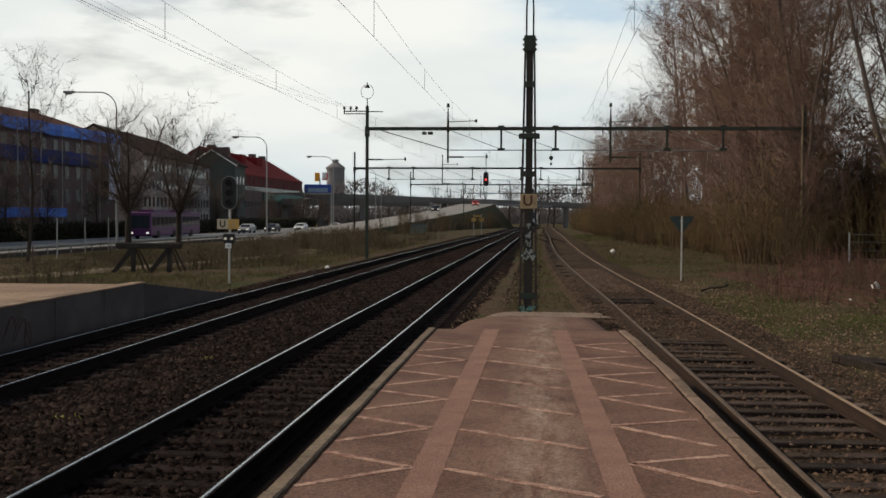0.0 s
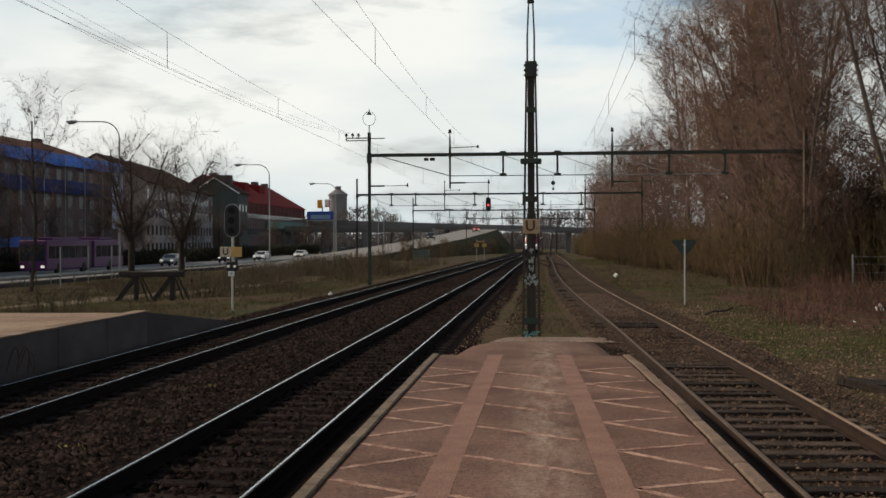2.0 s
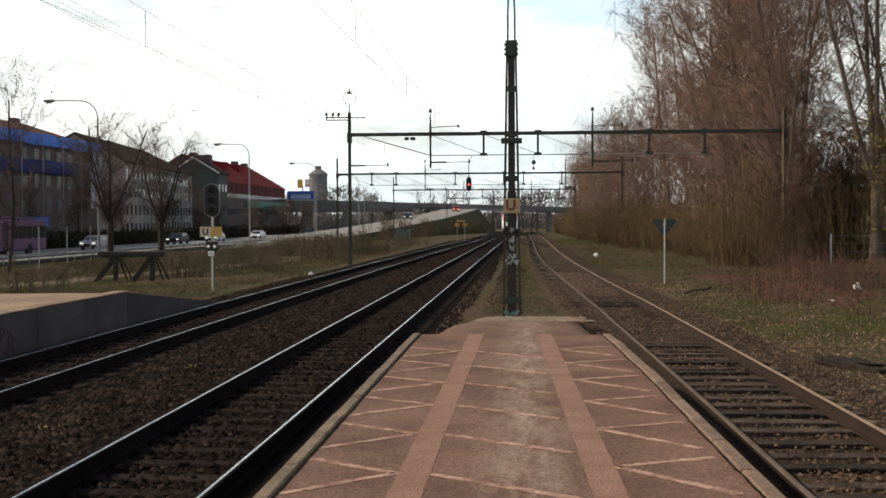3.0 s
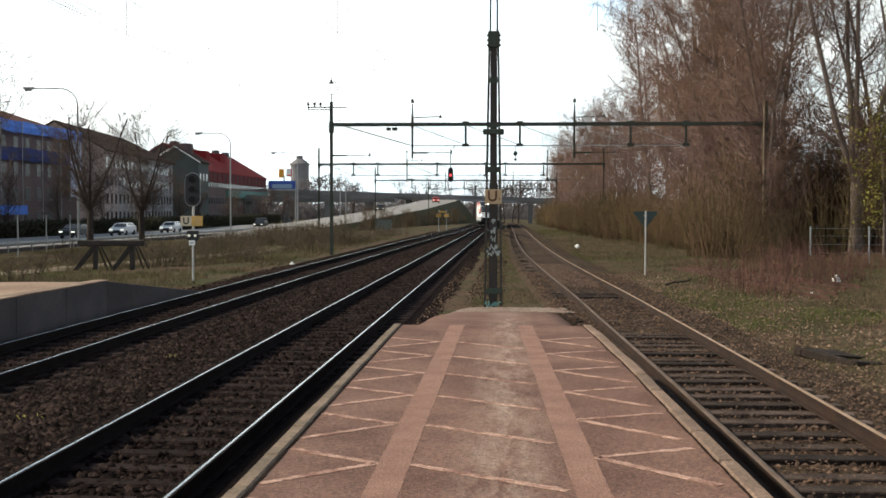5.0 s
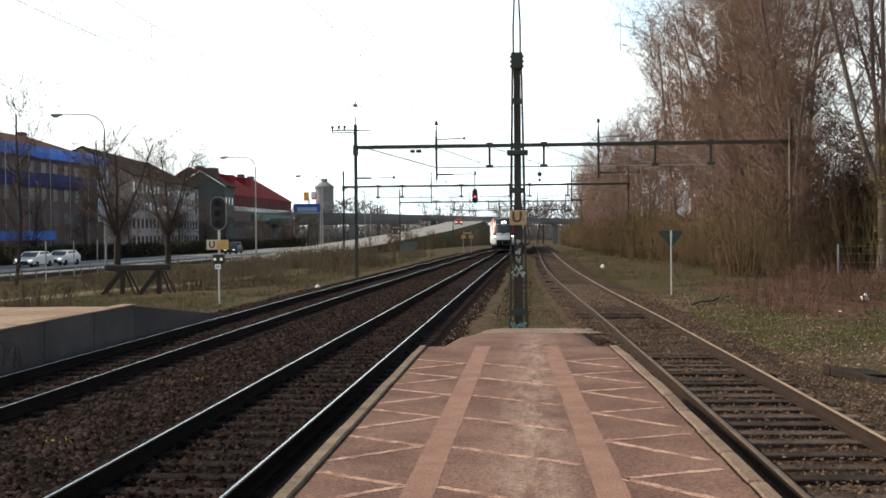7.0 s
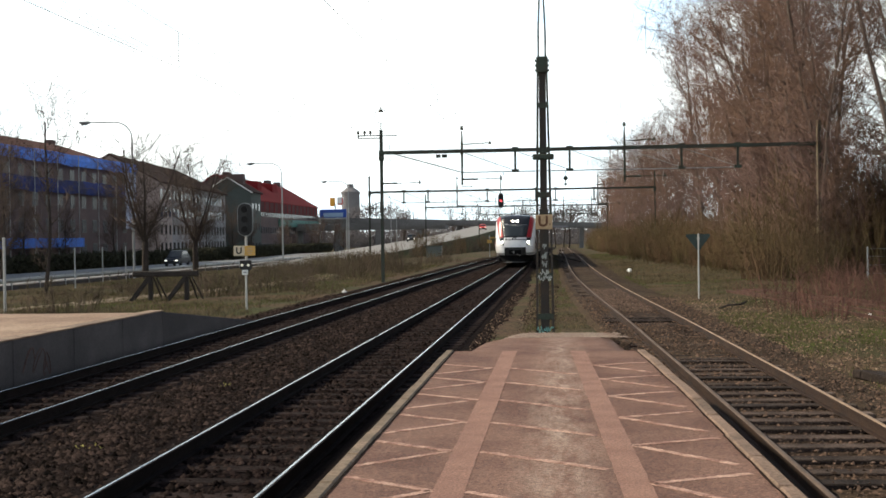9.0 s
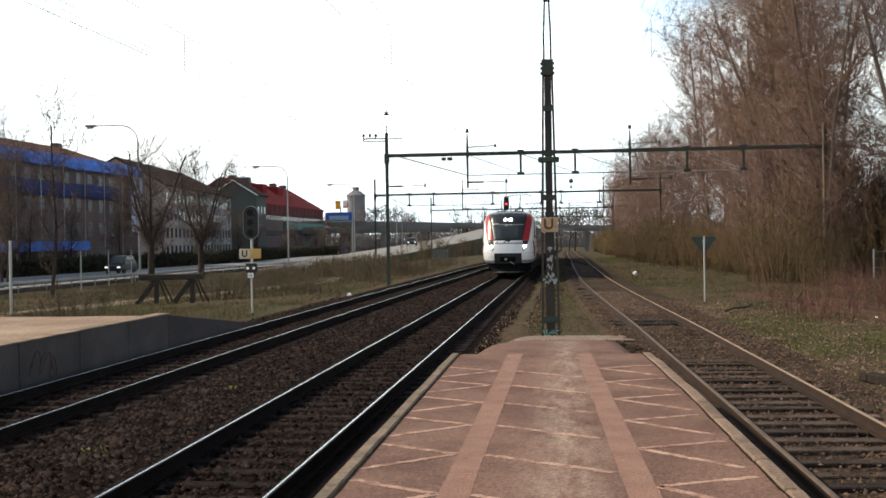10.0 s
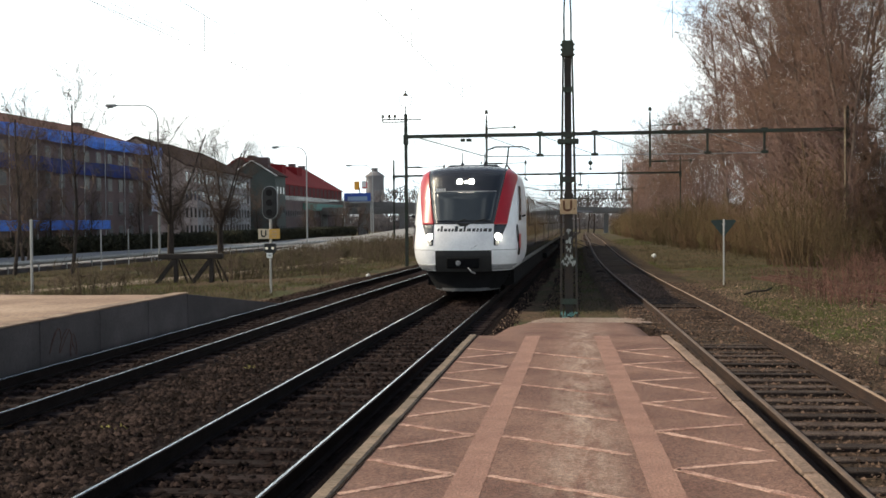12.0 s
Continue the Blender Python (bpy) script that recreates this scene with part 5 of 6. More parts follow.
B1 = pose(-60, 57, -0.7)
b1 = building("apartment_block", B1, 100, 14, 12.9, 15.6, BRICK, TILEROOF, "brown brick apartment block under blue scaffold sheeting", 4, 3.4, pane_mat=DULLGLASS, hip=8.0)
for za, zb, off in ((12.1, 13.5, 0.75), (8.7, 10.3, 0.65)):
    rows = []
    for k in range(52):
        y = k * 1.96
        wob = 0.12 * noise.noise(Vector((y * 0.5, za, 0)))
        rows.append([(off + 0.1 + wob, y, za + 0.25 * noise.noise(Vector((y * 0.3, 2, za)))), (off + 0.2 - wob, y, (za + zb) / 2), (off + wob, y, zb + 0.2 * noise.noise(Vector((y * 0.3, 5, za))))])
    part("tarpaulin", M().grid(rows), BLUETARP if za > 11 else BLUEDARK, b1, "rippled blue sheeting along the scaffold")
rows = [[(0.9 + 0.1 * noise.noise(Vector((z, y, 1))), y, z) for y in (95.5, 96.8, 98.2, 99.6)] for z in (4.5, 6.5, 8.5, 10.5, 12.2)]
part("tarpaulin", M().grid(rows), PALESHEET, b1, "pale blue scaffold sheet at the corner")
part("shop_awning", M().box(0.1, 1.6, 45, 80, 2.2, 3.3), BLUETARP, b1, "blue shop front band")
for y in range(2, 100, 6):
    part("scaffold_pole", M().tube((1.0, y, 0), (1.0, y, 13.3), 0.05, 0.05, 6), GALV, b1)
for y in (12, 38, 66, 90):
    part("chimney", M().box(-8, -7, y, y + 1.4, 14.2, 16.4), BRICK, b1)

b2 = building("apartment_block", pose(-62.5, 175, -0.8, 0, 0, 6.1), 57, 15, 12.2, 16.4, PALEWALL, DARKROOF, "pale rendered apartment block with a dark brown roof", 4, 2.9, gable=PINKWALL, hip=11.0)
part("pink_front", M().box(0.005, 0.025, 0.1, 9, -1, 12.0), PINKWALL, b2)
b3 = building("apartment_block", pose(-66.6, 244, -1.2, 0, 0, 3.0), 10.5, 10, 13.6, 16.6, GREENWALL, DARKROOF, "grey-green rendered house with a dark roof", 3, 3.2, gable=GREENWALL)
part("chimney", M().box(-5.5, -2.5, 4, 6.5, 15.5, 17.6), BRICK, b3)
part("verge_trim", M().tube((0.5, -0.5, 13.3), (-5.0, -0.5, 16.75), 0.14, 0.14, 6).tube((-5.0, -0.5, 16.75), (-10.5, -0.5, 13.3), 0.14, 0.14, 6), WHITEP, b3, "pale trim along the gable")
b4 = building("apartment_block", pose(-68.7, 255, -1.6, 0, 0, 1.5), 76, 18, 12.6, 18.4, BRICK, REDROOF, "brick building with a broad red sheet-metal roof", 3, 2.4, hip=6.0)
part("upper_storey", M().box(0.1, 0.4, 1, 75, 9.9, 12.3), REDPANEL, b4, "dark red panelled upper storey")
for y in range(3, 74, 5):
    part("pilaster", M().box(0.4, 0.5, y, y + 0.35, 9.9, 12.3), REDROOF, b4)
for y in (10, 52, 64):
    part("chimney", M().box(-10, -8.4, y, y + 2.2, 17.6, 19.5), BRICK, b4)
part("dormer", M().box(-8, -4.5, 22, 26, 15.5, 17.9), REDROOF, b4)
part("dormer", M().box(-8, -4.5, 38, 44, 15.5, 17.9), REDROOF, b4)
part("fascia", M().box(0.1, 0.7, 24, 75, 6.6, 8.4), TEALBAND, b4, "teal fascia band")

# shop pylon and road sign gantry, emblem left plain
py = thing("shop_pylon", pose(-68, 345, 0.3), "tall pole with an orange emblem board and a red framed board", "sign")
part("pole", M().tube((0, 0, 0), (0, 0, 12), 0.25, 0.2, 8), GALV, py)
part("board", M().box(-1.6, 0.0, -0.15, 0.15, 11.3, 13.9), ORANGE, py, bevel=0.1)
part("board", M().box(0.7, 2.6, -0.15, 0.15, 11.6, 14.0), WHITEP, py, bevel=0.05)
part("board_frame", M().box(0.9, 2.4, -0.2, -0.16, 11.8, 12.1).box(2.1, 2.4, -0.2, -0.16, 12.1, 13.8), REDSIGN, py)
gs = thing("road_sign", pose(-54.2, 262, -0.2), "blue overhead road sign with a pale field on a gantry", "road sign")
part("post", M().tube((-1, 0, -1), (-1, 0, 8.6), 0.14, 0.14, 8).tube((5.2, 0, -1), (5.2, 0, 8.6), 0.14, 0.14, 8).box(-1, 5.2, -0.05, 0.05, 6.6, 6.95), GALV, gs)
part("board", M().box(-1.0, 5.2, -0.15, -0.05, 6.95, 8.85), BLUESIGN, gs, bevel=0.05)
part("field", M().box(-0.2, 4.4, -0.17, -0.152, 7.1, 8.05), PALEBLUE, gs)

# water tower
wt = thing("water_tower", pose(-113.6, 620, 1.3), "round grey concrete water tower with a conical cap", "water tower")
part("shaft", M().tube((0, 0, 0), (0, 0, 20), 4.3, 4.3, 28), TOWERM, wt)
part("tank", M().tube((0, 0, 14), (0, 0, 24.5), 4.9, 4.9, 28), TOWERM, wt)
part("rim", M().tube((0, 0, 24.3), (0, 0, 25.3), 5.3, 5.3, 28), TOWERM, wt)
part("cap", M().tube((0, 0, 25.3), (0, 0, 27.6), 5.2, 2.2, 28).tube((0, 0, 27.6), (0, 0, 29.6), 1.7, 1.7, 14), TOWERM, wt)

# overpass across the line
br = thing("overpass", pose(0, 0, 0, 0, 1.9, 0), "grey concrete road overpass on columns across the railway", "bridge")
part("deck", M().box(-110, 70, 336, 348, 4.05, 4.8), BRIDGEM, br, bevel=0.1)
part("parapet", M().box(-110, 70, 335.4, 335.8, 4.7, 5.75), BRIDGEM, br)
part("light_strip", M().box(-19, 2, 335.2, 335.38, 4.15, 4.6), PALEWALL, br, "pale edge girder")
for x in range(-102, 66, 12):
    if abs(x + 6) > 4:
        part("column", M().box(x - 0.6, x + 0.6, 338, 346, -6, 4.05), BRIDGEM, br, bevel=0.1)
part("abutment", M().box(10, 60, 337, 347, -6, 4.05), BRIDGEM, br)
br2 = thing("viaduct", None, "low grey viaduct leading to the overpass", "bridge")
part("deck", M().box(-95, -30, 300, 308, 4.0, 5.0), BRIDGEM, br2, bevel=0.1)
part("parapet", M().box(-95, -30, 299.4, 299.8, 4.8, 5.8), BRIDGEM, br2)
for x in range(-92, -30, 11):
    part("column", M().box(x - 0.7, x + 0.7, 301, 307, -3, 4.0), BRIDGEM, br2, bevel=0.1)


# ---- trees and brush ----
def spike_arrays(P, D, L, R):
    """Thin three-sided spikes from points P along D, lengths L, base radii R, as vertex and face arrays."""
    n = len(P)
    ref = np.tile(np.array([0.31, 0.52, 0.79]), (n, 1))
    U = np.cross(D, ref)
    U /= np.linalg.norm(U, axis=1)[:, None] + 1e-9
    V = np.cross(D, U)
    vs = np.empty((n, 4, 3))
    for k in range(3):
        a0 = 2 * math.pi * k / 3
        vs[:, k] = P + (U * math.cos(a0) + V * math.sin(a0)) * R[:, None]
    vs[:, 3] = P + D * L[:, None]
    base = (np.arange(n) * 4)[:, None]
    fs = np.concatenate([base + np.array([0, 1, 3]), base + np.array([1, 2, 3]), base + np.array([2, 0, 3])], 1).reshape(-1, 3)
    return vs.reshape(-1, 3), fs


def array_mesh(name, vs, fs, material):
    me = bpy.data.meshes.new(name)
    k = len(fs[0])
    me.vertices.add(len(vs))
    me.vertices.foreach_set("co", np.ascontiguousarray(vs, dtype=np.float32).ravel())
    me.loops.add(len(fs) * k)
    me.loops.foreach_set("vertex_index", np.ascontiguousarray(fs, dtype=np.int32).ravel())
    me.polygons.add(len(fs))
    me.polygons.foreach_set("loop_start", np.arange(0, len(fs) * k, k, dtype=np.int32))
    me.update(calc_edges=True)
    me.materials.append(material)
    return me


def tree(seed, h, spread, twigs, twig_mat, label, clear=0.18, leaders=1, leaves=0, trunk_r=0.16, rise=0.35, twig_r=(0.007, 0.015), twig_l=(0.35, 1.2), out=0.78, limb_n=3, bark=BARK, fork=0.0, fan=0.75, lean=(0.5, 1.0)):
    """A bare tree: leaders that fork into limbs and branches, with fine spikes for the twigs."""
    rnd = random.Random(seed)
    rs_ = np.random.RandomState(seed)
    th = thing("tree", None, label, "tree", "bare trees")
    wood = M()
    limbs, sprigs = [], []

    def grow(p, d, length, r, level):
        seg = 7 if level == 0 else (5 if level == 1 else 1)
        sides = 7 if level == 0 else 3
        for k in range(seg):
            wander = 0.05 if level == 0 else 0.17
            d = (d + Vector((rnd.gauss(0, wander), rnd.gauss(0, wander), (0.10 if level == 0 else rise * 0.35)))).normalized()
            q = p + d * (length / seg)
            r1 = max(0.006, r * (0.86 if level == 0 else 0.78))
            if level < 2:
                wood.tube(p, q, r, r1, sides, caps=False)
            else:
                sprigs.append((p.copy(), d.copy(), length, r))
            done = (k + 1) / seg
            if level >= 1 or done > 0.7:
                limbs.append((p.copy(), q.copy(), d.copy(), (length / seg) * (1.0 if level < 2 else 1.3)))
            if level == 0 and done > clear:
                for c in range(limb_n):
                    az = rnd.uniform(0, 2 * math.pi)
                    reach = out * rnd.uniform(0.7, 1.3)
                    kd = (d * rnd.uniform(0.4, 1.0) + Vector((math.cos(az), math.sin(az), 0)) * reach).normalized()
                    bulge = 0.50 + 0.75 * math.sin(math.pi * min(1, max(0, (done - clear) / (1.22 - clear)))) ** 0.7
                    grow(p.lerp(q, rnd.random()), kd, spread * bulge * rnd.uniform(0.6, 1.15), r * rnd.uniform(0.25, 0.42), 1)
            elif level == 1:
                for c in range(2):
                    kd = (d + Vector((rnd.gauss(0, 0.75), rnd.gauss(0, 0.75), rnd.gauss(0.1, 0.5)))).normalized()
                    grow(p.lerp(q, rnd.random()), kd, length * rnd.uniform(0.3, 0.6), r * 0.45, 2)
            p, r = q, r1

    if fork:
        wood.tube((0, 0, -0.3), (0.05, 0, fork * 0.5), trunk_r * 1.15, trunk_r, 8, caps=False)
        wood.tube((0.05, 0, fork * 0.5), (0, 0.04, fork), trunk_r, trunk_r * 0.9, 8, caps=False)
    for j in range(leaders):
        az = 2.4 * j + seed
        tilt = 0.0 if leaders == 1 else (rnd.uniform(*lean) if fork else rnd.uniform(0.03, 0.12))
        off = 0.25 * (leaders > 1) * (0.1 if fork else 1.0)
        grow(Vector((off * math.cos(az), off * math.sin(az), fork - 0.1 if fork else -0.3)), Vector((tilt * math.cos(az), tilt * math.sin(az), 1)).normalized(),
             (h - fork) * rnd.uniform(0.8, 0.95), trunk_r * (1.0 if leaders == 1 else (0.55 if fork else 0.75)), 0)
    top = max(b_[1].z for b_ in limbs)
    k = (h - 0.5) / top
    wood.v = [Vector((p.x * min(1.0, k * 1.1), p.y * min(1.0, k * 1.1), p.z * k)) for p in wood.v]
    limbs = [(Vector((a_.x * min(1.0, k * 1.1), a_.y * min(1.0, k * 1.1), a_.z * k)), Vector((b_.x * min(1.0, k * 1.1), b_.y * min(1.0, k * 1.1), b_.z * k)), d_, w_) for a_, b_, d_, w_ in limbs]
    part("trunk", array_like(wood, bark), None, th)
    A = np.array([b_[0][:] for b_ in limbs])
    B = np.array([b_[1][:] for b_ in limbs])
    D = np.array([b_[2][:] for b_ in limbs])
    wgt = np.array([b_[3] for b_ in limbs])
    idx = rs_.choice(len(limbs), twigs, p=wgt / wgt.sum())
    u = rs_.rand(twigs)[:, None]
    P = A[idx] * (1 - u) + B[idx] * u
    dd = D[idx] * 0.5 + rs_.normal(0, fan, (twigs, 3)) + np.array([0, 0, rise * 0.6])
    dd /= np.linalg.norm(dd, axis=1)[:, None]
    L = rs_.uniform(twig_l[0], twig_l[1], twigs)
    R = rs_.uniform(twig_r[0], twig_r[1], twigs)
    # side shoots on the twigs
    P2 = P + dd * (L * rs_.uniform(0.3, 0.8, twigs))[:, None]
    d2 = dd + rs_.normal(0, 0.6, (twigs, 3))
    d2 /= np.linalg.norm(d2, axis=1)[:, None]
    hf = twigs * 7 // 20
    kx = min(1.0, k * 1.1)
    SP = np.array([q_[0][:] for q_ in sprigs]) * np.array([kx, kx, k])
    SD = np.array([q_[1][:] for q_ in sprigs])
    SL = np.array([q_[2] for q_ in sprigs])
    SR = np.array([q_[3] for q_ in sprigs])
    vs, fs = spike_arrays(np.concatenate([P, P2[:hf], SP]), np.concatenate([dd, d2[:hf], SD]), np.concatenate([L, L[:hf] * 0.7, SL]), np.concatenate([R, R[:hf] * 0.8, SR]))
    part("crown", array_mesh("crown", vs, fs, twig_mat), None, th, "fine bare twigs")
    if leaves:
        j = rs_.randint(0, twigs, leaves)
        c = P[j] + dd[j] * (L[j] * rs_.rand(leaves))[:, None]
        n1 = rs_.normal(0, 1, (leaves, 3))
        n1 /= np.linalg.norm(n1, axis=1)[:, None]
        vs, fs = spike_arrays(c, n1, rs_.uniform(0.10, 0.22, leaves), rs_.uniform(0.03, 0.06, leaves))
        part("young_leaf_mass", array_mesh("young_leaf_mass", vs, fs, FRESHLEAF), None, th, "small yellow-green young leaves")
    return th


def array_like(m, material):
    """A mesh straight from collected faces, with no clean-up."""
    me = bpy.data.meshes.new("wood")
    me.from_pydata([tuple(p) for p in m.v], [], m.f)
    me.materials.append(material)
    me.shade_smooth()
    return me


def shrub(seed, h, r, stems, material, label, cat="shrub", lean=0.35):
    rs_ = np.random.RandomState(seed)
    th = thing("shrub", None, label, cat, "wayside shrubs")
    ang = rs_.rand(stems) * 2 * math.pi
    rr = r * np.sqrt(rs_.rand(stems)) * 0.7
    P = np.stack([rr * np.cos(ang), rr * np.sin(ang), np.full(stems, -0.15)], 1)
    D = np.stack([np.cos(ang) * lean * rs_.rand(stems), np.sin(ang) * lean * rs_.rand(stems), np.ones(stems)], 1) + rs_.normal(0, 0.10, (stems, 3))
    D /= np.linalg.norm(D, axis=1)[:, None]
    L = h * rs_.uniform(0.5, 1.05, stems)
    R = rs_.uniform(0.009, 0.022, stems)
    Ps, Ds, Ls, Rs = [P], [D], [L], [R]
    for k in range(7):
        u = rs_.uniform(0.2, 0.95, stems)
        d2 = D + rs_.normal(0, 0.55, (stems, 3))
        d2 /= np.linalg.norm(d2, axis=1)[:, None]
        Ps.append(P + D * (L * u)[:, None])
        Ds.append(d2)
        Ls.append(h * 0.28 * rs_.uniform(0.4, 1.1, stems))
        Rs.append(R * 0.6)
    vs, fs = spike_arrays(np.concatenate(Ps), np.concatenate(Ds), np.concatenate(Ls), np.concatenate(Rs))
    part("brushwood", array_mesh("brushwood", vs, fs, material), None, th)
    return th


def scatter(proto, places, zfun, seed, smin=0.85, smax=1.15, fall=None):
    rnd = random.Random(seed)
    for i, (x, y) in enumerate(places):
        s = rnd.uniform(smin, smax) * (fall(x, y) if fall else 1.0)
        m = Matrix.Translation((x, y, zfun(x, y) if zfun else drop(y) - 0.3)) @ Matrix.Rotation(rnd.uniform(0, 6.28), 4, 'Z')
        src = proto[i % len(proto)]
        ob = src if i < len(proto) else copy_thing(src, m)
        ob.matrix_basis = m
        ob.scale = (s, s, s * rnd.uniform(0.93, 1.07))


RED_TREE = "tall bare tree with dense red-brown twigs in a wood"
wood_protos = [tree(s_, 18.2 + 0.7 * (s_ % 3), 4.3, 3900, TWIG, RED_TREE, clear=0.08, leaders=1 + s_ % 2, rise=0.34, out=1.05, trunk_r=0.18, twig_l=(0.45, 1.4), twig_r=(0.007, 0.015), limb_n=5, fan=0.58) for s_ in range(1, 6)]
rnd = random.Random(11)
spots = []
for k in range(25):                       # front row of the wood, drawing closer to the line further ahead
    y = 66 + k * 8.2 + rnd.uniform(-2, 2)
    spots.append((13.3 - 0.012 * (y - 66) + 0.8 * max(0.0, min(1.0, (105 - y) / 20)) + rnd.uniform(-0.4, 0.7), y))
spots += [(13.9, 79.0), (14.2, 88.0), (16.0, 84.0), (15.5, 95.0), (15.2, 66.5), (15.0, 74.0)]
for k in range(6):                        # second row
    y = 104 + k * 12 + rnd.uniform(-2, 2)
    spots.append((20.5 - min(4.0, (y - 60) * 0.03) + rnd.uniform(-1.5, 1.5), y))
for k in range(2):
    spots.append((24 + rnd.uniform(-2, 3), 120 + k * 22 + rnd.uniform(-2, 2)))
rnd.shuffle(spots)
scatter(wood_protos, spots, ground_z, 5, 0.94, 1.06, lambda x, y: 1.0 + max(0.0, min(0.25, (118 - y) * 0.008)))
under_protos = [tree(s_, 9.5, 2.7, 1400, TWIG if s_ == 15 else BRUSH, "young bare tree crowding under the taller wood", clear=0.06, leaders=2, rise=0.25, out=1.0, trunk_r=0.09, twig_r=(0.010, 0.019), twig_l=(0.3, 1.0)) for s_ in (15, 16)]
rnd = random.Random(31)
spots = [(15.2 + 0.62 * k + rnd.uniform(-0.8, 0.8) if k < 22 else 14.0 + rnd.uniform(0, 5), 63.5 + rnd.uniform(0, 5) if k < 22 else 70 + (k - 22) * 5.5) for k in range(32)]
scatter(under_protos, spots, ground_z, 32, 0.75, 1.15)
big_protos = [tree(s_, 25, 5.6, 1900, TWIG, "large bare deciduous tree with thick grey-brown limbs", clear=0.08, leaders=4, trunk_r=0.36, rise=0.38, out=0.95, fork=4.5, fan=0.5,
                   lean=(0.10, 0.36), twig_l=(0.5, 1.5), twig_r=(0.007, 0.015)) for s_ in (21, 22, 23)]
scatter(big_protos, [(18.2, 62), (22.4, 61), (24.5, 77)], ground_z, 6, 0.95, 1.08)
green = tree(31, 9, 2.6, 1500, BRUSH, "small tree with fresh yellow-green spring leaves", clear=0.15, leaves=1000, trunk_r=0.1)
scatter([green], [(18.3, 57.6), (20.4, 59.5), (22.5, 57)], ground_z, 7)
brush_protos = [shrub(s, 3.4, 1.7, 94, BRUSH, "dense olive-brown leafless brush at the wood's edge") for s in (41, 42, 43)]
rnd = random.Random(12)
spots = []
for k in range(64):
    y = 56 + k * 3.6 + rnd.uniform(-1, 1)
    spots.append((11.4 - min(3.6, (y - 58) * 0.042) + rnd.uniform(-0.8, 1.4), y))
for k in range(34):
    spots.append((12.5 + rnd.uniform(0, 14), 59 + rnd.uniform(0, 45)))
for k in range(22):
    spots.append((16.0 + 0.75 * k + rnd.uniform(-0.6, 0.6), 64 + rnd.uniform(0, 9)))
scatter(brush_protos, spots, ground_z, 8, 0.7, 1.5, lambda x, y: 1.45 if x > 15.5 and y < 74 else 1.0)
red_protos = [shrub(s, 1.5, 1.1, 14, REDBRUSH, "thin red-brown leafless saplings in the weeds") for s in (51, 52)]
spots = [(7.6 + rnd.uniform(-0.6, 9.0), 33 + rnd.uniform(0, 20)) for _ in range(13)]
spots += [(x + rnd.uniform(-0.9, 0.9), y + rnd.uniform(-1.6, 1.6)) for x, y in ((8.0, 34.4), (10.3, 38.2), (10.7, 47), (11.8, 42), (9.2, 44), (12.6, 49)) for _ in range(3)]
scatter(red_protos, spots, ground_z, 9, 0.55, 1.25)

# left of the line
road_protos = [tree(s_, 12.2, 3.3, 3000, TWIGDARK, "bare street tree with a spreading dark crown beside the road", bark=BARKDARK, clear=0.05, trunk_r=0.25, rise=0.28, out=1.2, fork=3.2, leaders=4, limb_n=3, twig_r=(0.006, 0.012), lean=(0.25, 0.7), fan=0.6) for s_ in (61, 62)]
scatter(road_protos, [(-31.4, 97.0), (-32.4, 87.5)], ground_z, 10, 0.97, 1.04, lambda x, y: 1.12)
slim = tree(63, 12.0, 2.8, 900, TWIGDARK, "slim bare young tree in the grass", bark=BARKDARK, clear=0.25, trunk_r=0.13, rise=0.5)
scatter([slim], [(-29.7, 64.0), (-33.5, 64.5), (-38.0, 74.5), (-40.5, 80)], ground_z, 17, 0.95, 1.12)
back_protos = [tree(s_, 17, 4.6, 800, TWIGDARK, "tall bare tree behind the buildings", bark=BARKDARK, clear=0.3, trunk_r=0.25, twig_r=(0.012, 0.025)) for s_ in (71, 72)]
scatter(back_protos, [(-84, 148), (-83, 168), (-86, 188), (-84, 205), (-80, 110), (-86, 95), (-90, 262), (-84, 222), (-82, 128)], None, 13, 0.95, 1.2)
mid_protos = [tree(s_, 8, 2.6, 600, TWIGDARK, "bare roadside tree with dark twigs", bark=BARKDARK, clear=0.15, trunk_r=0.14, twig_r=(0.012, 0.022)) for s_ in (81, 82)]
rnd = random.Random(14)
scatter(mid_protos, [(-55 + rnd.uniform(-2, 2), 76 + k * 10) for k in range(22)], None, 15, 0.8, 1.25)
low_protos = [shrub(s, 1.3, 1.5, 34, VERGEBRUSH, "low brown leafless bush in dry grass", lean=0.5) for s in (91, 92)]
spots = [(-12.5 + rnd.uniform(-12, 1.2), 52 + rnd.uniform(0, 75)) for _ in range(90)] + [(-21, 40.5), (-22.5, 41), (-18.8, 42.5), (-18.2, 41.8), (-19.8, 43.4), (-14.6, 52), (-13.4, 55), (-15.6, 57)]
scatter(low_protos, spots, ground_z, 16, 0.5, 1.25)

# scrub on the embankment and trees past the overpass
scrub = [tree(s_, 5.5, 1.9, 450, BRUSH, "small leafless scrub tree on the embankment", clear=0.08, leaders=2, trunk_r=0.07, rise=0.3, out=1.0, twig_r=(0.014, 0.026)) for s_ in (95, 96)]
rnd = random.Random(21)
spots = [(-20.5 + 0.045 * (y - 150) + rnd.uniform(-2.5, 2.5), y) for y in [150 + 6.5 * k + rnd.uniform(-2, 2) for k in range(28) if k > 14 or k % 3 == 0]]
scatter(scrub, spots, None, 22, 0.35, 0.8)
spots = [(rnd.uniform(-62, 3), rnd.uniform(362, 430)) for _ in range(12)] + [(-26, 372), (-12, 380), (-5, 390), (-19, 385)]
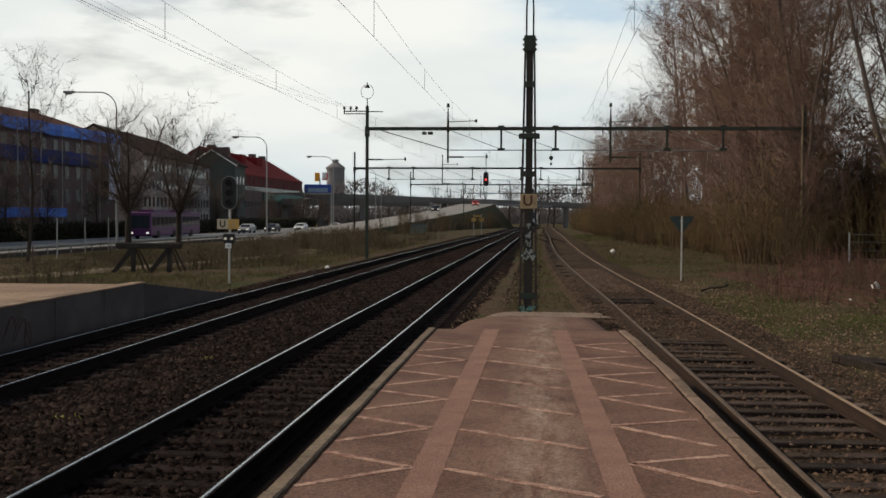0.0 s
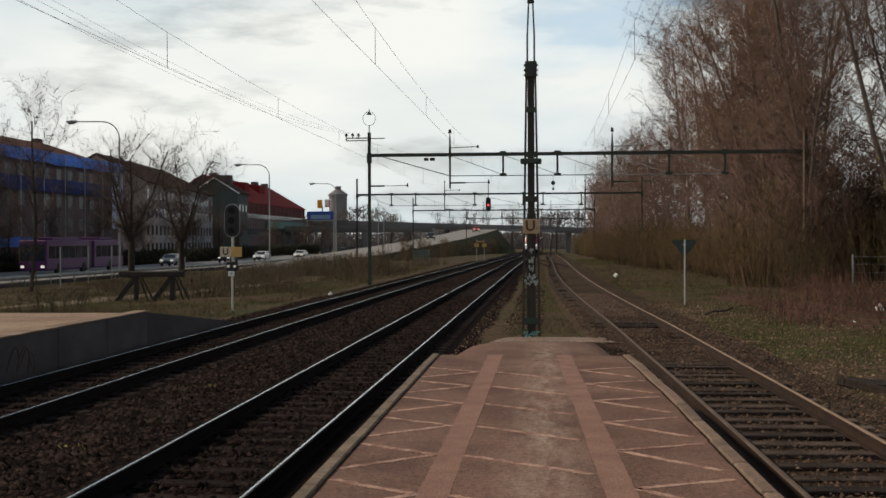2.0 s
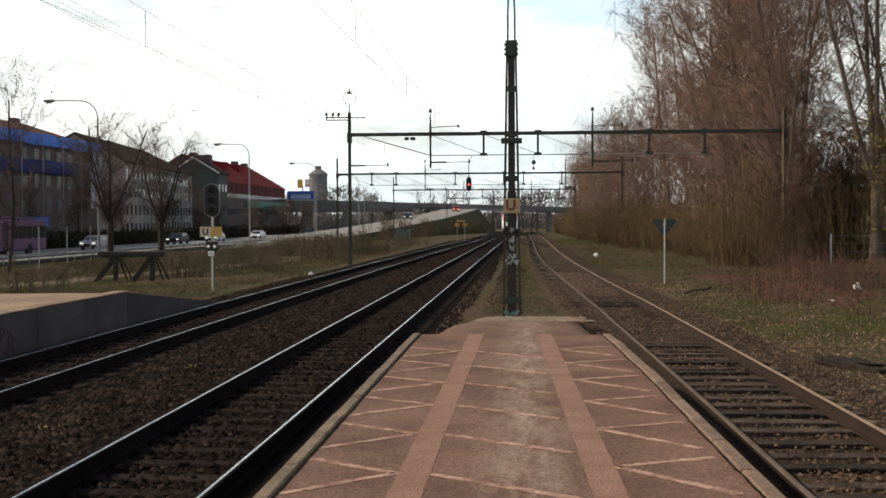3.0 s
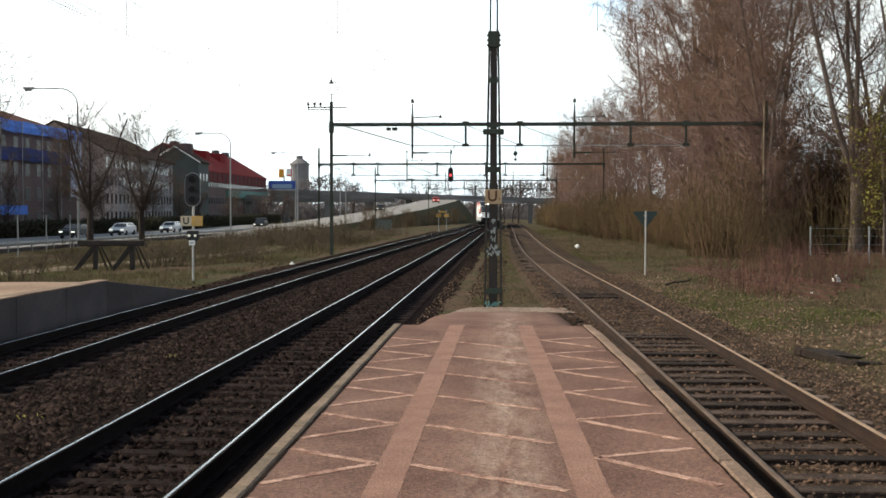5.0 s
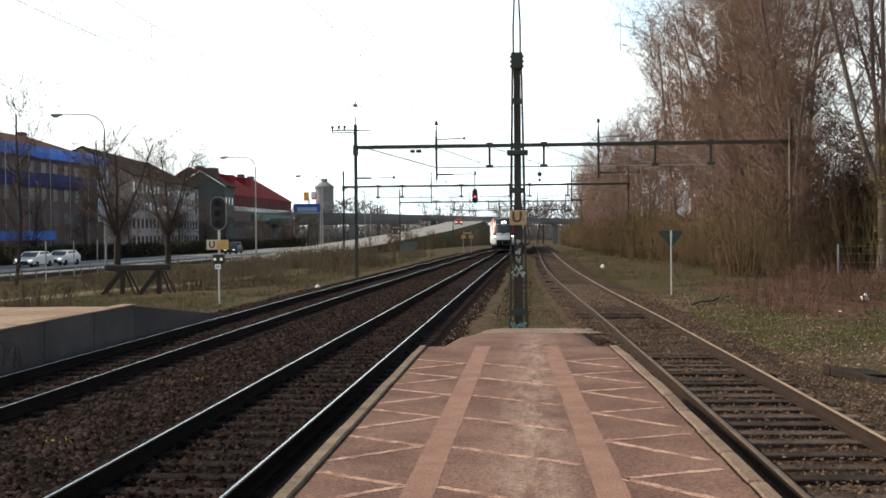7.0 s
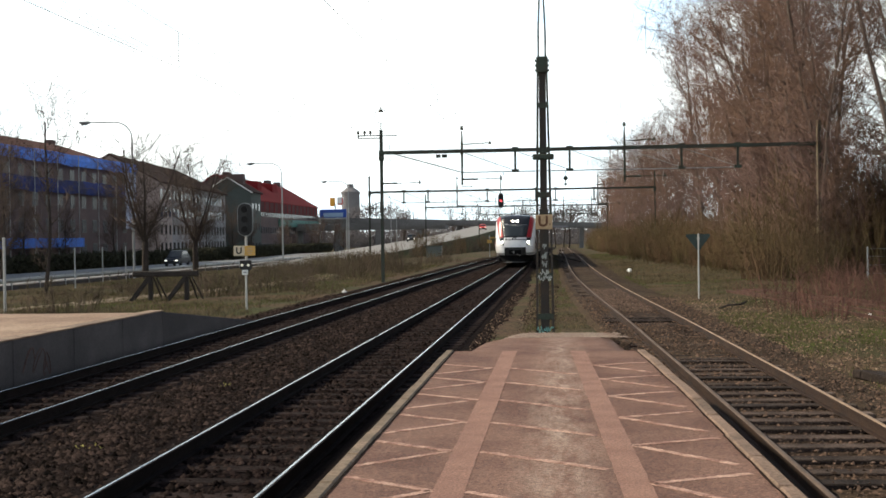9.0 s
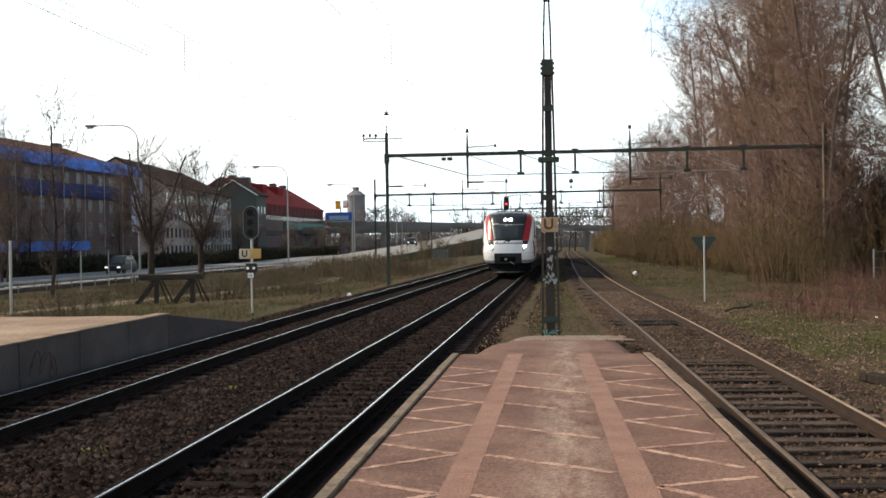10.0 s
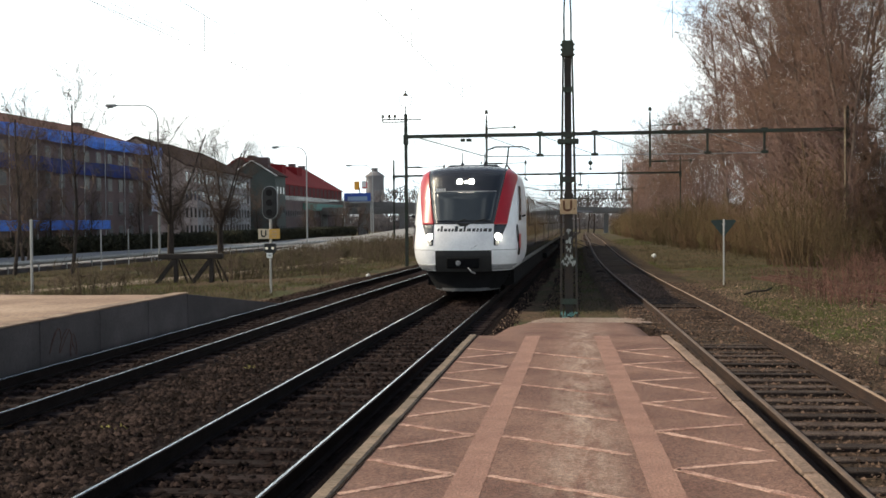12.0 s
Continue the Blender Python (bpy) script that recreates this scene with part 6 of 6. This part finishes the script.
for i, (x, y) in enumerate(spots):
    copy_thing(back_protos[i % 2], Matrix.Translation((x, y, -3)) @ Matrix.Rotation(i * 1.3, 4, 'Z'))

rnd = random.Random(41)
for k in range(26):
    y = 170 + k * 6.3
    x = float(np.interp(y, [p[1] for p in ramp_pts], [p[0] for p in ramp_pts])) + rnd.uniform(5.0, 9.5)
    ob = copy_thing(low_protos[k % 2], Matrix.Translation((x, y, drop(y) - 0.6)) @ Matrix.Rotation(k * 1.1, 4, 'Z'))
    f = rnd.uniform(1.6, 3.0)
    ob.scale = (f, f, f)

# taller brush along the road's edge
rnd = random.Random(43)
for k in range(60):
    u, y = rnd.random(), rnd.uniform(84, 122)
    ob = copy_thing(low_protos[k % 2], Matrix.Translation(((-0.262 + 0.108 * u) * y, y, drop(y) - 0.75)) @ Matrix.Rotation(k * 1.1, 4, 'Z'))
    f = (1.0 + 1.5 * u) / 1.3 * rnd.uniform(0.8, 1.1)
    ob.scale = (f * 1.1, f * 1.1, f)

hedge = []
rs_ = np.random.RandomState(5)
n = 15000
P = np.stack([rs_.uniform(-53.5, -51.8, n), rs_.uniform(50, 260, n), rs_.uniform(-0.9, 0.7, n)], 1)
D = rs_.normal(0, 1, (n, 3)) + np.array([0.4, 0, 0.6])
D /= np.linalg.norm(D, axis=1)[:, None]
vs, fs = spike_arrays(P, D, rs_.uniform(0.4, 0.9, n), rs_.uniform(0.07, 0.16, n))
hd_ob = new("hedge", array_mesh("hedge", vs, fs, HEDGE))
tagged(hd_ob, "long dark clipped hedge beyond the road", "hedge", kind="stuff")

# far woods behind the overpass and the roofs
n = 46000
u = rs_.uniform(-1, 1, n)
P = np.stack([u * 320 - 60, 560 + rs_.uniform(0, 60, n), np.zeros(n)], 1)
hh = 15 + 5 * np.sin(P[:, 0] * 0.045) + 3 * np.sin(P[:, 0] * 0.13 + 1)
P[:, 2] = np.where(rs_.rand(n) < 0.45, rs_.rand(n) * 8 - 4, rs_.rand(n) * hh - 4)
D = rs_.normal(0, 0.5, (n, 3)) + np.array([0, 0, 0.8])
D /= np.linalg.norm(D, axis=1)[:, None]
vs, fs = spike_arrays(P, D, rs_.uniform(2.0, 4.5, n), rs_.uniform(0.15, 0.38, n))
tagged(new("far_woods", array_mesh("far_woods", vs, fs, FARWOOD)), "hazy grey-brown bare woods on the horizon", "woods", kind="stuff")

# wire fence on the far right
fence = thing("wire_fence", None, "thin wire fence on grey posts at the wood's edge", "fence")
for k in range(9):
    x, y = 14.2 + 2.6 * k, 55.5 - 0.4 * k
    part("post", M().tube((x, y, -0.5), (x, y, 1.45), 0.04, 0.04, 6), GALV, fence)
for z in (0.2, 0.6, 1.0, 1.35):
    part("strand", M().tube((14.2, 55.5, z), (35.0, 52.3, z), 0.008, 0.008, 4), WIRE, fence)

# ---- dry grass, stones ----
rs_ = np.random.RandomState(8)


def blades(name, x0, x1, y0, y1, n, lo, hi, label, keep=None, material=STRAW, cut=-0.12, seed=7, freq=0.35):
    x, y = rs_.uniform(x0, x1, n), y0 + (y1 - y0) * rs_.rand(n) ** 1.3
    mask = np.array([noise.noise(Vector((a_ * freq, b_ * freq, seed))) > cut and (keep is None or keep(a_, b_)) for a_, b_ in zip(x, y)])
    x, y = x[mask], y[mask]
    z = np.array([ground_z(a_, b_) for a_, b_ in zip(x, y)]) - 0.02
    P = np.stack([x, y, z], 1)
    D = rs_.normal(0, 0.5, (len(x), 3)) + np.array([0, 0, 0.9])
    D[:, 2] = np.abs(D[:, 2]) + 0.15
    D /= np.linalg.norm(D, axis=1)[:, None]
    vs, fs = spike_arrays(P, D, rs_.uniform(lo, hi, len(x)), rs_.uniform(0.005, 0.012, len(x)) * (0.6 + y / 45))
    tagged(new(name, array_mesh(name, vs, fs, material)), label, "grass", kind="stuff")


off_track = lambda a_, b_: abs(a_ - track_siding(b_)) > 1.42 + 0.3 * noise.noise(Vector((a_ * 0.8, b_ * 0.5, 6)))
blades("dry_grass", 6.3, 12.5, 30, 53, 5000, 0.08, 0.26, "long dead grass over the discarded rails", None, STRAW, -0.3)
blades("dry_grass", 2.6, 22, -12, 9, 14000, 0.05, 0.20, "short dry grass beside the siding and the platform", off_track)
blades("dry_grass", 2.6, 18, 9, 64, 40000, 0.05, 0.20, "short dry yellow-brown grass beside the siding", off_track)
blades("green_grass", 3.0, 16, 14, 62, 26000, 0.04, 0.13, "patches of short green grass beside the siding", off_track, GREENBLADE, 0.08, 3, 0.22)
LAWNS = [(5.5, 32.3, 1.5, 4.0), (5.1, 26.5, 0.9, 2.4), (0.1, 80, 0.6, 10), (5.5, 140, 2.0, 22), (3.6, 62, 0.8, 6), (7.6, 27.5, 1.2, 2.0)]
lawn = lambda a_, b_: min(((a_ - x) / rx) ** 2 + ((b_ - y) / ry) ** 2 for x, y, rx, ry in LAWNS) < 1.0 + 0.8 * noise.noise(Vector((a_ * 0.9, b_ * 0.5, 2)))
blades("green_grass", 2.5, 9, 22, 68, 30000, 0.05, 0.15, "patches of fresh green grass on the verge", lawn, GREENBLADE, -1.0)
blades("green_grass", -0.6, 8, 68, 162, 16000, 0.07, 0.2, "fresh green grass beside the siding far ahead", lawn, GREENBLADE, -1.0)
blades("dry_grass", 13, 30, 50, 60, 9000, 0.2, 0.6, "tall dry grass before the wood")
blades("dry_grass", -1.1, 1.4, 25.5, 75, 7500, 0.05, 0.18, "dry grass between the tracks", lambda a_, b_: abs(a_ - track_siding(b_)) > 1.2)
blades("green_grass", -1.0, 1.2, 26, 75, 5000, 0.04, 0.12, "green grass between the tracks", lambda a_, b_: abs(a_ - track_siding(b_)) > 1.1, GREENBLADE, 0.0, 4, 0.2)
blades("dry_grass", -33, -10.6, 31, 105, 46000, 0.08, 0.38, "long dry grass between the line and the road")
blades("green_grass", -33, -11, 32, 110, 42000, 0.06, 0.22, "green grass between the line and the road", None, GREENBLADE, 0.0, 5, 0.12)
blades("dry_grass", 2.6, 10.5, 60, 150, 9000, 0.1, 0.35, "dry grass along the siding far ahead", off_track)
blades("dry_grass", -1.9, 0.2, 70, 150, 4000, 0.08, 0.25, "dry grass between the tracks far ahead")
blades("siding_weeds", 1.2, 3.6, 17.5, 60, 9000, 0.03, 0.11, "weeds growing over the siding's sleepers", lambda a_, b_: abs(a_ - track_siding(b_)) < 1.5)


def stones(name, xf, y0, y1, n, material, label, power=1.7, size=(0.02, 0.05)):
    y = y0 + (y1 - y0) * rs_.rand(n) ** power
    x, z = xf(y, rs_.rand(n), n)
    base = np.array([[1, 0, 0], [-1, 0, 0], [0, 1, 0], [0, -1, 0], [0, 0, 1], [0, 0, -1]], float)
    fc = np.array([[0, 2, 4], [2, 1, 4], [1, 3, 4], [3, 0, 4]])   # the buried undersides are left out
    s = rs_.uniform(size[0], size[1], (n, 1, 1)) * rs_.uniform(0.6, 1.3, (n, 6, 1))
    a0 = rs_.rand(n) * 6.28
    c, sn = np.cos(a0), np.sin(a0)
    v = base[None] * s
    v[:, :, 2] *= 0.75
    v += rs_.normal(0, 0.006, v.shape)
    X = v[:, :, 0] * c[:, None] - v[:, :, 1] * sn[:, None] + x[:, None]
    Y = v[:, :, 0] * sn[:, None] + v[:, :, 1] * c[:, None] + y[:, None]
    Z = v[:, :, 2] + z[:, None]
    vs = np.stack([X, Y, Z], 2).reshape(-1, 3)
    fs = (fc[None] + (np.arange(n) * 6)[:, None, None]).reshape(-1, 3)
    tagged(new(name, array_mesh(name, vs, fs, material)), label, "leaves" if material is LEAFLITTER else "gravel", kind="stuff")


def main_bed(y, u, n):
    x = -10.0 + 8.4 * u
    for c in (np.full(n, track_main(0.0)), np.array([track_left(v) for v in y])):
        x = np.where(np.abs(x - c) < 0.72, x + 1.5 * (x - c > 0) - 1.5 * (x - c <= 0), x)
    x = np.where(x > -2.5, -6.3 + 1.5 * rs_.rand(n), x)
    z = -0.215 + np.where(x > -2.0, -(x + 2.0) * 0.33, 0) + rs_.uniform(-0.02, 0.022, n) - 1.45e-5 * y ** 2
    return x, z


def side_bed(y, u, n):
    c = np.array([track_siding(v) for v in y])
    x = c - 1.5 + 3.6 * u
    return x, -0.205 + rs_.uniform(-0.03, 0.02, n) + np.array([0.055 * buried(v) for v in y]) - np.maximum(0, x - c - 1.4) * 0.09


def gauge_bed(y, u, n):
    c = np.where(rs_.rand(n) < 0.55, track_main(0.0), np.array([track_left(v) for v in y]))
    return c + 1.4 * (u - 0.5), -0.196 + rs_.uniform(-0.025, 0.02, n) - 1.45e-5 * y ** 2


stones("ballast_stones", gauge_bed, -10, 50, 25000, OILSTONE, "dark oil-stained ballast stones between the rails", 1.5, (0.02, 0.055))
stones("ballast_stones", main_bed, -10, 6.5, 10000, STONE, "loose brown ballast stones between the sleepers", 1.0, (0.02, 0.058))
stones("siding_stones", side_bed, -10, 7.5, 5000, OLDSTONE, "loose brown stones on the siding", 1.0, (0.012, 0.042))
stones("ballast_stones", main_bed, 6.5, 50, 40000, STONE, "loose brown ballast stones between the sleepers", size=(0.02, 0.058))
stones("siding_stones", side_bed, 7.5, 44, 22000, OLDSTONE, "loose brown stones on the siding", size=(0.010, 0.038))


def verge(y, u, n):
    x = 3.9 + 5.5 * u ** 1.5
    return x, np.array([ground_z(a_, b_) for a_, b_ in zip(x, y)]) + 0.005


stones("verge_stones", verge, 10, 40, 6000, OLDSTONE, "scattered stones and clods on the verge", size=(0.012, 0.05))
stones("leaf_litter", verge, 10, 46, 13000, LEAFLITTER, "pale dead leaves and straw scattered on the verge", size=(0.012, 0.045))

def ramp_foot(y, u, n):
    x = -1.05 + 2.3 * u + 0.15 * np.sin(y * 3.1)
    return x, 0.588 - 0.62 * np.clip((y - 16.38) / 9.6, 0, 1) ** 1.15 - 0.05 * np.maximum(0, np.abs(x - 0.1) - 0.8) + 0.005


def cess(y, u, n):
    x = -2.05 + 1.9 * u ** 1.3
    return x, np.interp(x, [-2.0, -1.45, -1.2], [-0.24, -0.40, -0.33]) + rs_.uniform(-0.01, 0.02, n) - 1.45e-5 * y ** 2


def far_bed(y, u, n):
    x, z = main_bed(y, u, n)
    return np.where(x < -9.4, -5.6 + rs_.uniform(-0.9, 0.9, n), x), z


stones("rubble", ramp_foot, 23.6, 26.6, 5000, RUBBLE, "pale crumbled concrete and grit at the ramp's foot", 0.8, (0.008, 0.034))
def siding_middle(y, u, n):
    c = np.array([track_siding(v) for v in y])
    return c + 1.3 * (u - 0.5), np.array([-0.165 + 0.02 * buried(v) for v in y]) + rs_.uniform(0, 0.012, n)


stones("pale_gravel", siding_middle, 35.5, 50.0, 2600, GRIT, "pale gravel drifted between the siding's rails", 1.0, (0.010, 0.034))
stones("pale_gravel", siding_middle, 8.0, 24.0, 600, GRIT, "pale stone chips on the siding's sleepers", 1.0, (0.006, 0.02))
stones("cess_stones", cess, 17.0, 62.0, 9000, STONE, "brown stones spilled from the ballast into the grass", 1.2, (0.018, 0.05))
stones("leaf_litter", cess, 17.0, 50.0, 2500, LEAFLITTER, "dead leaves lying between the track and the ramp", 1.2, (0.012, 0.04))
stones("ballast_stones", far_bed, 48.0, 140.0, 13000, STONE, "brown ballast stones further along the line", 1.3, (0.035, 0.075))

LITTER = [(11.0, 39.7, 0.22), (8.55, 33.3, 0.10), (4.46, 77.4, 0.25), (-9.9, 52.0, 0.15)]
BRANCH = (5.75, 39.5)
STAKES = [(-33.2, 81.0), (-33.4, 86.0), (-30.5, 70.0)]
# litter, a fallen branch and stakes in the grass
def litter(x, y, size, seed):
    rnd = random.Random(seed)
    o = M()
    ring = []
    for j in range(5):
        ring.append([(size * math.cos(i * 1.05) * (0.3 + 0.35 * math.sin(j * 0.8)) * rnd.uniform(0.6, 1.3), size * math.sin(i * 1.05) * (0.3 + 0.35 * math.sin(j * 0.8)) * rnd.uniform(0.6, 1.3), size * 0.28 * j * rnd.uniform(0.8, 1.2)) for i in range(6)])
    o.grid([r + r[:1] for r in ring])
    solo("litter_scrap", o, WHITEP, "crumpled white scrap lying in the weeds", "litter", "litter in the weeds", at=pose(x, y, ground_z(x, y), 10, 15, seed * 40))


for k, (x, y, f) in enumerate(LITTER):
    litter(x, y, f, k)
branch = thing("fallen_branch", pose(BRANCH[0], BRANCH[1], ground_z(*BRANCH) + 0.05, 0, 0, 55), "dark fallen branch on the verge", "branch")
part("stem", M().line([(-1.0, 0, 0), (-0.3, 0.08, 0.06), (0.4, -0.02, 0.05), (1.1, 0.1, 0.10)], 0.035, 6), BARKDARK, branch)
part("side_twig", M().line([(0.2, 0, 0.05), (0.5, 0.3, 0.15), (0.8, 0.4, 0.22)], 0.015, 5), BARKDARK, branch)
part("side_twig", M().line([(-0.5, 0.05, 0.04), (-0.3, -0.3, 0.12)], 0.014, 5), BARKDARK, branch)
for x, y in STAKES:
    st = thing("stake", pose(x, y, ground_z(x, y)), "thin grey stake standing in the grass", "post", "stakes in the grass")
    part("post", M().tube((0, 0, -0.1), (0, 0, 2.6), 0.05, 0.045, 6), GALV, st)

# ---- vehicles ----
def car(paint, label, van=False):
    th = thing("car", None, label, "car", "cars on the road")
    k = 1.25 if van else 1.0
    side = [(-2.15, 0.35), (-2.2, 0.7), (-1.95, 0.86), (-1.2, 0.95), (-0.45, 1.42 * k), (1.3, 1.45 * k), (2.0, 1.0), (2.15, 0.9), (2.15, 0.35)]
    o = M()
    rows = []
    for s, w in ((-1, 0.86), (-0.92, 0.9), (0.92, 0.9), (1, 0.86)):
        rows.append([(math.copysign(w - (0.16 if z > 1.0 else 0), s), y, z) for y, z in side + side[:1]])
    o.grid(rows)
    n = len(side)
    o.add([(rows[0][i]) for i in range(n)], [tuple(range(n))])
    o.add([(rows[-1][i]) for i in range(n)], [tuple(range(n))])
    part("body", o, paint, th, bevel=0.03)
    part("windscreen", M().grid([[(x, -1.16, 0.985), (x, -0.48, 1.36 * k)] for x in (-0.66, 0.66)]), GLASS, th, at=pose(0, -0.03, 0.02))
    for s in (-1, 1):
        part("side_window", M().add([(s * 0.80, -0.9, 1.04), (s * 0.80, 1.6, 1.04), (s * 0.755, 1.15, 1.38 * k), (s * 0.755, -0.4, 1.36 * k)], [(0, 1, 2, 3)]), GLASS, th)
        part("headlamp", M().box(s * 0.62 - 0.17, s * 0.62 + 0.17, -2.24, -2.1, 0.62, 0.76), CARLAMP, th, bevel=0.02)
        for y in (-1.35, 1.3):
            part("wheel", M().tube((s * 0.72, y, 0.31), (s * 0.91, y, 0.31), 0.31, 0.31, 16), TYRE, th)
    part("grille", M().box(-0.4, 0.4, -2.225, -2.15, 0.45, 0.62), BLACK, th)
    part("bumper", M().box(-0.84, 0.84, -2.26, -2.1, 0.32, 0.46), BLACK, th, bevel=0.03)
    return th


def bus():
    th = thing("bus", None, "long purple articulated bus with dark windows", "bus")
    for ya, yb in ((0, 9.6), (10.4, 18)):
        b = part("body", M().box(-1.25, 1.25, ya, yb, 0.35, 3.0), PURPLE, th, bevel=0.12)
        part("roof_unit", M().box(-0.9, 0.9, ya + 2, yb - 2, 3.0, 3.25), PURPLE, b, bevel=0.05)
        for s in (-1, 1):
            y = ya + 0.5
            while y < yb - 1.2:
                part("window", M().box(s * 1.255 - 0.01, s * 1.255 + 0.01, y, y + 1.25, 1.4, 2.45), GLASS, b)
                y += 1.4
    part("bellows", M().box(-1.1, 1.1, 9.55, 10.45, 0.5, 2.9), BLACK, th)
    part("windscreen", M().box(-1.1, 1.1, -0.02, 0.02, 1.2, 2.6), GLASS, th)
    for s in (-1, 1):
        part("headlamp", M().box(s * 0.9 - 0.15, s * 0.9 + 0.15, -0.03, 0.02, 0.6, 0.8), CARLAMP, th)
        for y in (2.5, 8.0, 14.5):
            part("wheel", M().tube((s * 1.0, y, 0.48), (s * 1.27, y, 0.48), 0.48, 0.48, 18), TYRE, th)
    return th


LANE = -44.0
bus_a = bus()
traffic = [(car(CARGREY, "silver car driving on the road"), [(0, 165.5), (3, 112.5), (12, -46)]), (car(CARDARK, "dark car driving on the road"), [(0, 181.6), (6, 98.6), (12, 16)]),
           (car(CARWHITE, "white car driving on the road"), [(0, 203.5), (5, 126.9), (12, 20)]), (car(CARWHITE, "white estate car driving on the road"), [(0, 238), (2.5, 191.9), (5, 145.6), (7, 102.5), (12, 5)]),
           (car(CARDARK, "dark van driving on the road", True), [(0, 272), (2.5, 235.8), (5, 199.8), (7, 163.8), (9, 127), (11, 89.3), (12, 70)])]
far_cars = [(car(CARDARK, "dark car on the ramp road"), 0), (car(REDSIGN, "red car on the ramp road"), 1)]

weed = shrub(97, 0.15, 0.2, 40, FRESHLEAF, "small yellow-green weed tuft growing in the ballast", "weed", 0.9)
weed.matrix_basis = pose(-5.62, 18.76, -0.17)
copy_thing(weed, pose(-5.59, 13.14, -0.17, 0, 0, 70))

# ---- sleepers, nearest ones as single pieces ----
sl_me = M().box(-1.2, 1.2, -0.12, 0.12, -0.30, -0.185).mesh("sleeper", SLEEPER, 0.02)
tm_me = M().box(-1.2, 1.2, -0.11, 0.11, -0.30, -0.168).mesh("sleeper", TIMBER, 0.012)
rnd = random.Random(3)
for th, line, me, y_first, n_near, n_all, wob in ((t_main, track_main, sl_me, -20.2, 150, 600, 0.01), (t_left, track_left, sl_me, -20.0, 136, 600, 0.01), (t_side, track_siding, tm_me, -20.2, 130, 420, 0.05)):
    rest = M()
    for k in range(n_all):
        y = y_first + 0.63 * k + rnd.uniform(-wob, wob)
        slope = math.degrees(math.atan2(line(y + 1) - line(y - 1), 2))
        m = pose(line(y) + rnd.uniform(-wob, wob), y, drop(y) + rnd.uniform(-wob, wob) * 0.4, 0, 0, -slope + rnd.uniform(-wob, wob) * 30)
        if k < n_near:
            part("sleeper", me, None, th, at=m)
        elif y < 300:
            rest.box(-1.2, 1.2, -0.12, 0.12, -0.30, -0.17, m)
    tagged(part("far_sleeper_run", rest, me.materials[0], th, fix=False), kind="stuff")


def motions():
    # train: distance of its front ahead of the camera
    run = [(0.0, 300.0), (1.0, 275.5), (2.0, 251.5), (3.0, 228.0), (4.0, 204.5), (5.0, 181.0), (6.0, 158.0), (7.0, 135.5), (8.0, 113.5), (9.0, 92.0),
           (9.5, 82.0), (10.0, 72.0), (10.5, 62.4), (11.0, 53.0), (11.5, 43.6), (12.0, 34.4)]
    for ob, back in ((train_a, 0.0), (train_b, 26.8), (train_c, 53.6)):
        rows = []
        for t, y in run:
            yy = y * 0.94 + back
            pitch = math.degrees(math.atan2(drop(yy + 26) - drop(yy), 26))
            rows.append((t, pose(-3.43, yy, drop(yy), pitch, 0, 0)))
        walk(ob, rows)
    walk(bus_a, [(t, pose(LANE, 122.3 - 13.5 * t, -0.6 + drop(122.3 - 13.5 * t))) for t in (0.0, 3.0, 6.0, 9.0, 12.0)])
    for ob, way in traffic:
        walk(ob, [(t, pose(LANE, y + 2.2, -0.6 + drop(y))) for t, y in way])
    rows_a, rows_b = [], []
    for t in (0.0, 3.0, 6.0, 9.0, 12.0):
        for rows, y, dx in ((rows_a, 268 - 5.0 * t, -2.0), (rows_b, 316 - 2.0 * t, 1.5)):
            xs = float(np.interp(y, [p[1] for p in ramp_pts], [p[0] for p in ramp_pts]))
            zs = float(np.interp(y, [p[1] for p in ramp_pts], [p[2] for p in ramp_pts]))
            rows.append((t, pose(xs + dx, y, zs + 0.03, 2.5, 0, 5)))
    walk(far_cars[0][0], rows_a)
    walk(far_cars[1][0], rows_b)


motions()
